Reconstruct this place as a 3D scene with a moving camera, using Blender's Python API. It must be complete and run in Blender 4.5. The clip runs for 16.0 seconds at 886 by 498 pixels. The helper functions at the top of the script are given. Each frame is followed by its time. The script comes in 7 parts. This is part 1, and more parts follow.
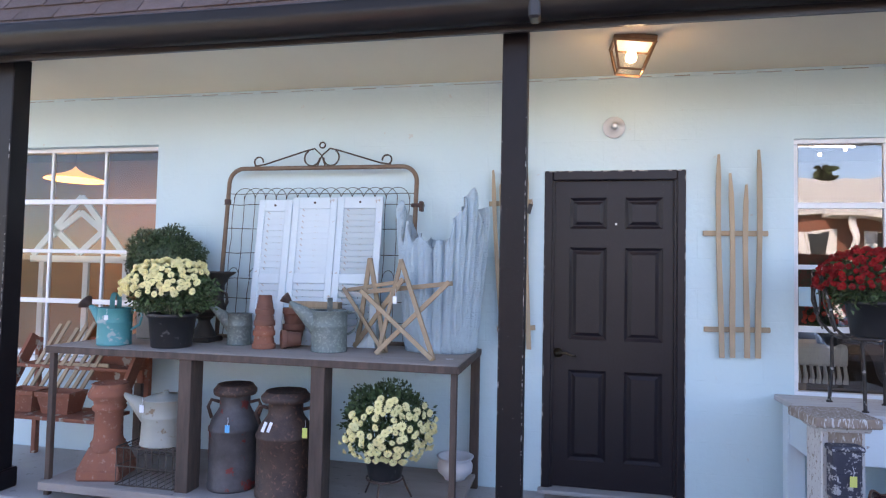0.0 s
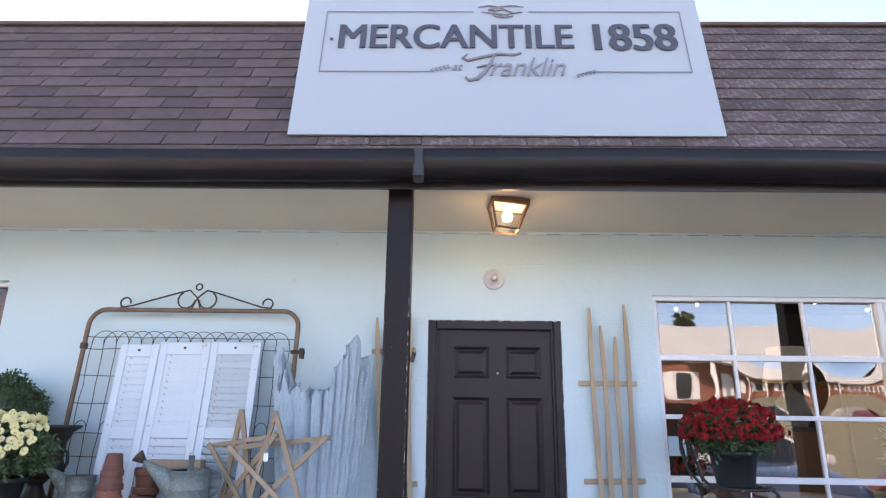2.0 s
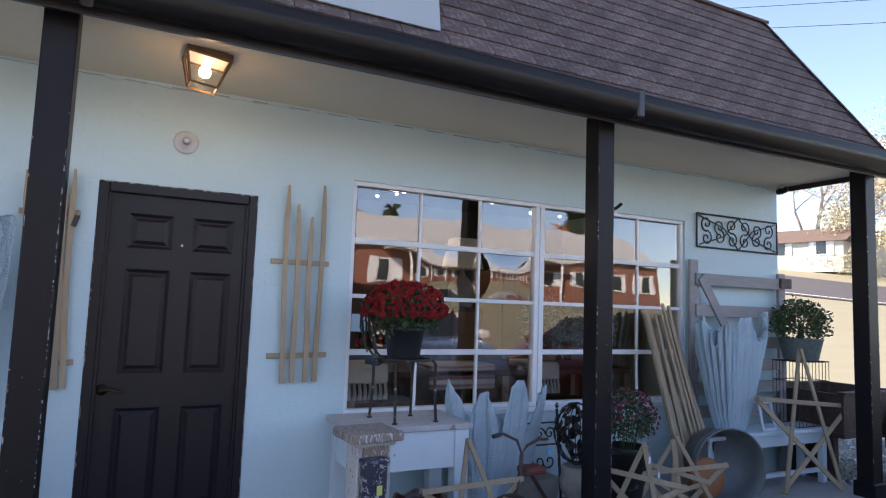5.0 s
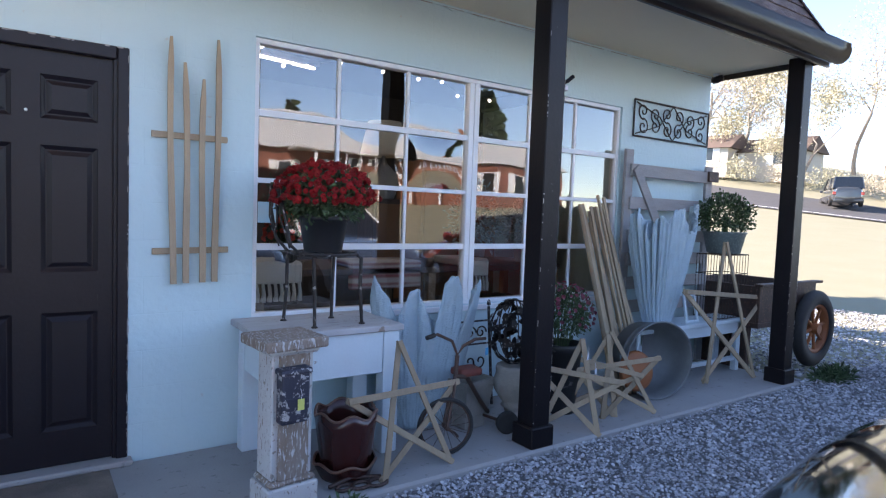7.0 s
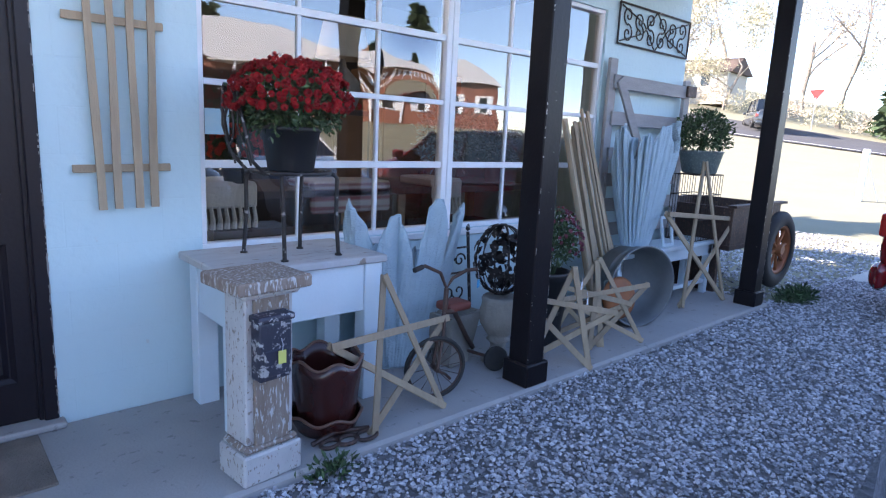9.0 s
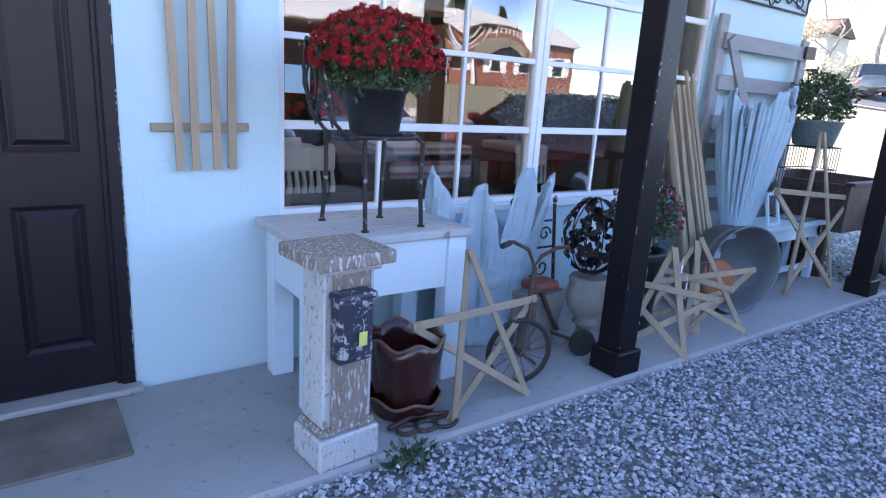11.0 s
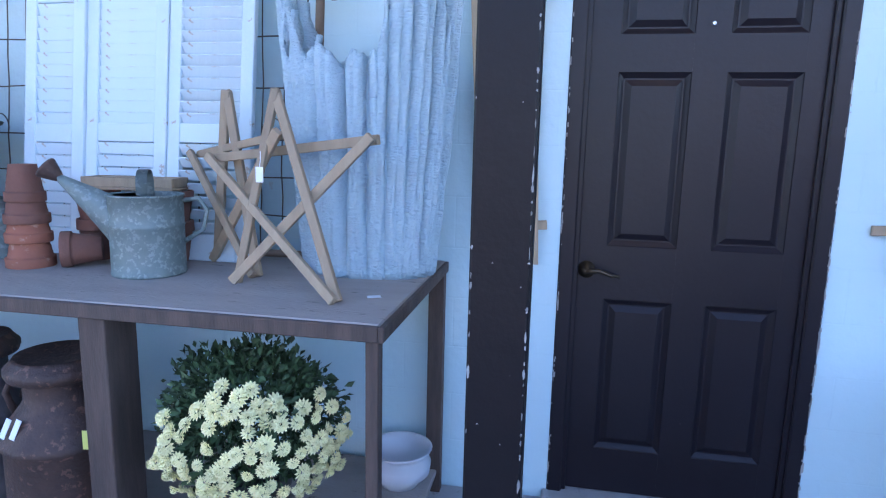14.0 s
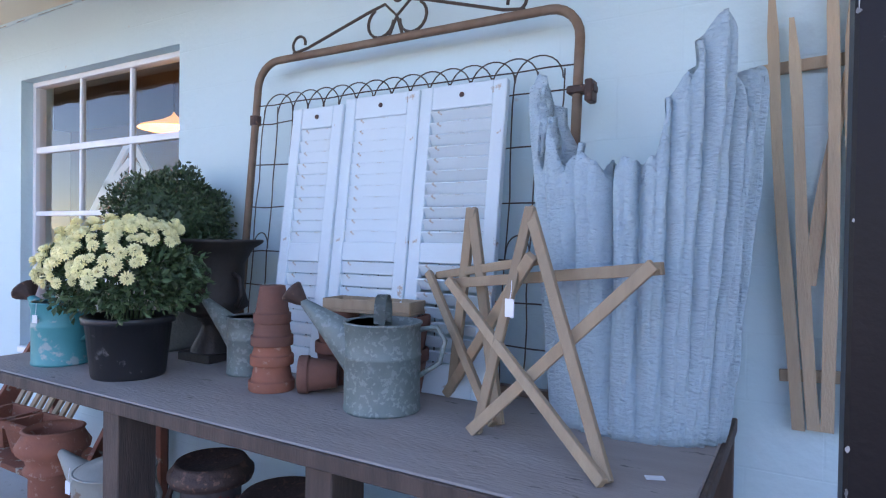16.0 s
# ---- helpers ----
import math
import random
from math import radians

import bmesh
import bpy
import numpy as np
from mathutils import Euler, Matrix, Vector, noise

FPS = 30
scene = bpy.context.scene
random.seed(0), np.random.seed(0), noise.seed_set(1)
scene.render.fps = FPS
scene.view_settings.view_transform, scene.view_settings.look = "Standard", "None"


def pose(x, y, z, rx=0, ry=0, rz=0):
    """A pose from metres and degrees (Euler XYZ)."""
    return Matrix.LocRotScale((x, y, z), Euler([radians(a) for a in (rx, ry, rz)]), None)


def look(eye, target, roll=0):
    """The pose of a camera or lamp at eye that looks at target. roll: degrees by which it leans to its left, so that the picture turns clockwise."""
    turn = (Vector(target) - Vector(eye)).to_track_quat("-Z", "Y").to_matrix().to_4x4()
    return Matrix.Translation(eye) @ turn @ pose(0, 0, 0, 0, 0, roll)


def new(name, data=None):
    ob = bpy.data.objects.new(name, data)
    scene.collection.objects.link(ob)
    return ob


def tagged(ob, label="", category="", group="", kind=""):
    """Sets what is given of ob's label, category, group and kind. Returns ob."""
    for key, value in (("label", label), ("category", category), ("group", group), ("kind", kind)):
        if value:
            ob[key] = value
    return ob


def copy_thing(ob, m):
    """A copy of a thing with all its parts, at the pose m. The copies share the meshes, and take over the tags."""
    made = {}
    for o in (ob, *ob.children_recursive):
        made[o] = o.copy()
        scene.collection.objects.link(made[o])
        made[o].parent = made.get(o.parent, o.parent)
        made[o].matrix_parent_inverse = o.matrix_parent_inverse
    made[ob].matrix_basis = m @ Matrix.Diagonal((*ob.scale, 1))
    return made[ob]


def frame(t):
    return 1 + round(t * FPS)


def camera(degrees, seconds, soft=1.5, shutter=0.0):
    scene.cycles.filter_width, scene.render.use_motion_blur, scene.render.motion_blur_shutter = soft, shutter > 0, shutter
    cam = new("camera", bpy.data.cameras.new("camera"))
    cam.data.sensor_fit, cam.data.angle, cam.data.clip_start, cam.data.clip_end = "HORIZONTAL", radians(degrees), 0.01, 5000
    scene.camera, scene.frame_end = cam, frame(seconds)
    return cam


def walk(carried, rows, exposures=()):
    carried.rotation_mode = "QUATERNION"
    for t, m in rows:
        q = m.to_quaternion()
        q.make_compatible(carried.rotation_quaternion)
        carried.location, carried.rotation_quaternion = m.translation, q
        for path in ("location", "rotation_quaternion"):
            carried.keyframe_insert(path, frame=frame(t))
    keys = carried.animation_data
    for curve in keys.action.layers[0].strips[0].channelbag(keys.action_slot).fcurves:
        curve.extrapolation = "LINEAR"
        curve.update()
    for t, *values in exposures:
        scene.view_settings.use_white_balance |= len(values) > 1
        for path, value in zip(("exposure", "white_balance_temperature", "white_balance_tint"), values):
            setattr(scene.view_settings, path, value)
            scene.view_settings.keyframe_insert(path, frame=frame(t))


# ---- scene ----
cam = camera(72.0, 16.0, soft=1.2)
PATH = [
    (0, (0.156, 0.019, 1.46), (-0.242, 1.977, 1.544), 1.2),
    (0.5, (0.174, 0.016, 1.494), (-0.098, 1.988, 1.689), 1.2),
    (1, (0.178, 0.016, 1.497), (-0.041, 1.983, 1.791), 0.8),
    (1.5, (0.189, 0.023, 1.503), (0.061, 1.971, 1.937), 0.7),
    (2, (0.182, 0.024, 1.515), (0.143, 1.95, 2.055), 0.8),
    (2.5, (0.189, 0.019, 1.535), (0.252, 1.933, 2.111), 0.9),
    (3, (0.227, 0.014, 1.553), (0.427, 1.915, 2.142), 1.0),
    (3.5, (0.27, 0.001, 1.564), (0.644, 1.898, 2.074), 1.4),
    (4, (0.278, 0.032, 1.545), (0.864, 1.9, 1.955), 2.5),
    (4.5, (0.292, 0.067, 1.533), (1.031, 1.901, 1.834), 2.5),
    (4.7, (0.301, 0.086, 1.528), (1.095, 1.904, 1.781), 2.3),
    (6.8, (0.471, 0.64, 1.407), (1.536, 2.329, 1.294), 1.7),
    (7, (0.465, 0.71, 1.406), (1.602, 2.351, 1.286), 2.1),
    (7.5, (0.427, 0.935, 1.38), (1.687, 2.476, 1.193), -0.2),
    (8, (0.402, 1.061, 1.369), (1.687, 2.575, 1.132), 1.9),
    (8.2, (0.418, 1.105, 1.368), (1.71, 2.608, 1.097), 2.3),
    (10.3, (0.596, 1.512, 1.348), (1.895, 2.954, 0.867), 3.1),
    (10.5, (0.602, 1.532, 1.349), (1.881, 2.984, 0.845), 3.0),
    (11, (0.571, 1.546, 1.352), (1.701, 3.119, 0.854), 3.7),
    (11.5, (0.522, 1.583, 1.355), (1.413, 3.296, 0.832), 3.4),
    (12, (0.451, 1.643, 1.36), (1.139, 3.457, 0.874), 3.6),
    (12.5, (0.336, 1.751, 1.377), (0.855, 3.639, 0.97), 1.3),
    (13, (0.166, 1.862, 1.393), (0.39, 3.818, 1.041), -0.5),
    (13.5, (0.068, 1.92, 1.401), (-0.023, 3.882, 1.025), 0.6),
    (14, (-0.011, 1.985, 1.4), (-0.376, 3.921, 1.059), 1.3),
    (14.5, (-0.105, 2.111, 1.419), (-0.713, 3.999, 1.161), 0.3),
    (15, (-0.189, 2.217, 1.434), (-1.013, 4.032, 1.27), 0.8),
    (15.5, (-0.237, 2.262, 1.459), (-1.17, 4.029, 1.38), 0.5),
    (16, (-0.26, 2.285, 1.464), (-1.28, 4.005, 1.432), 0.9),
]
EXPOSURE = [(0.0, 2.46, 8100, 25), (1.5, 2.36, 8000, 25), (2.2, 2.46, 8200, 25), (3.0, 2.4, 8300, 25), (3.6, 1.9, 8000, 25), (4.5, 1.68, 7800, 23), (7.0, 2.0, 7250, 20), (8.0, 2.08, 7050, 20), (10.5, 2.62, 6700, 21), (11.5, 2.66, 6550, 20), (12.5, 2.7, 6250, 19), (14.0, 2.66, 6250, 20), (15.0, 2.6, 6500, 21), (16.0, 2.28, 7100, 25)]
walk(cam, [(t, look(eye, target, roll)) for t, eye, target, roll in PATH], EXPOSURE)

# ---- world, sun, exposure ----
world = bpy.data.worlds.new("sky")
scene.world = world
world.use_nodes = True
wn = world.node_tree.nodes
wl = world.node_tree.links
sky = wn.new("ShaderNodeTexSky")
sky.sky_type = 'NISHITA'
sky.sun_disc = False
SUN_DIR = Vector((-0.56, 0.655, 0.505)).normalized()
sky.sun_elevation = math.asin(SUN_DIR.z)
sky.sun_rotation = math.atan2(SUN_DIR.x, SUN_DIR.y)
sky.altitude, sky.air_density, sky.dust_density, sky.ozone_density = 1800, 1.0, 0.0, 3.0
wl.new(sky.outputs["Color"], wn["Background"].inputs["Color"])
wn["Background"].inputs["Strength"].default_value = 0.15
sun = new("sun", bpy.data.lights.new("sun", 'SUN'))
sun.data.energy, sun.data.angle, sun.data.color = 5.0, radians(0.5), (1.0, 0.95, 0.87)
sun.matrix_world = look(SUN_DIR * 40, (0, 0, 0))


# ---- material helpers ----
def mat(name, base, rough=0.6, metal=0.0, second=None, scale=8.0, contrast=0.5, bump=0.0, bump_scale=60.0,
        third=None, third_scale=40.0, third_amount=0.3, stretch=(1, 1, 1), rand=0.0, island=0.0, spec=0.5, detail=5.0, coat=0.0):
    """A procedural surface: base mixed with a second colour by broad noise, flecked with a third, with fine relief."""
    m = bpy.data.materials.new(name)
    m.use_nodes = True
    n, l = m.node_tree.nodes, m.node_tree.links
    b = n["Principled BSDF"]
    b.inputs["Roughness"].default_value, b.inputs["Metallic"].default_value = rough, metal
    b.inputs["Specular IOR Level"].default_value = spec
    if coat:
        b.inputs["Coat Weight"].default_value = coat
        b.inputs["Coat Roughness"].default_value = 0.08
    tc = n.new("ShaderNodeTexCoord")
    mp = n.new("ShaderNodeMapping")
    mp.inputs["Scale"].default_value = stretch
    l.new(tc.outputs["Object"], mp.inputs["Vector"])
    col = None

    def ramp(noise_scale, lo, hi, det):
        t = n.new("ShaderNodeTexNoise")
        t.inputs["Scale"].default_value, t.inputs["Detail"].default_value, t.inputs["Roughness"].default_value = noise_scale, det, 0.62
        l.new(mp.outputs["Vector"], t.inputs["Vector"])
        r = n.new("ShaderNodeMapRange")
        r.inputs["From Min"].default_value, r.inputs["From Max"].default_value = lo, hi
        l.new(t.outputs["Fac"], r.inputs["Value"])
        return t, r

    def mix(a, c, fac):
        x = n.new("ShaderNodeMix")
        x.data_type = 'RGBA'
        for v, sock in ((a, x.inputs["A"]), (c, x.inputs["B"])):
            if isinstance(v, tuple):
                sock.default_value = (*v, 1)
            else:
                l.new(v, sock)
        if isinstance(fac, float):
            x.inputs["Factor"].default_value = fac
        else:
            l.new(fac, x.inputs["Factor"])
        return x.outputs["Result"]

    col = base
    if second:
        w = 0.5 * (1 - contrast) + 0.02
        t, r = ramp(scale, 0.5 - w, 0.5 + w, detail)
        col = mix(col, second, r.outputs["Result"])
    if third:
        t3, r3 = ramp(third_scale, 0.78 - third_amount, 0.82 - third_amount, 6.0)
        col = mix(col, third, r3.outputs["Result"])
    if rand or island:
        src = n.new("ShaderNodeObjectInfo") if rand else n.new("ShaderNodeNewGeometry")
        out = src.outputs["Random"] if rand else src.outputs["Random Per Island"]
        hsv = n.new("ShaderNodeHueSaturation")
        r = n.new("ShaderNodeMapRange")
        k = rand or island
        r.inputs["To Min"].default_value, r.inputs["To Max"].default_value = 1 - k, 1 + k
        l.new(out, r.inputs["Value"])
        l.new(r.outputs["Result"], hsv.inputs["Value"])
        if isinstance(col, tuple):
            hsv.inputs["Color"].default_value = (*col, 1)
        else:
            l.new(col, hsv.inputs["Color"])
        col = hsv.outputs["Color"]
    if isinstance(col, tuple):
        b.inputs["Base Color"].default_value = (*col, 1)
    else:
        l.new(col, b.inputs["Base Color"])
    if bump:
        t = n.new("ShaderNodeTexNoise")
        t.inputs["Scale"].default_value, t.inputs["Detail"].default_value = bump_scale, 6.0
        l.new(mp.outputs["Vector"], t.inputs["Vector"])
        bp = n.new("ShaderNodeBump")
        bp.inputs["Strength"].default_value, bp.inputs["Distance"].default_value = bump, 0.01
        l.new(t.outputs["Fac"], bp.inputs["Height"])
        l.new(bp.outputs["Normal"], b.inputs["Normal"])
    return m


def glow(name, colour, strength):
    m = bpy.data.materials.new(name)
    m.use_nodes = True
    b = m.node_tree.nodes["Principled BSDF"]
    b.inputs["Base Color"].default_value = (*colour, 1)
    b.inputs["Emission Color"].default_value = (*colour, 1)
    b.inputs["Emission Strength"].default_value = strength
    return m


def glass_mat(name, tint=(1, 1, 1), rough=0.0, ior=2.2):
    """Thin clear pane: transparent with a mirror coat that grows by Fresnel."""
    m = bpy.data.materials.new(name)
    m.use_nodes = True
    n, l = m.node_tree.nodes, m.node_tree.links
    n.remove(n["Principled BSDF"])
    out = n["Material Output"]
    tr, gl, mx, fr = n.new("ShaderNodeBsdfTransparent"), n.new("ShaderNodeBsdfGlossy"), n.new("ShaderNodeMixShader"), n.new("ShaderNodeFresnel")
    tr.inputs["Color"].default_value = (*tint, 1)
    gl.inputs["Roughness"].default_value = rough
    gl.inputs["Color"].default_value = (1, 1, 1, 1)
    fr.inputs["IOR"].default_value = ior
    tc, t, bp = n.new("ShaderNodeTexCoord"), n.new("ShaderNodeTexNoise"), n.new("ShaderNodeBump")
    t.inputs["Scale"].default_value = 1.6
    bp.inputs["Strength"].default_value, bp.inputs["Distance"].default_value = 0.25, 0.01
    l.new(tc.outputs["Object"], t.inputs["Vector"])
    l.new(t.outputs["Fac"], bp.inputs["Height"])
    l.new(bp.outputs["Normal"], gl.inputs["Normal"])
    l.new(fr.outputs["Fac"], mx.inputs["Fac"])
    l.new(tr.outputs["BSDF"], mx.inputs[1])
    l.new(gl.outputs["BSDF"], mx.inputs[2])
    l.new(mx.outputs["Shader"], out.inputs["Surface"])
    return m


# ---- mesh helpers ----
def part(name, bm, material, parent=None, label="", smooth=False, matrix=None):
    """Links a bmesh as one mesh object, under a thing where one is given."""
    me = bpy.data.meshes.new(name)
    if smooth:
        for f in bm.faces:
            f.smooth = True
    bm.to_mesh(me)
    bm.free()
    for mm in (material if isinstance(material, (list, tuple)) else [material]):
        me.materials.append(mm)
    ob = new(name, me)
    if parent:
        ob.parent = parent
    if matrix is not None:
        ob.matrix_basis = matrix
    if label:
        ob["label"] = label
    return ob


def thing(name, m, label, category, group="", kind=""):
    ob = new(name)
    ob.empty_display_size = 0.05
    ob.matrix_basis = m
    return tagged(ob, label, category, group, kind)


def box(bm, x0, x1, y0, y1, z0, z1, bevel=0.0, m=None, seg=1):
    vs = [bm.verts.new(v) for v in ((x0, y0, z0), (x1, y0, z0), (x1, y1, z0), (x0, y1, z0), (x0, y0, z1), (x1, y0, z1), (x1, y1, z1), (x0, y1, z1))]
    fs = [bm.faces.new([vs[i] for i in f]) for f in ((3, 2, 1, 0), (4, 5, 6, 7), (0, 1, 5, 4), (1, 2, 6, 5), (2, 3, 7, 6), (3, 0, 4, 7))]
    if bevel:
        es = list({e for f in fs for e in f.edges})
        r = bmesh.ops.bevel(bm, geom=es, offset=bevel, segments=seg, affect='EDGES', profile=0.5)
        vs = list({v for f in r["faces"] for v in f.verts} | {v for v in vs if v.is_valid})
    if m is not None:
        bmesh.ops.transform(bm, matrix=m, verts=[v for v in vs if v.is_valid])
    return vs


def boxes(*items, bevel=0.0, seg=1):
    bm = bmesh.new()
    for it in items:
        box(bm, *it, bevel=bevel, seg=seg)
    return bm


def lathe(profile, n=24, bm=None, m=None, wobble=None, closed=False):
    """Turns (radius, z) pairs about z; radius 0 closes the end."""
    bm = bm or bmesh.new()
    rings = []
    allv = []
    for r, z in profile:
        if r <= 1e-6:
            ring = [bm.verts.new((0, 0, z))]
        else:
            ring = []
            for i in range(n):
                a = 2 * math.pi * i / n
                k = r * (wobble(a, z) if wobble else 1.0)
                ring.append(bm.verts.new((k * math.cos(a), k * math.sin(a), z)))
        rings.append(ring)
        allv += ring
    for a, b in zip(rings, rings[1:]):
        for i in range(n):
            j = (i + 1) % n
            if len(a) == 1 and len(b) == 1:
                continue
            if len(a) == 1:
                bm.faces.new((a[0], b[j], b[i]))
            elif len(b) == 1:
                bm.faces.new((a[i], a[j], b[0]))
            else:
                bm.faces.new((a[i], a[j], b[j], b[i]))
    if m is not None:
        bmesh.ops.transform(bm, matrix=m, verts=allv)
    return bm


def tube(points, r, n=8, bm=None, closed=False, taper=None):
    """A round bar along points; taper gives the radius at each point."""
    bm = bm or bmesh.new()
    pts = [Vector(p) for p in points]
    rings = []
    up = Vector((0, 0, 1))
    prev = None
    for i, p in enumerate(pts):
        a = pts[i - 1] if i else (pts[-1] if closed else p)
        b = pts[(i + 1) % len(pts)] if (i < len(pts) - 1 or closed) else p
        d = (b - a).normalized()
        if prev is None:
            side = d.cross(up if abs(d.z) < 0.9 else Vector((1, 0, 0))).normalized()
        else:
            side = (prev - d * prev.dot(d)).normalized()
        prev = side
        o = d.cross(side)
        rr = taper[i] if taper else r
        rings.append([bm.verts.new(p + rr * (math.cos(2 * math.pi * k / n) * side + math.sin(2 * math.pi * k / n) * o)) for k in range(n)])
    pairs = list(zip(rings, rings[1:])) + ([(rings[-1], rings[0])] if closed else [])
    for a, b in pairs:
        for k in range(n):
            bm.faces.new((a[k], a[(k + 1) % n], b[(k + 1) % n], b[k]))
    if not closed:
        bm.faces.new(rings[0][::-1])
        bm.faces.new(rings[-1])
    return bm


def bar(bm, p, q, w, t, roll=0.0, bevel=0.002, end=None):
    """A rectangular lath from p to q, w wide and t thick, with its wide side facing -y where roll is 0."""
    p, q = Vector(p), Vector(q)
    d = (q - p)
    L = d.length
    z = d.normalized()
    y = Vector((0, 1, 0))
    x = y.cross(z)
    if x.length < 1e-3:
        x = Vector((1, 0, 0))
    x.normalize()
    y = z.cross(x)
    m = Matrix((x, y, z)).transposed().to_4x4()
    m.translation = p
    m = m @ Matrix.Rotation(roll, 4, 'Z')
    vs = box(bm, -w / 2, w / 2, -t / 2, t / 2, 0, L, bevel=bevel)
    if end:
        for v in vs:
            if v.is_valid and v.co.z > L * 0.999:
                v.co.x *= end
    bmesh.ops.transform(bm, matrix=m, verts=[v for v in vs if v.is_valid])
    return bm


def arc(cx, cz, r, a0, a1, n=10, y=0.0):
    return [(cx + r * math.cos(radians(a0 + (a1 - a0) * i / n)), y, cz + r * math.sin(radians(a0 + (a1 - a0) * i / n))) for i in range(n + 1)]


def spiral(cx, cz, r0, r1, a0, a1, n=16, y=0.0):
    out = []
    for i in range(n + 1):
        k = i / n
        a, r = radians(a0 + (a1 - a0) * k), r0 + (r1 - r0) * k
        out.append((cx + r * math.cos(a), y, cz + r * math.sin(a)))
    return out


def setting(name, bm, material, label, category, smooth=False, parent=None):
    return tagged(part(name, bm, material, parent, smooth=smooth), label, category, "", "structure")

# ---- materials ----
M_WALL = mat("painted_block_wall", (0.52, 0.68, 0.72), 0.75, second=(0.485, 0.64, 0.68), scale=1.3, contrast=0.1, bump=0.35, bump_scale=26, third=(0.5, 0.55, 0.56), third_scale=14, third_amount=0.09)
M_SOFFIT = mat("soffit_paint", (0.76, 0.68, 0.52), 0.7, second=(0.69, 0.62, 0.47), scale=1.5, contrast=0.2, bump=0.1)
M_CONC = mat("porch_concrete", (0.38, 0.37, 0.36), 0.85, second=(0.3, 0.295, 0.29), scale=2.5, contrast=0.3, bump=0.3, bump_scale=70, third=(0.25, 0.245, 0.24), third_scale=16, third_amount=0.17)
M_BLACK = mat("black_paint_worn", (0.007, 0.0054, 0.0068), 0.42, spec=0.22, second=(0.012, 0.0092, 0.011), scale=6, contrast=0.3, bump=0.12, bump_scale=50, third=(0.25, 0.24, 0.23), third_scale=22, third_amount=0.06)
M_GUTTER = mat("dark_gutter_metal", (0.017, 0.014, 0.0135), 0.32, spec=0.5, second=(0.032, 0.026, 0.024), scale=4, contrast=0.3, bump=0.08, bump_scale=20)
M_WOODW = mat("white_window_paint", (0.8, 0.82, 0.84), 0.5, second=(0.72, 0.74, 0.76), scale=6, contrast=0.2, bump=0.08)
M_GLASS = glass_mat("window_glass", (0.78, 0.8, 0.8))
M_GLASS2 = glass_mat("dull_window_glass", (0.85, 0.85, 0.83), 0.0, 1.55)
M_GRAVEL = mat("gravel_bed", (0.2, 0.195, 0.195), 0.9, second=(0.1, 0.1, 0.105), scale=45, contrast=0.4, bump=0.8, bump_scale=55)
M_GRASS = mat("lawn", (0.2, 0.195, 0.125), 0.95, second=(0.25, 0.235, 0.165), scale=0.6, contrast=0.2, bump=0.8, bump_scale=30)
M_SIGN = mat("sign_board", (0.365, 0.41, 0.43), 0.45, second=(0.34, 0.385, 0.405), scale=1.2, contrast=0.1)

# ---- large structure ----
WY = 4.3          # outer face of the front wall
WX0, WX1 = -9.0, 6.13
CEIL = 2.85
POST_X = (-3.5, -0.135, 3.06, 6.05)
DOOR = (0.0, 0.93, 2.195)
WIN_R = (1.585, 4.82, 0.73, 2.385)
WIN_L = (-4.66, -3.05, 0.73, 2.45)


# faint block courses under the wall paint
def add_courses(m, w=0.4, h=0.2):
    n, l = m.node_tree.nodes, m.node_tree.links
    tc, mp, bk, bp = n.new("ShaderNodeTexCoord"), n.new("ShaderNodeMapping"), n.new("ShaderNodeTexBrick"), n.new("ShaderNodeBump")
    mp.inputs["Rotation"].default_value = (radians(-90), 0, 0)
    bk.inputs["Scale"].default_value = 1.0
    bk.inputs["Brick Width"].default_value, bk.inputs["Row Height"].default_value = w, h
    bk.inputs["Mortar Size"].default_value, bk.inputs["Mortar Smooth"].default_value = 0.004, 0.6
    bp.inputs["Strength"].default_value, bp.inputs["Distance"].default_value = 0.22, 0.006
    bp.invert = True
    b = n["Principled BSDF"]
    old = b.inputs["Normal"].links[0].from_socket
    l.new(tc.outputs["Object"], mp.inputs["Vector"])
    l.new(mp.outputs["Vector"], bk.inputs["Vector"])
    l.new(bk.outputs["Fac"], bp.inputs["Height"])
    l.new(old, bp.inputs["Normal"])
    l.new(bp.outputs["Normal"], b.inputs["Normal"])


add_courses(M_WALL)


def wall_with_openings(x0, x1, z0, z1, y0, y1, holes):
    """Blocks of wall round rectangular openings."""
    bm = bmesh.new()
    xs = sorted({x0, x1, *[h[0] for h in holes], *[h[1] for h in holes]})
    for a, b in zip(xs, xs[1:]):
        cuts = sorted((h[2], h[3]) for h in holes if h[0] <= a and h[1] >= b)
        z = z0
        for lo, hi in cuts:
            if lo > z:
                box(bm, a, b, y0, y1, z, lo)
            z = hi
        if z < z1:
            box(bm, a, b, y0, y1, z, z1)
    bmesh.ops.remove_doubles(bm, verts=bm.verts, dist=1e-5)
    return bm


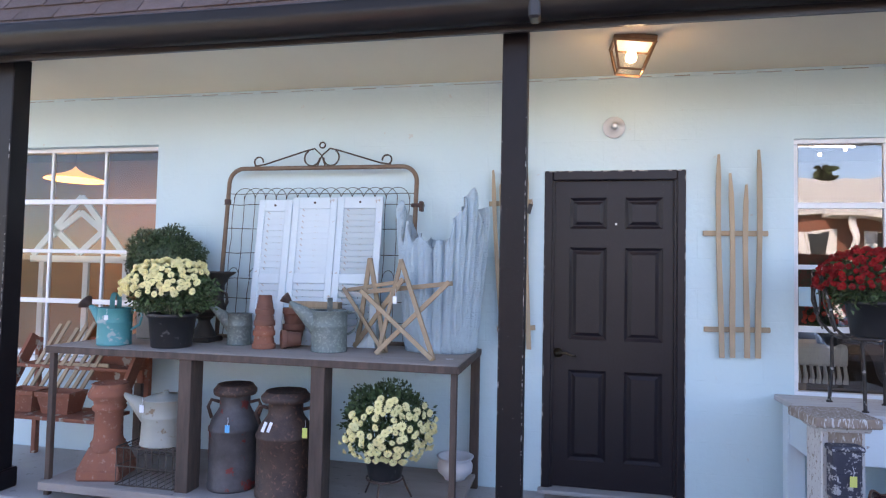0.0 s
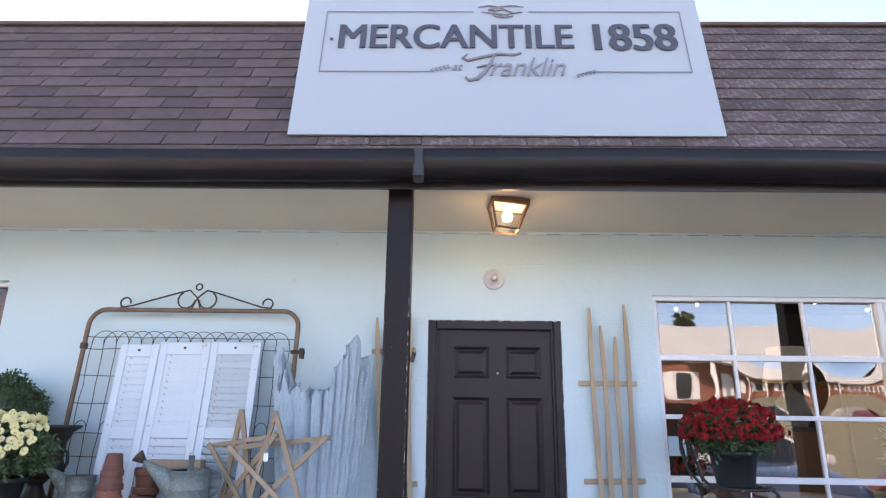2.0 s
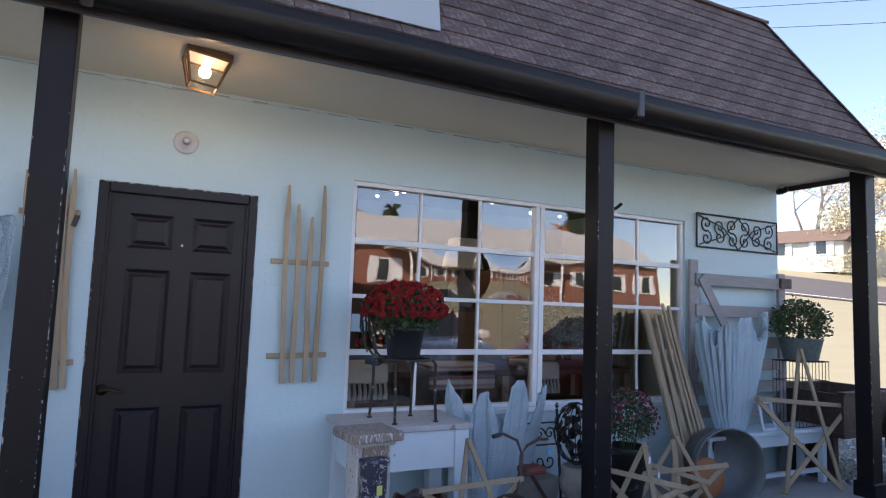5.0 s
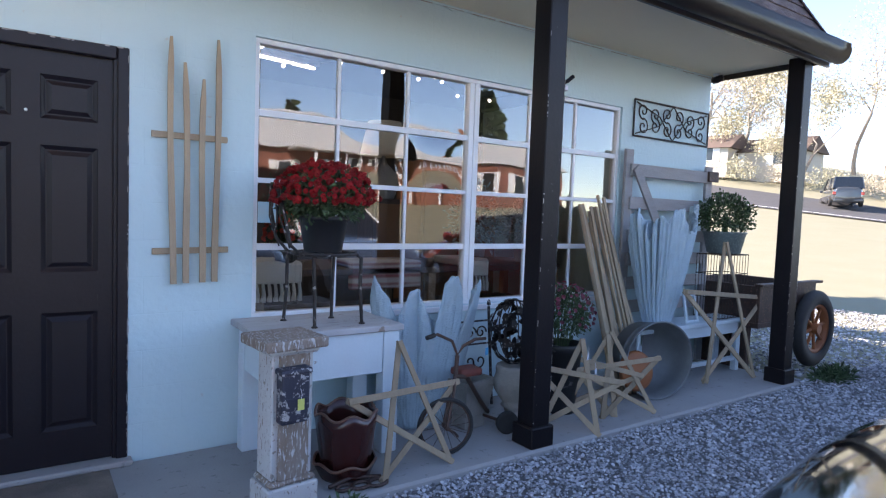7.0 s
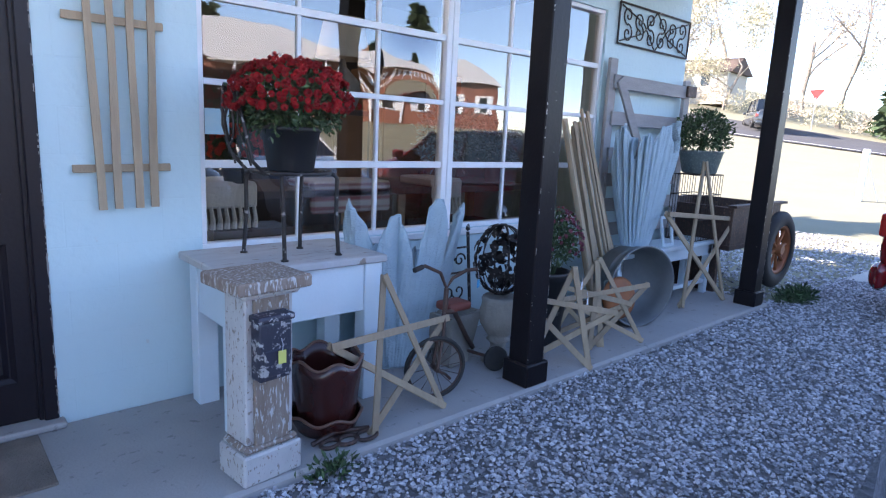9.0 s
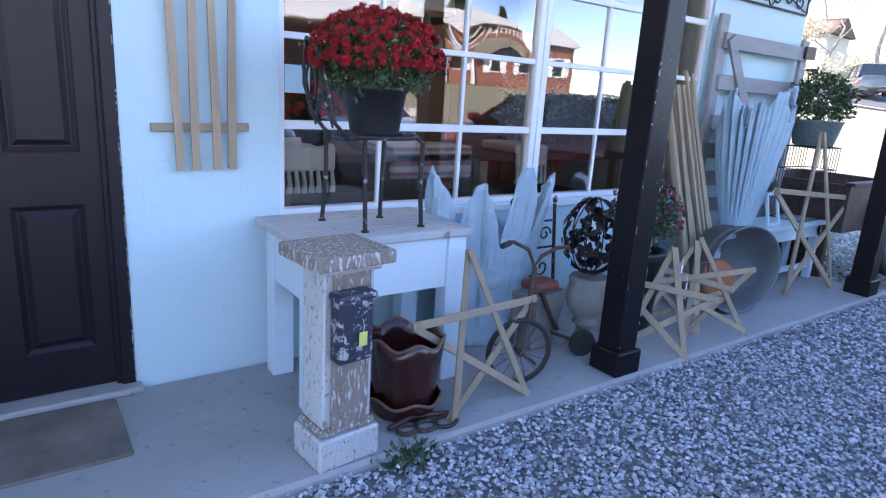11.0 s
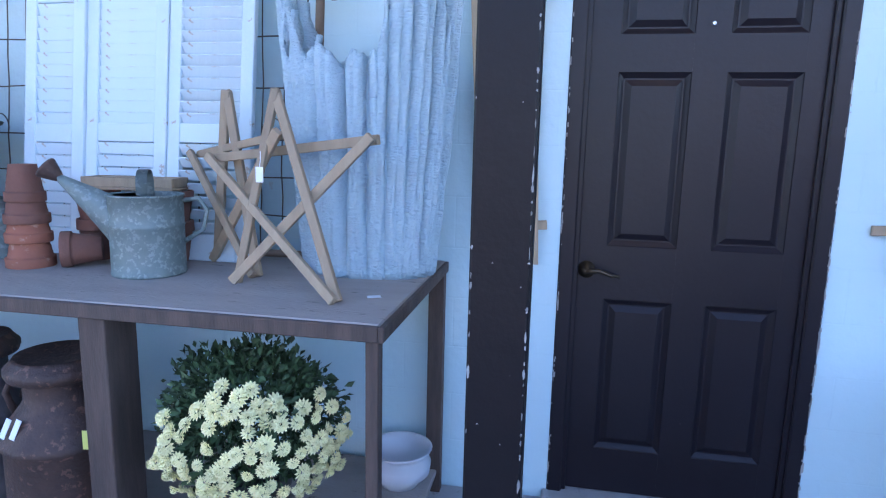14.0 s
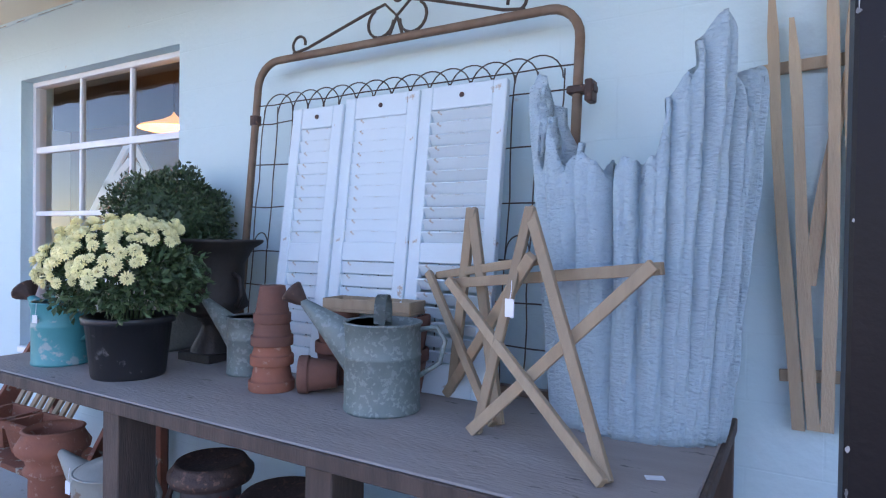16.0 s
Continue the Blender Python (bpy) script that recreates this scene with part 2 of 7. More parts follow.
setting("wall_south", wall_with_openings(WX0, WX1, -0.2, CEIL, WY, WY + 0.2, [(DOOR[0], DOOR[1], -0.03, DOOR[2]), WIN_R, WIN_L]), M_WALL,
        "white painted block wall with hairline cracks and chips", "wall")
setting("wall_east", boxes((WX1 - 0.2, WX1, WY + 0.2, WY + 6, -0.2, CEIL)), M_WALL, "white painted block end wall", "wall")
setting("wall_north", boxes((WX0, WX1, WY + 6, WY + 6.2, -0.2, CEIL)), M_WALL, "plain inner back wall of the shop", "wall")
setting("wall_west", boxes((WX0 - 0.2, WX0, WY, WY + 6.2, -0.2, CEIL)), M_WALL, "plain end wall of the shop", "wall")
setting("floor_shop", boxes((WX0, WX1 - 0.2, WY + 0.2, WY + 6, -0.15, -0.02)), M_CONC, "dim concrete floor inside the shop", "floor")
setting("ceiling_porch", boxes((WX0, WX1 + 0.02, 3.24, WY, CEIL, CEIL + 0.05)), M_SOFFIT, "cream painted porch soffit with a crack", "ceiling")
# Ceiling colour is darkened so the shop reads dim behind the glass.
setting("ceiling_shop", boxes((WX0, WX1 - 0.2, WY + 0.2, WY + 6, CEIL, CEIL + 0.05)), mat("dark_shop_ceiling", (0.05, 0.045, 0.04), 0.85, second=(0.035, 0.03, 0.028), scale=3, contrast=0.3), "ceiling inside the shop, coloured dark for dimness", "ceiling")
setting("porch_slab", boxes((WX0, 6.25, 3.31, WY, -0.2, 0.0), bevel=0.015), M_CONC, "worn grey concrete porch slab with stains", "slab")

# ---- roof ----
EAVE = (3.2, 2.92)
TOP = (4.1, 4.44)
bm = bmesh.new()
q = [(WX0, *EAVE), (WX1 + 0.03, *EAVE), (WX1 - 0.42, *TOP), (WX0, *TOP), (WX0, 9.5, TOP[1]), (WX1 - 0.42, 9.5, TOP[1]), (WX1 + 0.03, 10.4, EAVE[1]), (WX0, 10.4, EAVE[1])]
vs = [bm.verts.new(v) for v in q]
for f in ((0, 1, 2, 3), (1, 6, 5, 2), (3, 2, 5, 4)):
    bm.faces.new([vs[i] for i in f])
M_ROOF = mat("brown_shingle", (0.12, 0.08, 0.07), 0.9, second=(0.08, 0.055, 0.05), scale=9, contrast=0.3, bump=0.5, bump_scale=160, rand=0.0)
roof = setting("roof", bm, M_ROOF, "mansard roof of weathered brown asphalt shingles", "roof")

# gutter
GY, GZ = 3.15, 2.86
prof = [(0.05, 0.075), (0.062, 0.083), (0.074, 0.075), (0.072, 0.058), (0.079, 0.03), (0.076, 0.0), (0.064, -0.035), (0.042, -0.062), (0.012, -0.078), (-0.03, -0.08), (-0.065, -0.06)]
bm = bmesh.new()
rows = []
for i in range(81):
    x = WX0 + (WX1 + 0.06 - WX0) * i / 80
    sag = 0.008 * math.sin(x * 1.3) + 0.006 * math.sin(x * 0.47 + 1)
    rows.append([bm.verts.new((x, GY - a + 0.0, GZ + b + sag)) for a, b in prof])
for a, b in zip(rows, rows[1:]):
    for k in range(len(prof) - 1):
        bm.faces.new((a[k], a[k + 1], b[k + 1], b[k]))
bmesh.ops.solidify(bm, geom=bm.faces[:], thickness=0.004)
setting("gutter", bm, M_GUTTER, "dark brown painted metal eave gutter, slightly sagging", "gutter", smooth=True)

# ---- posts ----
M_CHIP = mat("bare_chip", (0.3, 0.29, 0.28), 0.8, rand=0.45)

def porch_post(x):
    p = thing("porch_post", pose(x, 3.41, 0), "black painted square timber porch post, chipped edges", "post", "porch posts")
    part("shaft", boxes((-0.07, 0.07, -0.07, 0.07, 0.12, CEIL), bevel=0.006), M_BLACK, p)
    bm = boxes((-0.092, 0.092, -0.092, 0.092, 0.0, 0.13), bevel=0.008)
    part("plinth", bm, M_BLACK, p)
    rng = random.Random(int(x * 100))
    for k in range(80):
        z, s = rng.uniform(0.15, CEIL - 0.2) * rng.uniform(0.6, 1), rng.choice((-1, 1, 1, 1))
        w, h = rng.uniform(0.0012, 0.004), rng.uniform(0.004, 0.018) if rng.random() < 0.7 else rng.uniform(0.02, 0.055)
        cx = s * 0.0655 if k % 8 else rng.uniform(-0.06, 0.06)
        if k % 8 == 0:
            w, h = rng.uniform(0.001, 0.0028), rng.uniform(0.002, 0.006)
        n = 9
        rim = [(cx + w * rng.uniform(0.5, 1.1) * math.cos(6.283 * i / n), z + 0.5 * h * rng.uniform(0.5, 1.1) * math.sin(6.283 * i / n)) for i in range(n)]
        bm = bmesh.new()
        face = [bm.verts.new((a, -0.0714, b)) for a, b in rim]
        back = [bm.verts.new((a, -0.069, b)) for a, b in rim]
        bm.faces.new(face)
        for i in range(n):
            bm.faces.new((face[i], back[i], back[(i + 1) % n], face[(i + 1) % n]))
        part("paint_chip", bm, M_CHIP, p)
    return p


for x in POST_X:
    porch_post(x)


# ragged plaster lip, and dark dashes painting crack and shadow, where wall meets soffit
rl = random.Random(31)
bm = bmesh.new()
cols = []
n = 300
for i in range(n + 1):
    x = WX0 + (WX1 - WX0) * i / n
    d = 0.006 + 0.008 * rl.random() + 0.006 * math.sin(x * 2.1) + (0.012 if rl.random() < 0.06 else 0)
    cols.append([bm.verts.new(v) for v in ((x, WY - 0.009, CEIL - 0.001), (x, WY - 0.009, CEIL - d - 0.008), (x, WY - 0.0005, CEIL - d - 0.012))])
for p, q in zip(cols, cols[1:]):
    for k in range(2):
        bm.faces.new((p[k], p[k + 1], q[k + 1], q[k]))
setting("trim_plaster_lip", bm, M_WALL, "ragged plaster lip along the top of the wall", "trim")
M_CRACK = mat("crack_shade", (0.2, 0.19, 0.17), 0.9, second=(0.42, 0.41, 0.39), scale=5, contrast=0.4)
bm = bmesh.new()
for i in range(60):
    x = WX0 + (WX1 - WX0) * (i + 0.1 * rl.random()) / 60
    box(bm, x, x + 0.25 * rl.uniform(0.4, 0.98), WY - 0.0105, WY - 0.009, CEIL - 0.02 - 0.004 * rl.random(), CEIL - 0.017)
setting("trim_caulk_line", bm, M_CRACK, "broken dark line of crack and painted shade under the soffit", "trim")

# ---- materials of the things ----
M_LATH = mat("raw_tobacco_lath", (0.41, 0.31, 0.205), 0.75, second=(0.26, 0.185, 0.12), scale=5, contrast=0.2, bump=0.3, bump_scale=60, stretch=(6, 6, 1), rand=0.18)
M_STAKE = mat("weathered_stake", (0.46, 0.35, 0.23), 0.8, second=(0.30, 0.23, 0.16), scale=5, contrast=0.2, bump=0.3, bump_scale=50, stretch=(5, 5, 0.8), rand=0.12)
M_SHELF = mat("weathered_plywood", (0.36, 0.315, 0.29), 0.8, second=(0.23, 0.195, 0.18), scale=3, contrast=0.3, bump=0.35, bump_scale=40, stretch=(0.8, 2.6, 3), third=(0.13, 0.11, 0.1), third_scale=14, third_amount=0.14)
M_DARKWOOD = mat("dark_stained_timber", (0.115, 0.073, 0.057), 0.7, second=(0.03, 0.02, 0.017), scale=5, contrast=0.45, bump=0.3, bump_scale=40, stretch=(5, 5, 0.7))
M_TERRA = mat("old_terracotta", (0.34, 0.115, 0.062), 0.85, second=(0.22, 0.085, 0.06), scale=9, contrast=0.3, bump=0.25, bump_scale=60, third=(0.36, 0.19, 0.14), third_scale=26, third_amount=0.19)
M_TERRA2 = mat("brown_terracotta", (0.2, 0.085, 0.06), 0.85, second=(0.12, 0.055, 0.04), scale=10, contrast=0.3, bump=0.25, bump_scale=60)
M_GALV = mat("galvanised_steel", (0.185, 0.235, 0.228), 0.6, 0.3, second=(0.12, 0.155, 0.15), scale=17, contrast=0.35, bump=0.12, bump_scale=60, third=(0.225, 0.27, 0.263), third_scale=60, third_amount=0.24)
M_TEAL = mat("worn_teal_paint", (0.035, 0.24, 0.25), 0.5, second=(0.05, 0.31, 0.33), scale=8, contrast=0.3, bump=0.15, third=(0.28, 0.36, 0.36), third_scale=12, third_amount=0.2)
M_RUST = mat("rusty_steel", (0.1, 0.056, 0.042), 0.62, 0.3, second=(0.04, 0.027, 0.026), scale=11, contrast=0.5, bump=0.4, bump_scale=70, third=(0.16, 0.085, 0.06), third_scale=40, third_amount=0.2)
M_MILK1 = mat("red_flaked_milk_can", (0.12, 0.11, 0.115), 0.6, 0.3, second=(0.055, 0.047, 0.048), scale=9, contrast=0.5, bump=0.35, bump_scale=60, third=(0.2, 0.03, 0.025), third_scale=11, third_amount=0.19)
M_GATEPIPE = mat("rusted_gate_pipe", (0.26, 0.19, 0.14), 0.7, 0.35, second=(0.15, 0.09, 0.06), scale=12, contrast=0.3, bump=0.3, bump_scale=90)
M_WIRE = mat("rusty_wire", (0.1, 0.075, 0.06), 0.7, 0.4, second=(0.05, 0.04, 0.035), scale=20, contrast=0.3)
M_SHUT = mat("chipped_white_shutter_paint", (0.57, 0.68, 0.73), 0.65, second=(0.52, 0.62, 0.665), scale=4, contrast=0.2, bump=0.25, bump_scale=40, third=(0.42, 0.36, 0.3), third_scale=17, third_amount=0.13)
M_DRAPE = mat("pale_grey_cement_cloth", (0.41, 0.54, 0.61), 0.9, second=(0.33, 0.44, 0.5), scale=7, contrast=0.15, bump=1.0, bump_scale=62, stretch=(1, 1, 2.2))
M_URN = mat("dark_cast_iron", (0.03, 0.026, 0.025), 0.6, 0.3, second=(0.05, 0.037, 0.03), scale=9, contrast=0.3, bump=0.3, bump_scale=60)
M_PLAST = mat("black_nursery_plastic", (0.012, 0.012, 0.014), 0.45, second=(0.02, 0.02, 0.022), scale=6, contrast=0.2, bump=0.05, third=(0.13, 0.13, 0.13), third_scale=9, third_amount=0.16)
M_SOIL = mat("dark_soil", (0.03, 0.02, 0.015), 0.95, bump=0.8, bump_scale=60)
M_LEAF = mat("mum_leaf", (0.045, 0.085, 0.032), 0.6, island=0.5)
M_LEAFD = mat("boxwood_leaf", (0.038, 0.07, 0.03), 0.5, island=0.55)
M_YEL = mat("pale_yellow_petal", (0.95, 0.86, 0.48), 0.7, rand=0.08)
M_RED = mat("deep_red_petal", (0.32, 0.006, 0.008), 0.65, rand=0.3)
M_PURP = mat("dusty_purple_petal", (0.26, 0.06, 0.1), 0.7, rand=0.25)
M_TAGY = mat("yellow_price_tag", (0.62, 0.62, 0.16), 0.6)
M_TAGB = mat("blue_price_tag", (0.06, 0.4, 0.7), 0.6)
M_TAGW = mat("white_price_tag", (0.75, 0.76, 0.8), 0.6)
M_CREAM = mat("cream_enamel_worn", (0.34, 0.345, 0.3), 0.5, second=(0.26, 0.26, 0.23), scale=7, contrast=0.3, bump=0.1, third=(0.2, 0.13, 0.08), third_scale=9, third_amount=0.16)
M_WHITEP = mat("white_glazed_pot", (0.6, 0.62, 0.65), 0.35, second=(0.52, 0.54, 0.57), scale=7, contrast=0.2)
M_STONE = mat("mossy_garden_stone", (0.30, 0.28, 0.25), 0.9, second=(0.2, 0.185, 0.165), scale=9, contrast=0.3, bump=0.6, bump_scale=45)
M_BRICKP = mat("red_brick_paint_wood", (0.3, 0.1, 0.055), 0.75, second=(0.2, 0.07, 0.045), scale=7, contrast=0.3, bump=0.3, third=(0.4, 0.36, 0.3), third_scale=11, third_amount=0.2)
M_METALW = mat("brushed_screw", (0.5, 0.5, 0.5), 0.35, 0.9)
SH = 0.95  # height of the display shelf


# ---- plants ----
def leaf_cloud(name, material, parent, n, centre, rad, size, rng, shell=0.55, low=-0.6, aspect=0.55):
    """Many small folded leaves through the outer part of an ellipsoid."""
    verts, faces = [], []
    c, rad = np.array(centre), np.array(rad)
    k = 0
    while k < n:
        d = rng.normal(size=3)
        d /= np.linalg.norm(d)
        if d[2] < low:
            continue
        lump = 1 + 0.07 * math.sin(7 * d[0] + 3 * d[1]) + 0.06 * math.sin(9 * d[2] - 5 * d[1] + 1)
        r = (shell + (1 - shell) * rng.random() ** 0.6) * lump * (1 + 0.05 * rng.normal())
        p = c + d * rad * r
        out = d + 0.8 * rng.normal(size=3)
        out /= np.linalg.norm(out)
        side = np.cross(out, rng.normal(size=3))
        side /= np.linalg.norm(side)
        nrm = np.cross(out, side)
        L = size * (0.7 + 0.6 * rng.random())
        w = L * aspect * 0.5
        i = len(verts)
        verts += [p, p + out * L * 0.5 + side * w + nrm * L * 0.12, p + out * L, p + out * L * 0.5 - side * w + nrm * L * 0.12]
        faces += [(i, i + 1, i + 2), (i, i + 2, i + 3)]
        k += 1
    me = bpy.data.meshes.new(name)
    me.from_pydata([tuple(v) for v in verts], [], faces)
    me.materials.append(material)
    ob = new(name, me)
    ob.parent = parent
    return ob


def flower_mesh(name, r, material, rings=((1.0, 0.2, 13), (0.92, 0.5, 12), (0.72, 0.8, 10), (0.48, 1.0, 7), (0.22, 1.1, 5))):
    bm = bmesh.new()
    for rr, h, n in rings:
        for i in range(n):
            a = 2 * math.pi * (i + rr) / n
            da = 0.9 * math.pi / n
            z0 = h * r * 0.35
            pts = [(0.12 * r * math.cos(a), 0.12 * r * math.sin(a), z0)]
            for b, q in ((a - da, 0.7), (a, 1.0), (a + da, 0.7)):
                pts.append((rr * r * q * math.cos(b), rr * r * q * math.sin(b), h * r * (0.9 if q < 1 else 0.75)))
            bm.faces.new([bm.verts.new(p) for p in pts])
    me = bpy.data.meshes.new(name)
    bm.to_mesh(me)
    bm.free()
    me.materials.append(material)
    return me


F_YEL = flower_mesh("flower", 0.025, M_YEL)
F_RED = flower_mesh("flower", 0.02, M_RED)
F_PUR = flower_mesh("flower", 0.017, M_PURP)


def add_flowers(parent, me, n, centre, rad, rng, low=0.0, side=None, gap=0.03, thr=-0.05):
    done = []
    tries = 0
    while len(done) < n and tries < 20000:
        tries += 1
        d = rng.normal(size=3)
        d /= np.linalg.norm(d)
        if d[2] < low or (side is not None and d @ np.array(side) < thr + 0.25 * rng.random()):
            continue
        p = np.array(centre) + d * np.array(rad) * (1.0 + 0.04 * rng.normal())
        if any(np.linalg.norm(p - o) < gap for o in done):
            continue
        done.append(p)
        ob = new("flower", me)
        ob.parent = parent
        s = 0.75 + 0.5 * rng.random()
        ob.matrix_basis = Matrix.Translation(p) @ Vector(d + 0.25 * rng.normal(size=3)).to_track_quat('Z', 'Y').to_matrix().to_4x4() @ Matrix.Diagonal((s, s, s, 1))


def nursery_pot(parent, r0, r1, h, material=None, z=0.0):
    prof = [(0, z), (r0 * 0.97, z), (r0, z + 0.008), (r1 * 0.97, z + h * 0.88), (r1 * 1.04, z + h * 0.885), (r1 * 1.06, z + h * 0.985), (r1 * 1.03, z + h), (r1 * 0.95, z + h), (r1 * 0.9, z + h * 0.9), (0, z + h * 0.9)]
    return part("pot", lathe(prof, 32), material or M_PLAST, parent, smooth=True)


def mum_plant(name, at, label, r0, r1, h, rad, lift, petals, n_flowers, seed, low=0.05, side=None, leaves=2600, leaf=0.035, gap=0.032, thr=-0.05, group="potted chrysanthemums"):
    rng = np.random.default_rng(seed)
    p = thing(name, at, label, "potted plant", group)
    nursery_pot(p, r0, r1, h)
    c = (0, 0, h + lift)
    leaf_cloud("foliage", M_LEAF, p, leaves, c, [v * 0.9 for v in rad], leaf, rng, shell=0.5, low=-0.75)
    bm = bmesh.new()
    for i in range(26):
        a, k = 6.283 * i / 26, 0.3 + 0.5 * rng.random()
        tube([(0.3 * r1 * math.cos(a), 0.3 * r1 * math.sin(a), h * 0.9), (k * rad[0] * math.cos(a) * 0.6, k * rad[1] * math.sin(a) * 0.6, h + lift * 0.6), (k * rad[0] * math.cos(a), k * rad[1] * math.sin(a), h + lift + rad[2] * (0.9 - k))], 0.003, 4, bm)
    tagged(part("stem_bundle", bm, M_LEAF, p), kind="stuff")
    add_flowers(p, petals, n_flowers, c, [v * 1.02 for v in rad], rng, low, side, gap, thr)
    return p


def price_tag(parent_at, colour, label, s=0.03, h=0.045):
    bm = bmesh.new()
    box(bm, -s / 2, s / 2, -0.001, 0.001, -h, 0, bevel=0.0)
    t = tagged(part("price_tag", bm, colour), label, "tag", "price tags")
    t.matrix_basis = parent_at
    part("string", tube([(0, 0, -0.004), (0.004, 0.001, 0.02), (0, 0.006, 0.045)], 0.0012, 4), M_TAGW, t)
    return t


# ---- display shelf ----
shelf = thing("display_shelf", pose(0, 0, 0), "long weathered wooden two-tier display shelf with dark legs", "shelf")
bm = bmesh.new()
box(bm, -3.13, -0.435, 3.40, 4.285, SH - 0.028, SH, bevel=0.004)
part("top_board", bm, M_SHELF, shelf)
part("front_rail", boxes((-3.13, -0.435, 3.385, 3.40, SH - 0.045, SH - 0.003), bevel=0.003), M_DARKWOOD, shelf, "dark edge strip")
part("side_rail", boxes((-0.435, -0.42, 3.385, 4.285, SH - 0.045, SH - 0.003), bevel=0.003), M_DARKWOOD, shelf)
bm = bmesh.new()
box(bm, -3.1, -0.44, 3.36, 4.26, 0.075, 0.1, bevel=0.004)
part("lower_board", bm, M_SHELF, shelf)
part("lower_rail", boxes((-3.1, -0.44, 3.345, 3.36, 0.05, 0.1), bevel=0.003), M_SHELF, shelf)
for x, w, d in ((-3.09, 0.035, 0.035), (-2.13, 0.085, 0.13), (-1.265, 0.085, 0.13), (-0.455, 0.035, 0.04)):
    part("leg", boxes((x - w / 2, x + w / 2, 3.40, 3.40 + d, 0.0, SH - 0.028), bevel=0.003), M_DARKWOOD, shelf)
    if w < 0.05:
        part("leg", boxes((x - 0.03, x + 0.03, 4.22, 4.265, 0.0, SH - 0.028), bevel=0.003), M_DARKWOOD, shelf)

# ---- wire garden gate leaning on the wall ----
gate = thing("garden_gate", pose(0, 0, 0), "old rusty pipe garden gate with looped wire mesh and scrolled crest", "gate")
GX0, GX1, GZ1 = -2.345, -0.89, 2.225
def gp(x, z):
    return (x, 4.19 - 0.09 * (2.18 - z), z)
pts = [gp(GX0, SH + 0.015), gp(GX0, GZ1 - 0.11)] + [gp(GX0 + 0.11 + 0.11 * math.cos(radians(a)), GZ1 - 0.11 + 0.11 * math.sin(radians(a))) for a in range(165, 89, -15)]
pts += [gp(GX1 - 0.11 + 0.11 * math.cos(radians(a)), GZ1 - 0.11 + 0.11 * math.sin(radians(a))) for a in range(90, 14, -15)] + [gp(GX1, GZ1 - 0.11), gp(GX1, SH + 0.015)]
part("pipe_frame", tube(pts, 0.016, 10), M_GATEPIPE, gate, smooth=True)
part("bottom_pipe", tube([gp(GX0, SH + 0.03), gp(GX1, SH + 0.03)], 0.014, 10), M_GATEPIPE, gate, smooth=True)
part("hinge_band", lathe([(0.016, -0.02), (0.024, -0.02), (0.024, 0.02), (0.016, 0.02)], 12, m=Matrix.Translation(gp(GX0, 1.97))), M_RUST, gate)
bm = bmesh.new()
xm = (GX0 + GX1) / 2
for s in (-1, 1):
    tube([gp(xm + s * a, GZ1 + b) for a, b in ((0.03, 0.015), (0.0, 0.09), (0.06, 0.145), (0.14, 0.125), (0.45, 0.03), (0.53, 0.018))], 0.006, 6, bm)
    tube([gp(xm + s * (0.5 + 0.0) + s * 0.035 * math.cos(radians(a)), GZ1 + 0.052 + 0.035 * math.sin(radians(a))) for a in range(-90, 200, 20)], 0.006, 6, bm)
    tube([gp(xm + s * 0.075 + s * 0.06 * math.cos(radians(a)), GZ1 + 0.075 + 0.06 * math.sin(radians(a))) for a in range(60, -200, -20)], 0.006, 6, bm)
part("crest_scroll", bm, M_WIRE, gate)
part("finial_ring", tube([gp(xm + 0.022 * math.cos(radians(a)), GZ1 + 0.17 + 0.022 * math.sin(radians(a))) for a in range(0, 360, 30)], 0.006, 6, closed=True), M_WIRE, gate)
n_w = 17
rngw = random.Random(3)
for i in range(n_w):
    x = GX0 + 0.05 + (GX1 - GX0 - 0.1) * i / (n_w - 1)
    wob = [gp(x + rngw.uniform(-0.006, 0.006), SH + 0.03 + (1.99 - SH) * k / 10) for k in range(11)]
    part("wire_upright", tube(wob, 0.0026, 5), M_WIRE, gate)
    if i < n_w - 2:
        w2 = 2 * (GX1 - GX0 - 0.1) / (n_w - 1)
        part("wire_loop", tube([gp(x + w2 / 2 - w2 / 2 * math.cos(radians(a)), 1.99 + 0.085 * math.sin(radians(a))) for a in range(0, 181, 15)], 0.0026, 5), M_WIRE, gate)
        if i % 2 == 0:
            part("wire_loop", tube([gp(x + w2 / 4 - w2 / 4 * math.cos(radians(a)), 1.42 + 0.06 * math.sin(radians(a))) for a in range(0, 181, 20)], 0.0026, 5), M_WIRE, gate)
for z in (2.03, 1.95, 1.77, 1.59, 1.40, 1.26, 1.12):
    part("wire_cross", tube([gp(GX0 + (GX1 - GX0) * k / 14, z + rngw.uniform(-0.004, 0.004)) for k in range(15)], 0.0028, 5), M_WIRE, gate)
bm = boxes((GX1 - 0.03, GX1 + 0.06, 4.145, 4.19, 1.93, 1.955), bevel=0.004)
box(bm, GX1 + 0.03, GX1 + 0.055, 4.14, 4.195, 1.9, 1.97, bevel=0.004)
part("latch", bm, M_RUST, gate, "rust-red gate latch")


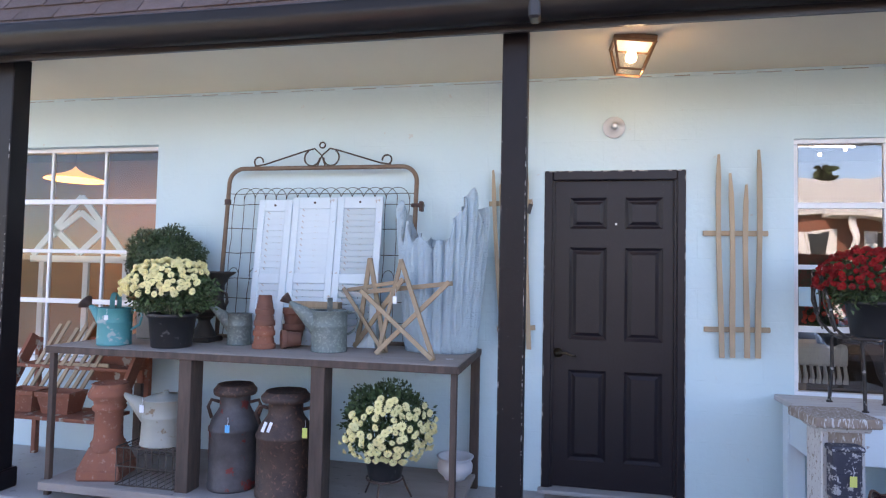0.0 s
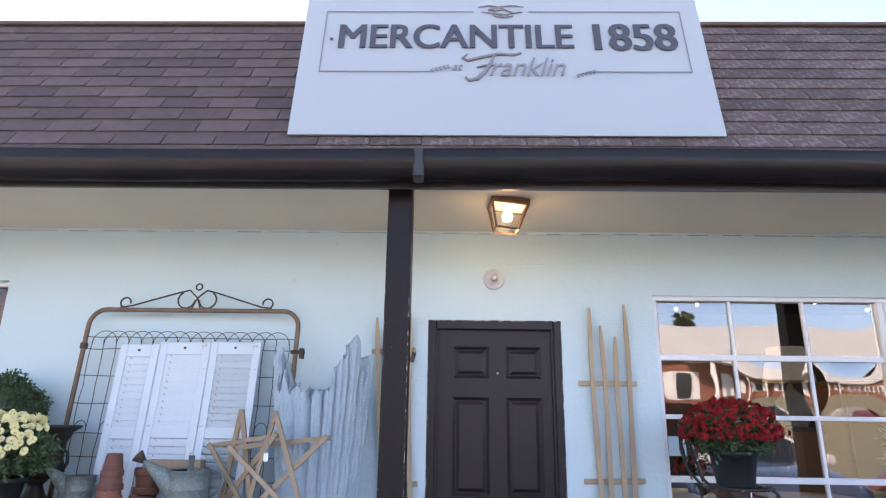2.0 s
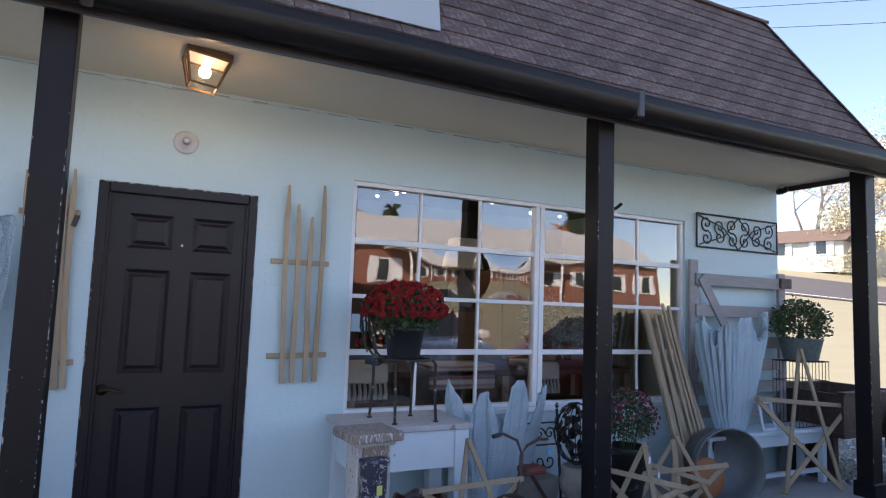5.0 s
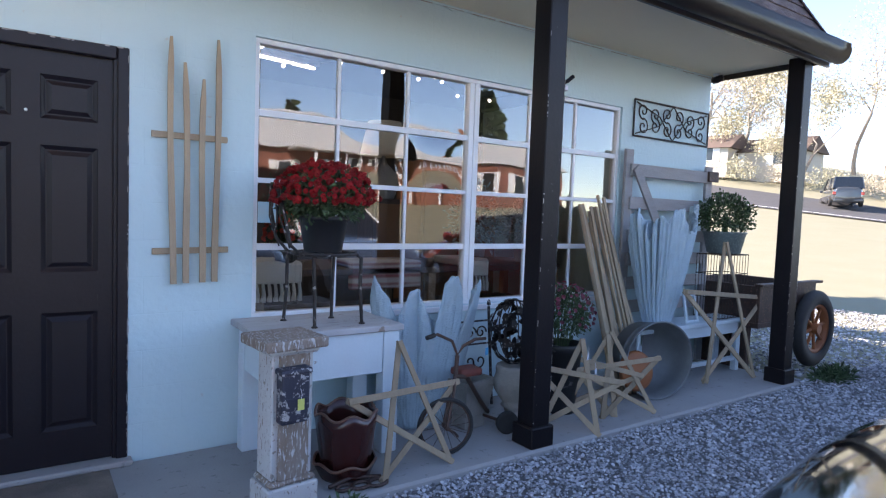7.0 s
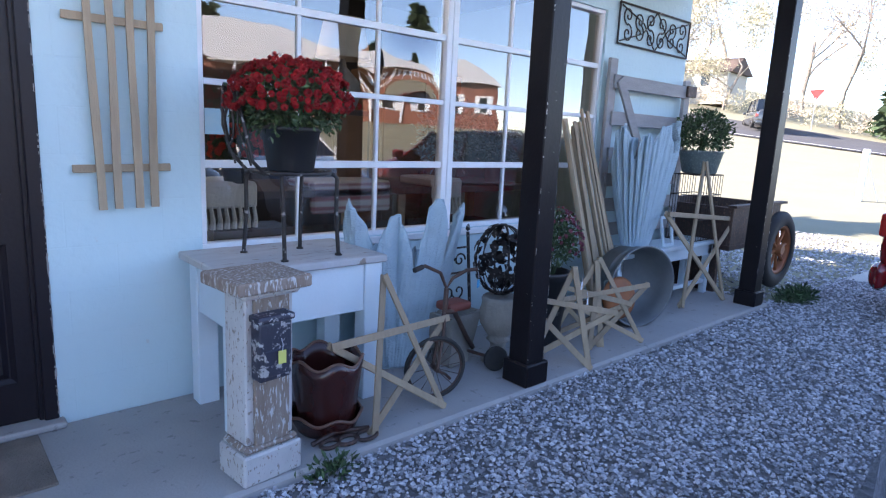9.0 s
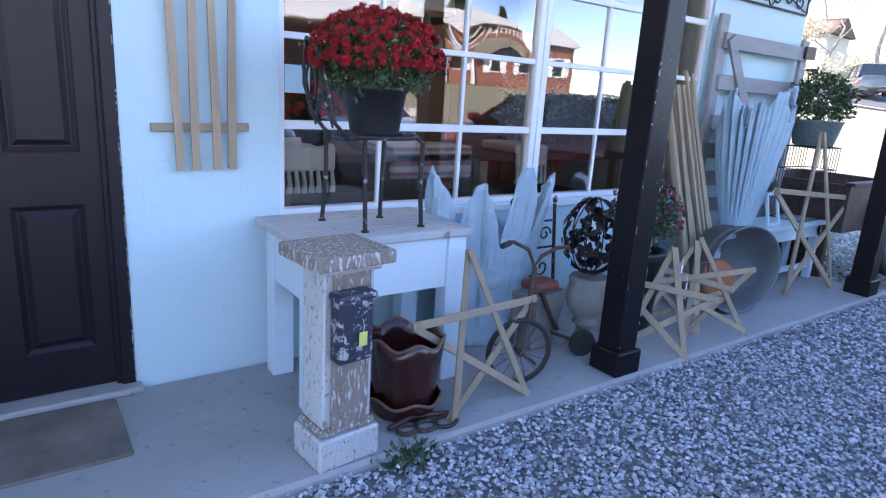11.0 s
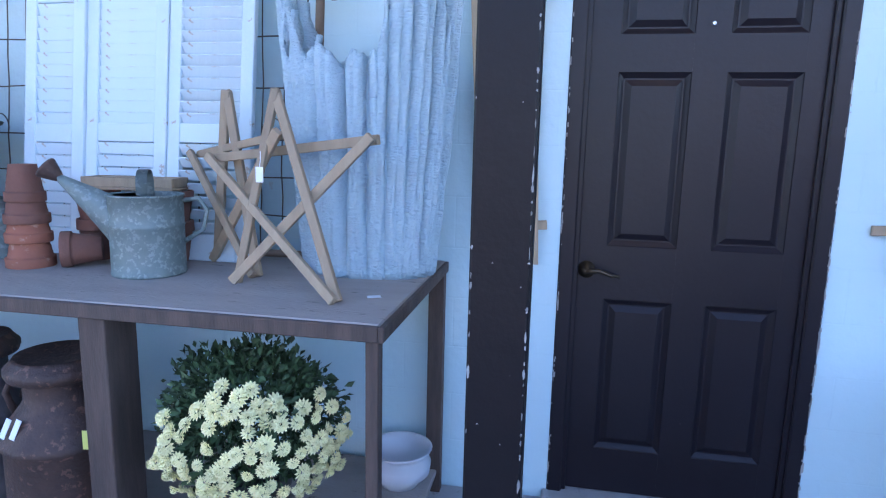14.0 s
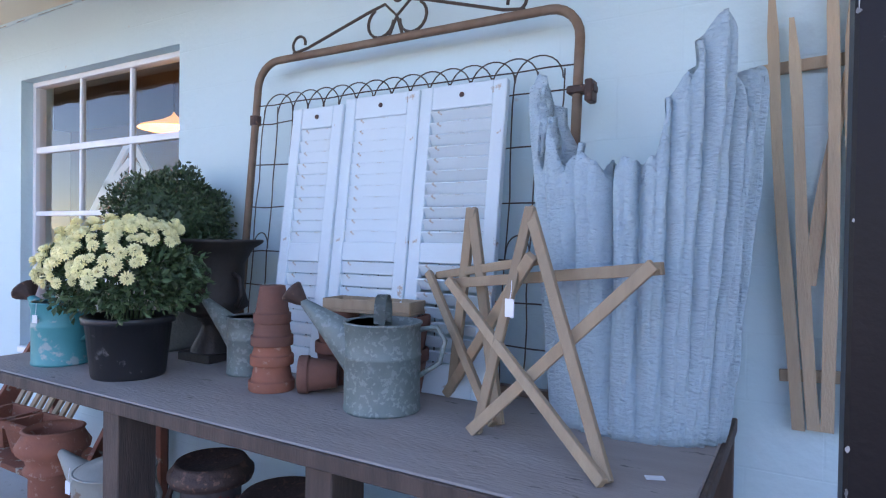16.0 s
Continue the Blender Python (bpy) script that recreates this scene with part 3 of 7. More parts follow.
# ---- louvred shutters ----
def shutter(x0, x1, ztop, y_top, y_bot, tilt_seed, slant=-52):
    """One louvred leaf standing on the shelf, leaning back."""
    w, h = x1 - x0, ztop - SH
    lean = math.atan2(y_top - y_bot, h)
    s = thing("louvred_shutter", Matrix.Translation((x0, y_bot, SH)) @ Matrix.Rotation(-lean, 4, 'X'), "chipped white painted louvred wooden shutter leaning on a wire gate", "shutter", "shutters on the shelf")
    L = h / math.cos(lean)
    st = 0.05
    for a in (0, w - st):
        part("stile", boxes((a, a + st, -0.014, 0.014, 0, L), bevel=0.003), M_SHUT, s)
    rails = [(0, 0.1), (0.41 * L, 0.41 * L + 0.07), (L - 0.085, L)]
    for a, b in rails:
        part("rail", boxes((st, w - st, -0.013, 0.013, a, b), bevel=0.003), M_SHUT, s)
    me = None
    for (_, lo), (hi, _) in zip(rails, rails[1:]):
        n = int((hi - lo) / 0.042)
        for i in range(n):
            z = lo + (hi - lo) * (i + 0.5) / n
            if me is None:
                ob = part("slat", boxes((st - 0.004, w - st + 0.004, -0.022, 0.022, -0.004, 0.004), bevel=0.0015), M_SHUT, s)
                me = ob.data
            else:
                ob = new("slat", me)
                ob.parent = s
            ob.matrix_basis = Matrix.Translation((0, 0, z)) @ Matrix.Rotation(radians(slant + 3 * math.sin(i * 2.3 + tilt_seed)), 4, 'X')
    bm = bmesh.new()
    lathe([(0, -0.002), (0.009, -0.002), (0.009, 0.002), (0, 0.002)], 10, bm, Matrix.Translation((w / 2, -0.0145, L - 0.04)) @ Matrix.Rotation(radians(90), 4, 'X'))
    part("bolt", bm, M_RUST, s)
    return s


shutter(-2.05, -1.79, 1.975, 4.115, 3.985, 1, -72)
shutter(-1.79, -1.452, 1.995, 4.13, 4.0, 2, -76)
shutter(-1.452, -1.115, 2.0, 4.14, 4.01, 3)


# ---- cement-dipped cloth planters ----
def draped_planter(at, label, r_bot, r_top, hts, seed, folds=13, squash=0.6, thick=0.012, pleat=0.16):
    """A cloth shape stiffened with cement: round pleats with narrow creases between them and a ragged rim. hts maps an angle to the height there."""
    ph = seed * 1.7
    n = 480
    rows_n = 34
    bm = bmesh.new()
    grid = []
    for j in range(rows_n + 1):
        k = j / rows_n
        ring = []
        for i in range(n):
            a = 2 * math.pi * i / n
            z = hts(a) * k
            rr = r_bot + (r_top - r_bot) * min(1.15, z) ** 0.8
            u = folds * a / 2 + ph + 0.7 * math.sin(2 * a + ph) + 0.3 * math.sin(5 * a) + 0.1 * math.sin(3 * z + 2 * a)
            ridge = abs(math.sin(u)) ** 0.75
            fine = abs(math.sin(2.1 * u + 1.3 + 0.6 * math.sin(3 * a) + 0.2 * math.sin(5 * z))) ** 0.8
            up = min(1, 0.25 + z / 0.5)
            deep = pleat * up * (0.75 + 0.45 * math.sin(4 * a + ph + 0.8 * z))
            r = rr * (1 - deep * (1 - ridge) - 0.3 * pleat * up * (1 - fine)) + 0.003 * math.sin(31 * a + 13 * z + ph) + 0.002 * math.sin(67 * a - 29 * z)
            if k > 0.95:
                r *= 1 - 0.03 * (k - 0.95) / 0.05
            ring.append(bm.verts.new((r * math.cos(a), squash * r * math.sin(a), z)))
        grid.append(ring)
    for a, b in zip(grid, grid[1:]):
        for i in range(n):
            bm.faces.new((a[i], a[(i + 1) % n], b[(i + 1) % n], b[i]))
    bm.faces.new(grid[0][::-1])
    bmesh.ops.recalc_face_normals(bm, faces=bm.faces)
    bmesh.ops.solidify(bm, geom=bm.faces[:], thickness=thick)
    t = part("draped_planter", bm, M_DRAPE, smooth=True)
    t.matrix_basis = at
    return tagged(t, label, "planter", "cement cloth planters")


def peaks(base, rows):
    """Rim heights from (angle in degrees, height over base, width before it, width after it, both in degrees)."""
    def f(a):
        d = math.degrees(a)
        h = base
        for c, up, before, after in rows:
            e = (d - c + 180) % 360 - 180
            e = -e / before if e < 0 else e / after
            if e < 1:
                h = max(h, base + up * (1 - e ** 2.0))
        return h + 0.014 * math.sin(9 * a + 2) + 0.01 * math.sin(23 * a) + 0.006 * math.sin(51 * a)
    return f


draped_planter(pose(-0.66, 4.02, SH, 0, 0, 0), "tall pale cement-stiffened cloth planter with ragged pointed rim", 0.235, 0.33,
               peaks(0.71, [(192, 0.27, 40, 18), (222, 0.15, 12, 9), (243, 0.05, 8, 14), (316, 0.345, 22, 26), (298, 0.22, 12, 40), (354, 0.24, 20, 14), (90, 0.05, 40, 40)]), 1, folds=19, squash=0.62, pleat=0.24)


# ---- star trellises of lath ----
def star(at, R, label, w=0.034, t=0.012, seed=0, name="wooden_star"):
    s = thing(name, at, label, "star decoration", "lath stars")
    rng = random.Random(seed)
    P = [(R * math.cos(radians(90 + 144 * k)), 0, R * math.sin(radians(90 + 144 * k)) + 0.809 * R) for k in range(5)]
    offs = (0.0, 0.012, -0.012, 0.006, -0.006)
    for k in range(5):
        a, b = Vector(P[k]), Vector(P[(k + 1) % 5])
        d = (b - a).normalized() * 0.02
        off = Vector((0, offs[k], 0))
        bm = bmesh.new()
        bar(bm, a - d + off + Vector((0, 0.008, 0)), b + d + off - Vector((0, 0.008, 0)), w * rng.uniform(0.9, 1.1), t, bevel=0.002)
        part("lath", bm, M_LATH, s)
    return s


def leaning_star(tips, label, w, t, seed):
    """A star knocked out of true: its five tips are given, top first and then lath by lath."""
    foot = (Vector(tips[1]) + Vector(tips[4])) / 2
    foot.z = SH
    s = thing("wooden_star", Matrix.Translation(foot), label, "star decoration", "lath stars")
    rng = random.Random(seed)
    P = [Vector(p) - foot for p in tips]
    nrm = (P[4] - P[1]).cross(Vector((0, 0, 1))).normalized()
    for k, o in enumerate((0.0, 0.014, -0.014, 0.016, -0.006)):
        u, v = P[k], P[(k + 1) % 5]
        d = (v - u).normalized() * 0.016
        bm = bmesh.new()
        bar(bm, u - d + nrm * o, v + d + nrm * o, w * rng.uniform(0.9, 1.1), t, bevel=0.002)
        part("lath", bm, M_LATH, s)
    return s


leaning_star([(-0.873, 3.752, 1.535), (-0.995, 3.72, 0.968), (-0.551, 3.693, 1.405), (-1.15, 3.86, 1.335), (-0.617, 3.565, 0.968)], "star made of raw tobacco laths standing on the shelf", 0.028, 0.02, 1)
leaning_star([(-1.14, 3.935, 1.545), (-1.24, 4.01, 0.968), (-0.85, 3.735, 1.415), (-1.345, 4.06, 1.34), (-0.985, 3.81, 0.968)], "star made of raw tobacco laths standing on the shelf behind another", 0.028, 0.02, 2)
price_tag(pose(-0.88, 3.655, 1.32, 0, 0, -20), M_TAGW, "white price tag tied to a lath star")


scrap = tagged(part("paper_scrap", boxes((-0.02, 0.02, -0.012, 0.012, 0, 0.0012)), M_TAGW), "small white paper scrap lying on the shelf", "paper")
scrap.matrix_basis = pose(-0.53, 3.66, SH + 0.001, 0, 0, 25)


# ---- watering cans ----
def watering_can(at, label, r, h, material, spout=(0.3, 0.36), rose=0.0, taper=1.0, handle_top=True, side_handle=True, lid=False, arch=0.09):
    """Body with rolled seams; the spout points along -x."""
    c = thing("watering_can", at, label, "watering can", "watering cans")
    prof = [(0, 0), (r, 0), (r * 1.02, 0.004), (r * 1.02, 0.01), (r, 0.014), (r * (1 + (taper - 1) * 0.6), h * 0.6), (r * (1 + (taper - 1) * 0.6) + 0.003, h * 0.62), (r * (1 + (taper - 1) * 0.6), h * 0.64), (r * taper, h * 0.97), (r * taper + 0.005, h * 0.98), (r * taper + 0.005, h), (r * taper - 0.003, h), (r * taper - 0.005, h * 0.8), (0, h * 0.78)]
    part("body", lathe(prof, 36), material, c, smooth=True)
    L, top = spout
    bm = bmesh.new()
    rings = []
    for j in range(9):
        q = j / 8
        x = -r * 0.55 + (r * 0.55 - L) * q
        zt, zb = h * 0.93 + (top + 0.014 - h * 0.93) * q, h * 0.1 + (top - 0.018 - h * 0.1) * q ** 0.92
        wy = r * 0.62 + (0.017 - r * 0.62) * q ** 0.8
        rings.append([bm.verts.new((x, wy * math.cos(2 * math.pi * i / 16), (zt + zb) / 2 + (zt - zb) / 2 * math.sin(2 * math.pi * i / 16))) for i in range(16)])
    for p, q in zip(rings, rings[1:]):
        for i in range(16):
            bm.faces.new((p[i], p[(i + 1) % 16], q[(i + 1) % 16], q[i]))
    bm.faces.new(rings[-1])
    part("spout", bm, material, c, smooth=True)
    if rose:
        m = Matrix.Translation((-L - 0.005, 0, top + 0.005)) @ Matrix.Rotation(radians(-50), 4, 'Y')
        part("rose", lathe([(0.014, -0.01), (0.02, 0.0), (rose, 0.035), (rose * 1.05, 0.04), (rose, 0.045), (0, 0.05)], 20, m=m), M_RUST, c, "rusty sprinkler rose", smooth=True)
    if handle_top:
        bm = bmesh.new()
        n, prev = 14, None
        for i in range(n + 1):
            a = math.pi * i / n
            y, z = 0.045 * math.cos(a), h - 0.01 + arch * math.sin(a) ** 0.45
            ring = [bm.verts.new((x, y, z)) for x in (-0.017, 0.017)]
            if prev:
                bm.faces.new((prev[0], prev[1], ring[1], ring[0]))
            prev = ring
        bmesh.ops.solidify(bm, geom=bm.faces[:], thickness=0.006)
        part("top_handle", bm, material, c)
    if lid:
        part("lid", lathe([(r * taper * 0.98, h), (r * taper * 0.7, h + 0.02), (0.02, h + 0.03), (0.012, h + 0.05), (0, h + 0.052)], 28), material, c, smooth=True)
    else:
        bm = bmesh.new()
        vs = [bm.verts.new((r * taper * 0.97 * math.cos(radians(a)), r * taper * 0.97 * math.sin(radians(a)), h - 0.004)) for a in range(90, 271, 15)]
        bm.faces.new(vs)
        bmesh.ops.solidify(bm, geom=bm.faces[:], thickness=0.003)
        part("half_cover", bm, material, c)
    if side_handle:
        part("side_handle", tube([(r * taper, 0, h * 0.92), (r * taper + 0.05, 0, h * 0.95), (r * taper + 0.075, 0, h * 0.8), (r * taper + 0.06, 0, h * 0.55), (r, 0, h * 0.4)], 0.008, 8), material, c, smooth=True)
    return c


watering_can(pose(-1.35, 3.775, SH, 0, 0, 22), "galvanised watering can with side handle and rusty rose", 0.115, 0.265, M_GALV, (0.255, 0.315), rose=0.036)
watering_can(pose(-2.05, 3.885, SH, 0, 0, 12), "small dented galvanised watering can on the shelf", 0.08, 0.215, M_GALV, (0.21, 0.27), handle_top=False, side_handle=False)
watering_can(pose(-2.80, 3.60, SH, 0, 0, 12), "teal painted watering can with a rusty rose", 0.105, 0.245, M_TEAL, (0.17, 0.25), rose=0.05, arch=0.11)
price_tag(pose(-2.775, 3.487, SH + 0.2, 0, 0, 15), M_TAGW, "white sticker tag on a teal can", 0.022, 0.03)


# ---- clay pots ----
def clay_pot(at, r, h, material, label, ribs=True, group="clay pots"):
    c = thing("clay_pot", at, label, "flower pot", group)
    k = 0.68
    prof = [(0, 0), (r * k, 0), (r * k, 0.004)]
    for i in range(9):
        q = i / 8
        prof.append((r * (k + (0.9 - k) * q) + (0.0012 if i % 2 else 0), h * 0.72 * q + 0.005))
    prof += [(r * 0.99, h * 0.74), (r, h * 0.76), (r, h * 0.98), (r * 0.98, h), (r * 0.88, h), (r * 0.84, h * 0.7), (r * 0.6, 0.012), (0, 0.01)]
    part("body", lathe(prof, 28), material, c, smooth=True)
    return c


for i, (z, r, m) in enumerate(((0.0, 0.076, M_TERRA), (0.085, 0.072, M_TERRA), (0.15, 0.07, M_TERRA2), (0.225, 0.062, M_TERRA2))):
    clay_pot(pose(-1.80, 3.76, SH + z + 0.125, 180, 0, 30 * i), r, 0.125 if i < 3 else 0.125, m, "upturned clay pot nested in a stack")
clay_pot(pose(-1.58, 3.84, SH + 0.062, 0, -90, 35), 0.062, 0.125, M_TERRA2, "brown clay pot lying on its side")
clay_pot(pose(-1.68, 3.95, SH + 0.0, 0, 0, 5), 0.075, 0.15, M_TERRA2, "brown clay pot standing under a wooden tray")
clay_pot(pose(-1.68, 3.95, SH + 0.11, 0, 0, 5), 0.078, 0.15, M_TERRA2, "brown clay pot standing under a wooden tray")
clay_pot(pose(-1.40, 3.98, SH + 0.0, 0, 0, 5), 0.075, 0.15, M_TERRA2, "brown clay pot standing under a wooden tray")
clay_pot(pose(-1.40, 3.98, SH + 0.11, 0, 0, 5), 0.078, 0.15, M_TERRA2, "brown clay pot standing under a wooden tray")
tray = thing("wooden_tray", pose(-1.53, 3.965, SH + 0.26, 0, 0, 6), "weathered shallow wooden tray resting on pots", "tray")
part("base", boxes((-0.17, 0.17, -0.06, 0.06, 0, 0.012), bevel=0.002), M_LATH, tray)
for y in (-0.06, 0.05):
    part("side", boxes((-0.17, 0.17, y, y + 0.01, 0.012, 0.045), bevel=0.002), M_LATH, tray)
for x in (-0.17, 0.16):
    part("end", boxes((x, x + 0.01, -0.05, 0.05, 0.012, 0.045), bevel=0.002), M_LATH, tray)

# ---- urn with and boxwood ----
urn = thing("cast_iron_urn", pose(-2.385, 3.985, SH), "black cast iron garden urn with flared rim", "urn")
part("plinth", boxes((-0.095, 0.095, -0.095, 0.095, 0, 0.035), bevel=0.004), M_URN, urn)
fl = lambda a, z: 1 + (0.03 * math.cos(18 * a) if 0.04 < z < 0.12 else 0)
part("foot", lathe([(0.085, 0.035), (0.08, 0.05), (0.055, 0.1), (0.04, 0.14), (0.045, 0.155), (0.06, 0.165), (0.06, 0.175)], 36, wobble=fl), M_URN, urn, smooth=True)
part("bowl", lathe([(0.06, 0.175), (0.1, 0.19), (0.145, 0.22), (0.14, 0.25), (0.125, 0.3), (0.13, 0.4), (0.16, 0.46), (0.2, 0.485), (0.205, 0.495), (0.2, 0.5), (0.15, 0.49), (0.12, 0.4), (0, 0.38)], 36), M_URN, urn, smooth=True)
for s in (-1, 1):
    part("handle", tube([(s * 0.125, 0, 0.36), (s * 0.165, 0, 0.34), (s * 0.175, 0, 0.28), (s * 0.15, 0, 0.23), (s * 0.13, 0, 0.235)], 0.01, 8), M_URN, urn, smooth=True)

bush = thing("boxwood_ball", pose(-2.77, 4.05, SH), "clipped round green shrub in a pale square planter", "potted plant")
bush.scale = (0.9, 0.9, 0.98)
part("pot", boxes((-0.15, 0.15, -0.13, 0.13, 0, 0.42), bevel=0.012), M_STONE, bush)
rng = np.random.default_rng(5)
leaf_cloud("foliage", M_LEAFD, bush, 7000, (0, 0, 0.6), (0.30, 0.27, 0.235), 0.024, rng, shell=0.72, low=-0.7)
ico = bmesh.new()
bmesh.ops.create_icosphere(ico, subdivisions=3, radius=1.0, matrix=Matrix.Translation((0, 0, 0.6)) @ Matrix.Diagonal((0.24, 0.21, 0.185, 1)))
part("inner_growth", ico, M_LEAFD, bush, smooth=True)

m1 = mum_plant("chrysanthemum", pose(-2.385, 3.62, SH), "pale yellow chrysanthemum in a scuffed black nursery pot", 0.125, 0.15, 0.22, (0.3, 0.27, 0.2), 0.14, F_YEL, 170, 11, low=-0.05, side=(-0.35, -0.6, 0.72), leaves=3800, leaf=0.03, gap=0.026, thr=0.1)

# ---- under the shelf ----
def milk_can(at, r, h, material, label):
    c = thing("milk_can", at, label, "milk can", "milk cans")
    prof = [(0, 0), (r * 0.98, 0), (r, 0.01), (r, 0.03), (r * 0.97, 0.035), (r * 0.97, h * 0.55), (r * 1.01, h * 0.56), (r * 1.01, h * 0.59), (r * 0.97, h * 0.6), (r * 0.9, h * 0.66), (r * 0.68, h * 0.74), (r * 0.6, h * 0.78), (r * 0.6, h * 0.88), (r * 0.66, h * 0.91), (0, h * 0.91)]
    part("body", lathe(prof, 40), material, c, smooth=True)
    part("lid", lathe([(r * 0.55, h * 0.885), (r * 0.82, h * 0.9), (r * 0.86, h * 0.925), (r * 0.86, h * 0.95), (r * 0.8, h * 0.965), (r * 0.74, h * 0.985), (r * 0.7, h), (r * 0.6, h * 0.985), (0, h * 0.98)], 36), M_RUST, c, "rusty mushroom lid", smooth=True)
    for s in (-1, 1):
        part("handle", tube([(s * r * 0.62, 0, h * 0.82), (s * r * 0.95, 0, h * 0.84), (s * r * 1.08, 0, h * 0.77), (s * r * 0.92, 0, h * 0.66)], 0.011, 8), M_RUST, c, smooth=True)
    return c


LOW = 0.1
milk_can(pose(-1.90, 3.60, LOW, 0, 0, 15), 0.155, 0.64, M_MILK1, "rusty milk can with flaking red paint")
milk_can(pose(-1.535, 3.565, LOW, 0, 0, 8), 0.175, 0.625, M_RUST, "brown rusted milk can with white paper strips")
price_tag(pose(-1.85, 3.43, 0.52, 0, 0, 0), M_TAGB, "blue price tag on a milk can")
price_tag(pose(-1.36, 3.46, 0.53, 0, 0, 10), M_TAGY, "yellow price tag on a milk can", 0.03, 0.06)
for dx in (0, 0.035):
    b = tagged(part("paper_strip", boxes((-0.01, 0.01, -0.001, 0.001, -0.03, 0.03)), M_TAGW), "white paper strip stuck on a milk can", "label", "paper strips")
    b.matrix_basis = pose(-1.60 + dx, 3.415, 0.53, -20, 12, -8)

chim = thing("chimney_pot", pose(-2.78, 3.56, LOW, 0, 0, 14), "tall terracotta chimney pot with a square base", "chimney pot")
chim.scale = (0.8, 0.8, 1.0)
part("base", boxes((-0.17, 0.17, -0.16, 0.16, 0, 0.07), bevel=0.012), M_TERRA, chim)
bm = bmesh.new()
a = [bm.verts.new(v) for v in ((-0.165, -0.155, 0.07), (0.165, -0.155, 0.07), (0.165, 0.155, 0.07), (-0.165, 0.155, 0.07))]
b = [bm.verts.new(v) for v in ((-0.105, -0.1, 0.2), (0.105, -0.1, 0.2), (0.105, 0.1, 0.2), (-0.105, 0.1, 0.2))]
for i in range(4):
    bm.faces.new((a[i], a[(i + 1) % 4], b[(i + 1) % 4], b[i]))
part("shoulder", bm, M_TERRA, chim)
part("shaft", lathe([(0.125, 0.17), (0.13, 0.22), (0.115, 0.235), (0.108, 0.26), (0.105, 0.42), (0.125, 0.435), (0.13, 0.45), (0.115, 0.465), (0.12, 0.49), (0.16, 0.52), (0.165, 0.54), (0.14, 0.575), (0.13, 0.59), (0.14, 0.6), (0.125, 0.605), (0.1, 0.58), (0.09, 0.3), (0, 0.28)], 36), M_TERRA, chim, smooth=True)

crate = thing("wire_crate", pose(-2.40, 3.56, LOW), "rusty wire milk crate under a watering can", "crate")
for z in (0.005, 0.12, 0.235):
    part("rim_wire", tube([(-0.2, -0.14, z), (0.2, -0.14, z), (0.2, 0.14, z), (-0.2, 0.14, z)], 0.0045, 6, closed=True), M_WIRE, crate)
for i in range(9):
    x = -0.2 + 0.05 * i
    part("upright_wire", tube([(x, -0.14, 0.235), (x, -0.14, 0.003), (x, 0.14, 0.003), (x, 0.14, 0.235)], 0.003, 5), M_WIRE, crate)
    part("top_wire", tube([(x, -0.14, 0.24), (x, 0.14, 0.24)], 0.003, 5), M_WIRE, crate)
watering_can(pose(-2.365, 3.56, LOW + 0.244, 0, 0, 10), "cream enamel watering can with long spout and lid", 0.145, 0.285, M_CREAM, (0.27, 0.3), taper=0.92, handle_top=False, lid=True)
price_tag(pose(-2.45, 3.44, 0.6, 0, 0, 0), M_TAGW, "white price tag on an enamel can")

m2 = mum_plant("chrysanthemum", pose(-0.90, 3.60, LOW + 0.14), "pale yellow chrysanthemum in a black pot on a wire stand", 0.1, 0.13, 0.17, (0.29, 0.25, 0.25), 0.16, F_YEL, 105, 12, low=-0.75, side=(0.42, -0.8, -0.42), leaves=4200, leaf=0.03, gap=0.032, thr=0.3)
stand = thing("plant_stand", pose(-0.90, 3.60, LOW), "rusty bent-wire plant stand under the yellow flowers", "plant stand")
part("ring", tube([(0.11 * math.cos(radians(a)), 0.11 * math.sin(radians(a)), 0.135) for a in range(0, 360, 20)], 0.006, 6, closed=True), M_RUST, stand)
for k in range(3):
    c, s = math.cos(radians(30 + 120 * k)), math.sin(radians(30 + 120 * k))
    part("leg", tube([(0.11 * c, 0.11 * s, 0.135), (0.13 * c, 0.13 * s, 0.08), (0.17 * c, 0.17 * s, 0.005)], 0.006, 6), M_RUST, stand)
bowl = thing("white_bowl", pose(-0.56, 4.10, LOW), "white glazed bowl-shaped pot under the shelf", "bowl")
part("body", lathe([(0, 0), (0.07, 0), (0.075, 0.015), (0.115, 0.05), (0.12, 0.09), (0.105, 0.12), (0.12, 0.14), (0.125, 0.15), (0.115, 0.15), (0.1, 0.12), (0, 0.03)], 32), M_WHITEP, bowl, smooth=True)

# ---- stand with red planters beside the shelf ----
st = thing("stepped_stand", pose(-3.3, 3.98, 0), "red painted wooden stepped stand with flaking paint", "stand")
for x in (-0.62, 0.36):
    bm = bmesh.new()
    bar(bm, (x, -0.42, 0.0), (x, 0.12, 0.92), 0.09, 0.03, roll=radians(90))
    part("side_rail", bm, M_BRICKP, st)
    part("back_leg", boxes((x - 0.02, x + 0.02, 0.14, 0.18, 0, 0.9), bevel=0.003), M_BRICKP, st)
part("step", boxes((-0.62, 0.36, -0.35, -0.02, 0.40, 0.425), bevel=0.003), M_BRICKP, st)
part("step", boxes((-0.62, 0.36, -0.05, 0.16, 0.7, 0.725), bevel=0.003), M_BRICKP, st)
part("back_panel", boxes((-0.1, 0.36, 0.1, 0.12, 0.60, 0.93), bevel=0.003), M_BRICKP, st)
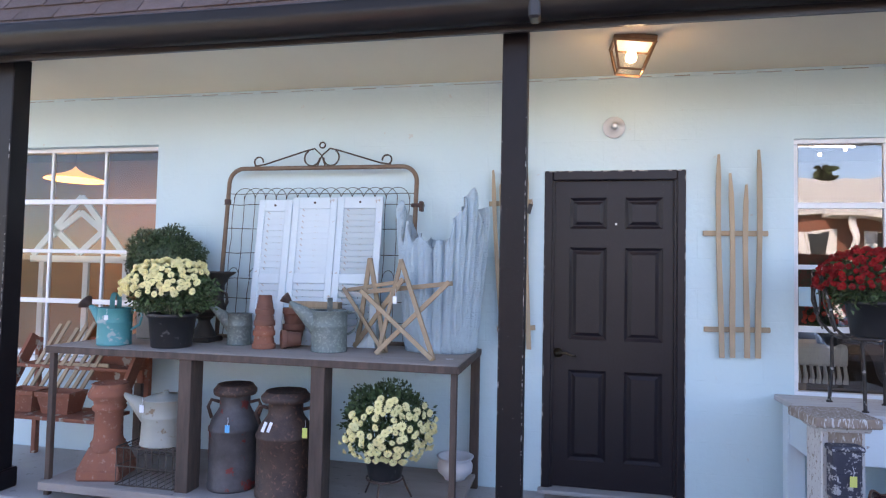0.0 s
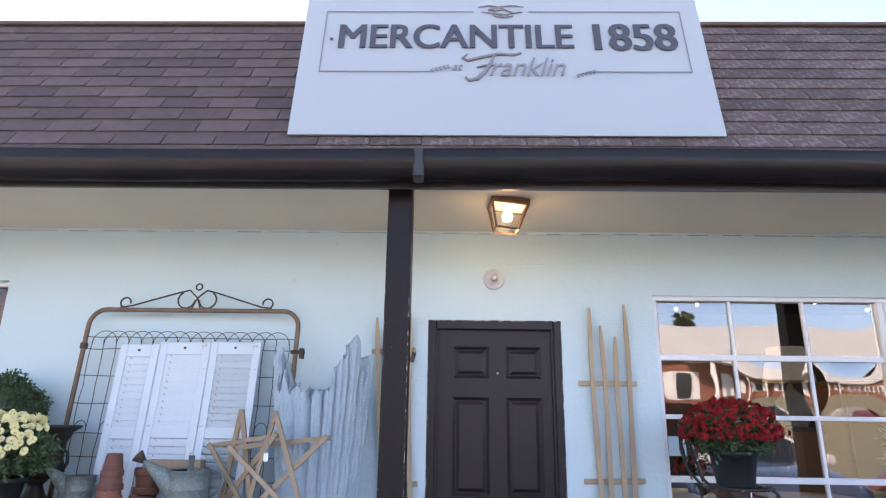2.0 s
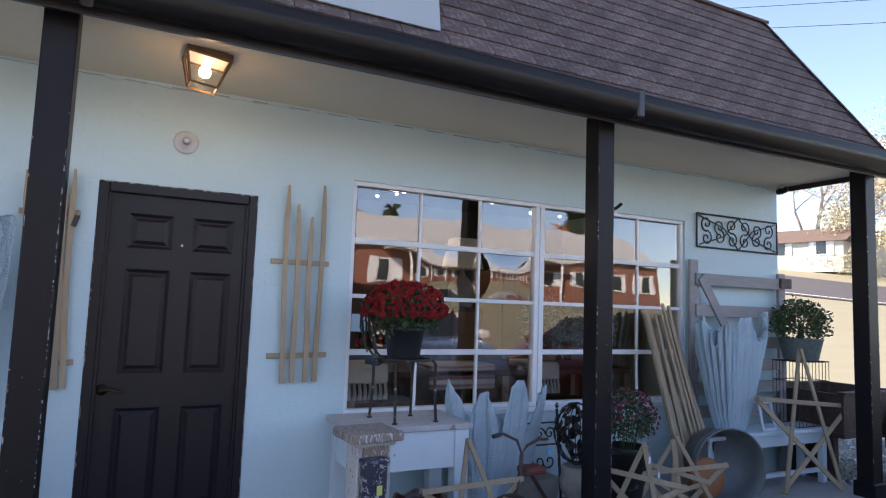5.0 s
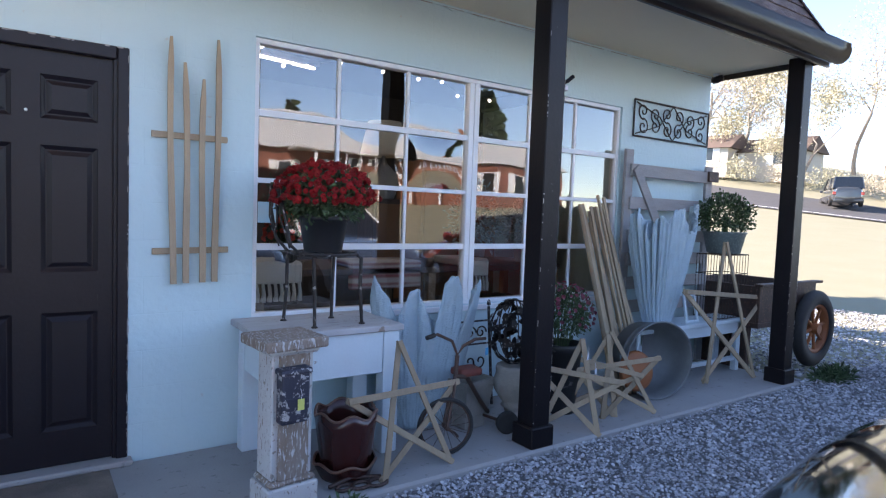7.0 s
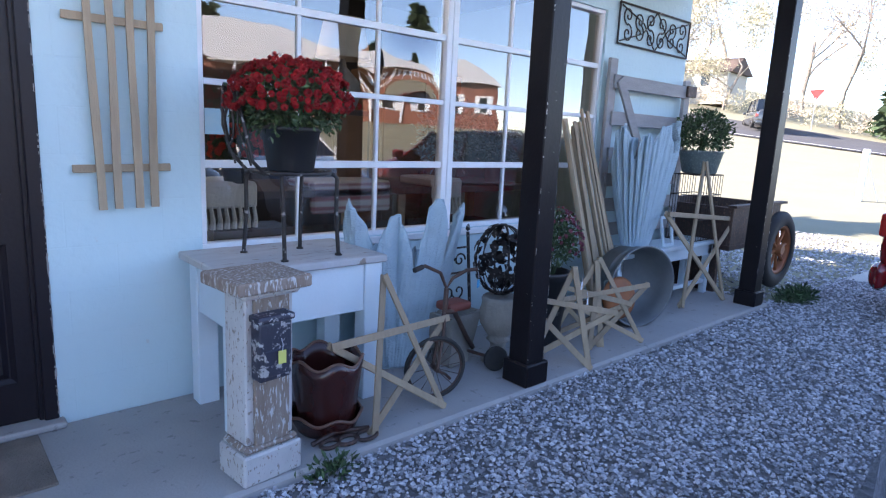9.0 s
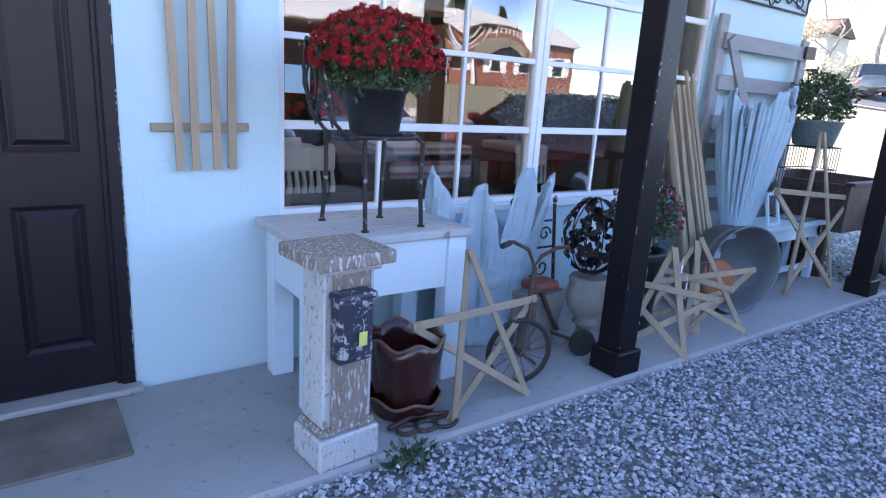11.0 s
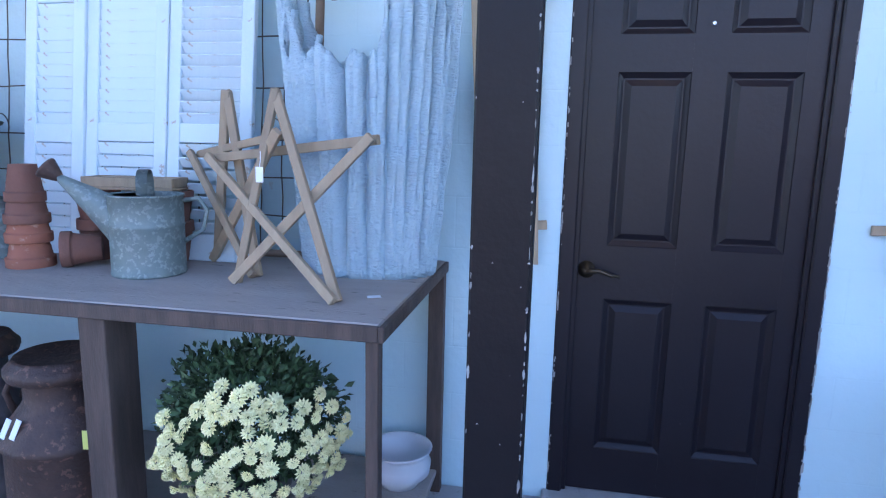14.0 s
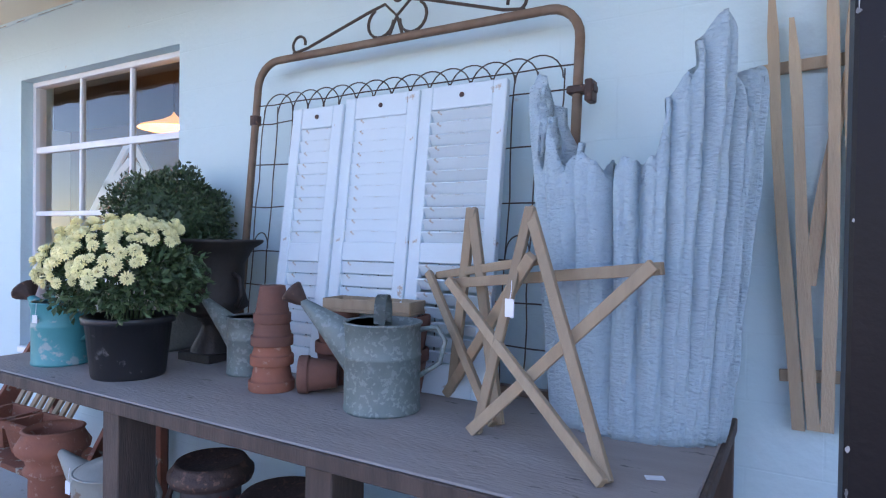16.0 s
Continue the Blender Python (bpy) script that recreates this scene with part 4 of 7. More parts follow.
for x in (-3.66, -3.36):
    t = thing("clay_trough", pose(x, 3.79, 0.425, 0, 0, 3), "red clay planter trough with fluted sides", "planter", "clay troughs")
    bm = bmesh.new()
    r0 = [bm.verts.new(v) for v in ((-0.1, -0.07, 0), (0.1, -0.07, 0), (0.1, 0.07, 0), (-0.1, 0.07, 0))]
    r1 = [bm.verts.new(v) for v in ((-0.13, -0.095, 0.15), (0.13, -0.095, 0.15), (0.13, 0.095, 0.15), (-0.13, 0.095, 0.15))]
    r2 = [bm.verts.new(v) for v in ((-0.11, -0.078, 0.15), (0.11, -0.078, 0.15), (0.11, 0.078, 0.15), (-0.11, 0.078, 0.15))]
    r3 = [bm.verts.new(v) for v in ((-0.085, -0.055, 0.03), (0.085, -0.055, 0.03), (0.085, 0.055, 0.03), (-0.085, 0.055, 0.03))]
    bm.faces.new(r0[::-1])
    bm.faces.new(r3)
    for p, q in ((r0, r1), (r1, r2), (r2, r3)):
        for i in range(4):
            bm.faces.new((p[i], p[(i + 1) % 4], q[(i + 1) % 4], q[i]))
    part("body", bm, M_TERRA, t)
    part("rim", boxes((-0.137, 0.137, -0.102, -0.09, 0.12, 0.153), bevel=0.003), M_TERRA, t)
pk = thing("picket_bundle", pose(-3.55, 3.86, 0.44), "leaning bundle of grey weathered pointed pickets", "picket fence")
for i in range(8):
    bm = bmesh.new()
    bar(bm, (-0.28 + 0.07 * i, -0.02, 0.0), (-0.1 + 0.075 * i, 0.2, 0.58 + 0.03 * math.sin(i * 2.1)), 0.028, 0.016, end=0.3)
    part("picket", bm, M_STAKE, pk)
bm = bmesh.new()
bar(bm, (-0.2, 0.1, 0.28), (0.42, 0.1, 0.30), 0.03, 0.014)
part("cross_lath", bm, M_STAKE, pk)


# ---- stick trellises on the wall ----
def stick_trellis(label, sticks, rails, crossing=-1):
    t = thing("stick_trellis", pose(0, WY - 0.012, 0), label, "trellis", "stick trellises")
    rng = random.Random(len(sticks) + int(sticks[0][0] * 100) % 7)
    for at, (x0, z0, x1, z1) in enumerate(sticks):
        n, dy = 9, 0.013 if at == crossing else 0.0
        bm = bmesh.new()
        rows = []
        for i in range(n + 1):
            k = i / n
            x = x0 + (x1 - x0) * k + 0.006 * math.sin(5 * k + x0 * 40)
            z = z0 + (z1 - z0) * k
            w = (0.017 - 0.003 * k) * (1 if k < 0.9 else 0.45) * (1 + 0.06 * math.sin(11 * k + x0 * 9))
            rows.append([bm.verts.new(v) for v in ((x - w, dy - 0.034, z), (x + w, dy - 0.034, z), (x + w * 0.9, dy * 0.5 - 0.014, z), (x - w * 0.9, dy * 0.5 - 0.014, z))])
        for a, b in zip(rows, rows[1:]):
            for i in range(4):
                bm.faces.new((a[i], a[(i + 1) % 4], b[(i + 1) % 4], b[i]))
        bm.faces.new(rows[0][::-1])
        bm.faces.new(rows[-1])
        part("stick", bm, M_STAKE, t)
    for x0, z0, x1, z1 in rails:
        bm = bmesh.new()
        bar(bm, (x0, -0.004, z0), (x1, -0.004, z1), 0.034, 0.014, end=0.6)
        part("rail", bm, M_STAKE, t)
    return t


stick_trellis("four-stick wooden trellis with pointed tops hung on the wall", [(1.139, 0.962, 1.122, 2.285), (1.215, 0.965, 1.195, 2.16), (1.29, 0.966, 1.292, 2.085), (1.366, 0.968, 1.366, 2.31)], [(1.033, 1.768, 1.428, 1.768), (1.04, 1.14, 1.44, 1.148)])
stick_trellis("wooden trellis of splayed sticks hung beside the door", [(-0.27, 0.945, -0.36, 2.2), (-0.225, 0.95, -0.31, 2.1), (-0.19, 0.95, -0.21, 2.25), (-0.14, 0.955, -0.16, 2.16), (-0.095, 0.96, -0.13, 2.235), (-0.25, 1.35, -0.16, 2.0)], [(-0.385, 1.965, -0.08, 1.98), (-0.315, 1.09, -0.05, 1.108)], crossing=5)
price_tag(pose(-0.09, 4.24, 1.96, 0, 15, 0), M_PLAST, "small black tag hanging on a trellis", 0.03, 0.07)

# ---- door ----
M_DOOR = mat("black_door_paint", (0.0115, 0.0088, 0.0122), 0.36, spec=0.28, second=(0.017, 0.0132, 0.018), scale=3, contrast=0.2, bump=0.12, bump_scale=45, third=(0.2, 0.19, 0.19), third_scale=19, third_amount=0.035)
M_IRON = mat("flaking_black_iron", (0.018, 0.016, 0.016), 0.5, 0.2, second=(0.035, 0.028, 0.025), scale=14, contrast=0.3, bump=0.25, bump_scale=70, third=(0.3, 0.29, 0.28), third_scale=26, third_amount=0.17)
M_CHIPW = mat("crackled_white_paint_on_wood", (0.56, 0.55, 0.54), 0.8, second=(0.44, 0.43, 0.42), scale=9, contrast=0.3, bump=0.9, bump_scale=30, third=(0.27, 0.23, 0.2), third_scale=60, third_amount=0.2, stretch=(1, 1, 0.6))
M_BAREW = mat("bare_brown_wood_flaked", (0.19, 0.125, 0.088), 0.8, second=(0.3, 0.25, 0.215), scale=8, contrast=0.35, bump=0.5, bump_scale=35, third=(0.5, 0.49, 0.48), third_scale=20, third_amount=0.24, stretch=(4, 4, 0.8))
M_TABLEW = mat("pale_table_paint", (0.64, 0.75, 0.80), 0.6, second=(0.56, 0.65, 0.70), scale=4, contrast=0.2, bump=0.15, third=(0.35, 0.31, 0.28), third_scale=14, third_amount=0.09)
M_TOPW = mat("worn_table_top", (0.5, 0.51, 0.52), 0.75, second=(0.38, 0.37, 0.36), scale=6, contrast=0.3, bump=0.3, bump_scale=30, stretch=(1, 4, 1), third=(0.25, 0.2, 0.16), third_scale=10, third_amount=0.17)
M_MAIL = mat("flaking_navy_mailbox", (0.03, 0.032, 0.05), 0.5, 0.2, second=(0.05, 0.05, 0.07), scale=9, contrast=0.3, bump=0.2, third=(0.42, 0.41, 0.41), third_scale=26, third_amount=0.22)
M_MAROON = mat("maroon_glaze", (0.055, 0.012, 0.01), 0.25, second=(0.035, 0.009, 0.008), scale=7, contrast=0.2, coat=0.3)
M_TAN = mat("worn_rim_glaze", (0.15, 0.075, 0.05), 0.4)
M_BIKE = mat("rusted_tricycle_frame", (0.07, 0.045, 0.038), 0.65, 0.4, second=(0.13, 0.07, 0.05), scale=16, contrast=0.3, bump=0.3, bump_scale=80)
M_TYRE = mat("old_rubber", (0.02, 0.019, 0.019), 0.8, second=(0.035, 0.033, 0.032), scale=20, contrast=0.3)
M_REDSEAT = mat("rusty_red_seat", (0.22, 0.045, 0.03), 0.6, second=(0.13, 0.04, 0.03), scale=14, contrast=0.3)
M_GREYW = mat("silvered_barn_wood", (0.36, 0.35, 0.35), 0.8, second=(0.25, 0.24, 0.24), scale=4, contrast=0.25, bump=0.4, bump_scale=30, stretch=(1, 6, 6), rand=0.12)
M_ORANGE = mat("orange_rim_rust", (0.42, 0.13, 0.035), 0.6, second=(0.25, 0.09, 0.04), scale=10, contrast=0.3)
M_MAT = mat("worn_coir_mat", (0.3, 0.245, 0.2), 0.95, second=(0.11, 0.09, 0.078), scale=3.2, contrast=0.55, detail=10.0, bump=0.9, bump_scale=120)
M_BRASS = mat("aged_bronze", (0.1, 0.075, 0.05), 0.35, 0.85, second=(0.05, 0.04, 0.03), scale=20, contrast=0.3)
M_COPPER = mat("brown_lantern_metal", (0.3, 0.17, 0.1), 0.45, 0.5, second=(0.14, 0.08, 0.05), scale=12, contrast=0.3)

door = tagged(thing("door_1", pose(0, 0, 0), "closed black six-panel door with worn edges", "door"), kind="structure")
DX0, DX1, DZ = DOOR
bm = boxes((DX0, DX0 + 0.058, WY - 0.006, WY + 0.1, 0.02, DZ), (DX1 - 0.056, DX1, WY - 0.006, WY + 0.1, 0.02, DZ), (DX0 + 0.058, DX1 - 0.056, WY - 0.006, WY + 0.1, DZ - 0.066, DZ), bevel=0.006)
part("door_frame", bm, M_DOOR, door)
bm = boxes((DX0 + 0.012, DX0 + 0.075, WY + 0.012, WY + 0.06, 0.02, DZ - 0.05), (DX1 - 0.073, DX1 - 0.012, WY + 0.012, WY + 0.06, 0.02, DZ - 0.05), bevel=0.004)
part("door_stop", bm, M_DOOR, door)
# leaf as stiles and rails with raised panels
bm = bmesh.new()
lx = (DX0 + 0.058, 0.175, 0.425, 0.543, 0.79, DX1 - 0.056)
lz = (0.035, 0.215, 0.827, 1.034, 1.667, 1.797, 2.012, DZ - 0.066)
yl = WY + 0.03
for a, b in ((0, 1), (2, 3), (4, 5)):
    box(bm, lx[a], lx[b], yl, yl + 0.04, lz[0], lz[-1])
for a, b in ((1, 2), (3, 4)):
    for c, d in ((0, 1), (2, 3), (4, 5), (6, 7)):
        box(bm, lx[a], lx[b], yl + 0.0005, yl + 0.04, lz[c], lz[d])
leafp = part("leaf", bm, M_DOOR, door)
for a, b in ((1, 2), (3, 4)):
    for c, d in ((1, 2), (3, 4), (5, 6)):
        x0, x1, z0, z1 = lx[a], lx[b], lz[c], lz[d]
        bm = bmesh.new()
        loops = []
        for inset, dy in ((0.0, 0.0), (0.003, 0.004), (0.014, 0.012), (0.02, 0.017), (0.026, 0.017), (0.048, 0.004)):
            loops.append([bm.verts.new(v) for v in ((x0 + inset, yl + dy, z0 + inset), (x1 - inset, yl + dy, z0 + inset), (x1 - inset, yl + dy, z1 - inset), (x0 + inset, yl + dy, z1 - inset))])
        for p, q in zip(loops, loops[1:]):
            for i in range(4):
                bm.faces.new((p[i], p[(i + 1) % 4], q[(i + 1) % 4], q[i]))
        bm.faces.new(loops[-1])
        part("panel", bm, M_DOOR, leafp)
hd = part("lever_handle", lathe([(0, 0), (0.033, 0), (0.033, 0.006), (0.02, 0.012), (0.014, 0.05), (0, 0.052)], 20, m=Matrix.Translation((0.105, yl, 0.94)) @ Matrix.Rotation(radians(90), 4, 'X')), M_BRASS, door, "dark bronze lever handle", smooth=True)
part("lever", tube([(0.105, yl - 0.045, 0.94), (0.15, yl - 0.05, 0.945), (0.19, yl - 0.048, 0.93), (0.225, yl - 0.045, 0.925)], 0.008, 8, taper=[0.011, 0.009, 0.008, 0.006]), M_BRASS, hd, smooth=True)
part("peephole", lathe([(0, 0), (0.008, 0), (0.006, 0.004), (0, 0.004)], 10, m=Matrix.Translation((0.484, yl, 1.83)) @ Matrix.Rotation(radians(90), 4, 'X')), M_METALW, door)
for z in (0.28, 1.1, 1.93):
    part("hinge", lathe([(0, -0.05), (0.008, -0.05), (0.008, 0.05), (0, 0.05)], 8, m=Matrix.Translation((DX1 - 0.062, yl - 0.006, z))), M_DOOR, door)
rd = random.Random(77)
bm = bmesh.new()
for k in range(150):
    side, z = rd.choice((0, 1, 1)), rd.uniform(0.05, DZ - 0.02) * rd.uniform(0.5, 1)
    x = (DX0 + 0.001, DX1 - 0.007)[side] + rd.uniform(-0.001, 0.004)
    box(bm, x, x + rd.uniform(0.002, 0.006), WY - 0.0075, WY - 0.005, z, z + rd.uniform(0.004, 0.03) * rd.choice((0.4, 0.7, 1.6)))
for k in range(30):
    x = rd.uniform(DX0 + 0.02, DX1 - 0.05)
    box(bm, x, x + rd.uniform(0.005, 0.03), WY - 0.0075, WY - 0.005, DZ - 0.006 - rd.uniform(0, 0.004), DZ - 0.001)
tagged(part("flaking_paint", bm, M_CHIP, door, "chipped pale paint edge"), kind="stuff")
setting("threshold", boxes((DX0 - 0.02, DX1 + 0.02, WY - 0.07, WY + 0.1, 0.0, 0.03), bevel=0.008), M_CONC, "rough whitewashed concrete door sill", "sill")
dm = tagged(part("doormat", boxes((0.03, 0.835, 3.755, 4.215, 0.0, 0.012), bevel=0.004), M_MAT), "worn dark brown coir doormat on the slab", "doormat")


# ---- windows ----
def window(name, x0, x1, z0, z1, units, cols, rows_n, recess, label, glass=M_GLASS):
    w = tagged(thing(name, pose(0, 0, 0), label, "window"), kind="structure")
    y = WY + recess
    f = 0.032
    bm = boxes((x0, x1, y - 0.01, y + 0.06, z1 - f, z1), (x0, x1, y - 0.01, y + 0.06, z0, z0 + f), (x0, x0 + f, y - 0.01, y + 0.06, z0 + f, z1 - f), (x1 - f, x1, y - 0.01, y + 0.06, z0 + f, z1 - f), bevel=0.004)
    part("window_frame", bm, M_WOODW, w)
    part("window_sill", boxes((x0 - 0.0, x1 + 0.0, WY - 0.02, y + 0.02, z0 - 0.045, z0 - 0.002), bevel=0.006), M_WOODW, w)
    span = (x1 - x0 - 2 * f - (units - 1) * 0.095) / units
    for u in range(units):
        ux = x0 + f + u * (span + 0.095)
        if u:
            bm = boxes((ux - 0.095, ux - 0.052, y - 0.014, y + 0.06, z0 + f, z1 - f), (ux - 0.048, ux, y - 0.014, y + 0.06, z0 + f, z1 - f), bevel=0.004)
            part("mullion", bm, M_WOODW, w)
        for i in range(1, cols):
            xx = ux + span * i / cols
            part("muntin", boxes((xx - 0.011, xx + 0.011, y + 0.0, y + 0.03, z0 + f, z1 - f), bevel=0.003), M_WOODW, w)
        for j in range(1, rows_n):
            zz = z0 + f + (z1 - z0 - 2 * f) * j / rows_n
            hw = 0.02 if j in (1, 3) else 0.015
            part("muntin", boxes((ux, ux + span, y - 0.003, y + 0.032, zz - hw, zz + hw), bevel=0.003), M_WOODW, w)
        for i in range(cols):
            for j in range(rows_n):
                a, b = ux + span * i / cols + 0.01, ux + span * (i + 1) / cols - 0.01
                c, d = z0 + f + (z1 - z0 - 2 * f) * j / rows_n + 0.012, z0 + f + (z1 - z0 - 2 * f) * (j + 1) / rows_n - 0.012
                # old sheet glass: each pane is bowed by its own amount
                bow = ((0.0, 0.005, 0.011)[i] if units > 1 and j == 2 and u == 0 else 0.0) + 0.00022 * (1 if (i + j + u) % 2 else -0.8)
                bm = bmesh.new()
                g = [[bm.verts.new((a + (b - a) * p / 12, y + 0.015 - bow * (1 - (p / 6 - 1) ** 2) * (1 - (q / 6 - 1) ** 2), c + (d - c) * q / 12)) for q in range(13)] for p in range(13)]
                for p in range(12):
                    for q in range(12):
                        bm.faces.new((g[p][q], g[p + 1][q], g[p + 1][q + 1], g[p][q + 1])).smooth = True
                ob = part("pane", bm, glass, w)
                ob.visible_shadow = False
    return w


window("window_1", *WIN_R[:2], *WIN_R[2:], 2, 3, 4, 0.03, "wide shop window with white muntins and wavy old glass")
window("window_2", *WIN_L[:2], *WIN_L[2:], 1, 3, 4, 0.08, "white twelve-pane window set deep in the wall", M_GLASS2)
st1 = tagged(part("window_sticker", boxes((1.624, 1.746, WY + 0.036, WY + 0.038, 1.305, 1.43)), mat("pale_blue_sticker", (0.28, 0.6, 0.75), 0.5, second=(0.55, 0.68, 0.72), scale=9, contrast=0.4)), "pale blue paper notice taped inside the window", "notice")

# ---- soffit lantern, bare bulb holder, small cameras ----
M_BULB = glow("warm_bulb", (1.0, 0.82, 0.6), 2.2)
M_LAMPGLASS = glass_mat("clear_lantern_glass", (0.95, 0.93, 0.9), 0.05, 1.45)
M_FROST = mat("frosted_lamp_glass", (0.85, 0.8, 0.72), 0.3)
lan = thing("porch_lantern", pose(0.52, 3.665, CEIL, 0, 6, 4), "copper and glass porch lantern lit under the soffit", "lantern")
part("reflector", boxes((-0.1, 0.1, -0.085, 0.085, -0.036, -0.031)), M_FROST, lan, "white inner plate")
part("canopy", boxes((-0.12, 0.12, -0.1, 0.1, -0.03, 0.004), bevel=0.006), M_COPPER, lan)
top = [(-0.115, -0.095), (0.115, -0.095), (0.115, 0.095), (-0.115, 0.095)]
bot = [(-0.07, -0.06), (0.07, -0.06), (0.07, 0.06), (-0.07, 0.06)]
for i in range(4):
    part("corner_bar", tube([(*top[i], -0.03), (*bot[i], -0.19)], 0.007, 4), M_COPPER, lan)
    part("bottom_bar", tube([(*bot[i], -0.19), (*bot[(i + 1) % 4], -0.19)], 0.007, 4), M_COPPER, lan)
    part("top_bar", tube([(*top[i], -0.035), (*top[(i + 1) % 4], -0.035)], 0.009, 4), M_COPPER, lan)
for i in range(4):
    bm = bmesh.new()
    j = (i + 1) % 4
    bm.faces.new([bm.verts.new(v) for v in ((*[0.96 * c for c in top[i]], -0.035), (*[0.96 * c for c in top[j]], -0.035), (*[0.96 * c for c in bot[j]], -0.188), (*[0.96 * c for c in bot[i]], -0.188))])
    part("glass_pane", bm, M_LAMPGLASS, lan, "clear glass pane").visible_shadow = False
part("bulb", lathe([(0, -0.14), (0.028, -0.125), (0.034, -0.1), (0.02, -0.06), (0.015, -0.03)], 16), M_BULB, lan, "glowing warm bulb", smooth=True)
lamp = new("lantern_light", bpy.data.lights.new("lantern_light", 'POINT'))
lamp.data.energy, lamp.data.color, lamp.data.shadow_soft_size = 0.6, (1.0, 0.72, 0.42), 0.05
lamp.location = (0.52, 3.665, 2.63)
hold = thing("bulb_holder", pose(0.462, WY, 2.488), "round white porcelain bulb holder on the wall", "light fitting")
rx = Matrix.Rotation(radians(90), 4, 'X')
part("rose", lathe([(0, 0), (0.073, 0), (0.075, 0.012), (0.065, 0.02), (0.035, 0.022), (0.032, 0.05), (0, 0.05)], 28, m=rx), M_WHITEP, hold, smooth=True)
part("socket", lathe([(0, 0.05), (0.026, 0.05), (0.022, 0.075), (0.012, 0.08), (0, 0.08)], 20, m=rx), M_METALW, hold, smooth=True)
camr = thing("security_camera", pose(6.05, 4.2, CEIL), "small black security camera under the soffit corner", "camera")
part("bracket", lathe([(0, -0.03), (0.02, -0.03), (0.03, 0), (0, 0)], 12), M_WHITEP, camr)
part("housing", lathe([(0, -0.05), (0.03, -0.05), (0.035, 0.0), (0.03, 0.05), (0, 0.055)], 16, m=Matrix.Translation((0, -0.02, -0.055)) @ Matrix.Rotation(radians(80), 4, 'X')), M_BLACK, camr, smooth=True)
# small camera on the third post; it gives no light
cam2 = thing("post_light", pose(3.135, 3.36, 2.17), "small clip-on camera on the porch post", "light")
part("arm", tube([(-0.005, 0.02, 0.03), (0.03, 0, 0.05), (0.06, -0.02, 0.08)], 0.012, 8), M_BLACK, cam2)
part("lens", boxes((0.0, 0.03, -0.012, 0.015, -0.01, 0.02), bevel=0.004), M_TAGW, cam2)

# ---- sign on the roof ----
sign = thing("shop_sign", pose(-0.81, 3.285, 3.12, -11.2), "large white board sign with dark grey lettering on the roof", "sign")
SW, SHT = 2.565, 1.33
bm = bmesh.new()
n = 24
cols = []
for i in range(n + 1):
    x = SW * i / n
    b = 0.0
    cols.append([bm.verts.new((x, y + dy, z)) for y, z, dy in ((-0.006, 0, b * 2.2), (-0.006, SHT, 0), (0.006, SHT, 0), (0.006, 0, b * 2.2))])
for p, q in zip(cols, cols[1:]):
    for i in range(4):
        bm.faces.new((p[i], p[(i + 1) % 4], q[(i + 1) % 4], q[i]))
bm.faces.new(cols[0])
bm.faces.new(cols[-1][::-1])
part("board", bm, M_SIGN, sign)
M_INK = mat("dark_grey_sign_ink", (0.06, 0.06, 0.075), 0.6)
M_INKL = mat("mid_grey_sign_ink", (0.2, 0.2, 0.22), 0.6)


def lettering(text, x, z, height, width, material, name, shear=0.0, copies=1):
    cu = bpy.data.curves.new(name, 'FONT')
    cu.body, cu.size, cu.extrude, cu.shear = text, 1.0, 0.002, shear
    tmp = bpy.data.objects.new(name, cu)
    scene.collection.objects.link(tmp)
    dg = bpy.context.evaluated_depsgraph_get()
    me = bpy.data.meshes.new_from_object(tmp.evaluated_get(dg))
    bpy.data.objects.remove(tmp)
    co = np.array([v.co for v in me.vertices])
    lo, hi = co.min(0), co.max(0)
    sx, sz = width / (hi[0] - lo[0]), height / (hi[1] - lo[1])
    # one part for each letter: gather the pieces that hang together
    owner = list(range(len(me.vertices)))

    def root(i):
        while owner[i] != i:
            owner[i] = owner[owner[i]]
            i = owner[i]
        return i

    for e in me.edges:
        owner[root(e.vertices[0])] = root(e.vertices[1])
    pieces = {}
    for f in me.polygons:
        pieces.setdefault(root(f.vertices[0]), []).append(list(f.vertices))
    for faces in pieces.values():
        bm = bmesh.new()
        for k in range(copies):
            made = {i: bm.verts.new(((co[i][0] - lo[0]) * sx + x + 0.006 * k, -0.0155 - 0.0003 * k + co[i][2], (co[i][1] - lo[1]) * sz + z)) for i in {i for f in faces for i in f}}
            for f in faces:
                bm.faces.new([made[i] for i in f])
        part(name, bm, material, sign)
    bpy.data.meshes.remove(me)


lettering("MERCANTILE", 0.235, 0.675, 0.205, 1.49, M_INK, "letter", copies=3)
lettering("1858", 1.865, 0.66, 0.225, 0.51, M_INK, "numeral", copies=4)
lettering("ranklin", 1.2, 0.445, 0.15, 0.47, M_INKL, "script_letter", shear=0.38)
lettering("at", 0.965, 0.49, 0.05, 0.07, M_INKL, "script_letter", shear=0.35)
YS = -0.0165
def line(x0, x1, z0, z1):
    part("border_line", boxes((x0, x1, YS, YS + 0.003, z0, z1)), M_INKL, sign)
BX0, BX1, BZ0, BZ1 = 0.135, 2.445, 0.478, 1.0
line(BX0, BX0 + 0.006, BZ0, BZ1)
line(BX1 - 0.006, BX1, BZ0, BZ1)
line(BX0 + 0.006, 1.1, BZ1 - 0.006, BZ1)
line(1.46, BX1 - 0.006, BZ1 - 0.006, BZ1)
line(BX0 + 0.006, 0.84, BZ0, BZ0 + 0.006)
line(1.80, BX1 - 0.006, BZ0, BZ0 + 0.006)


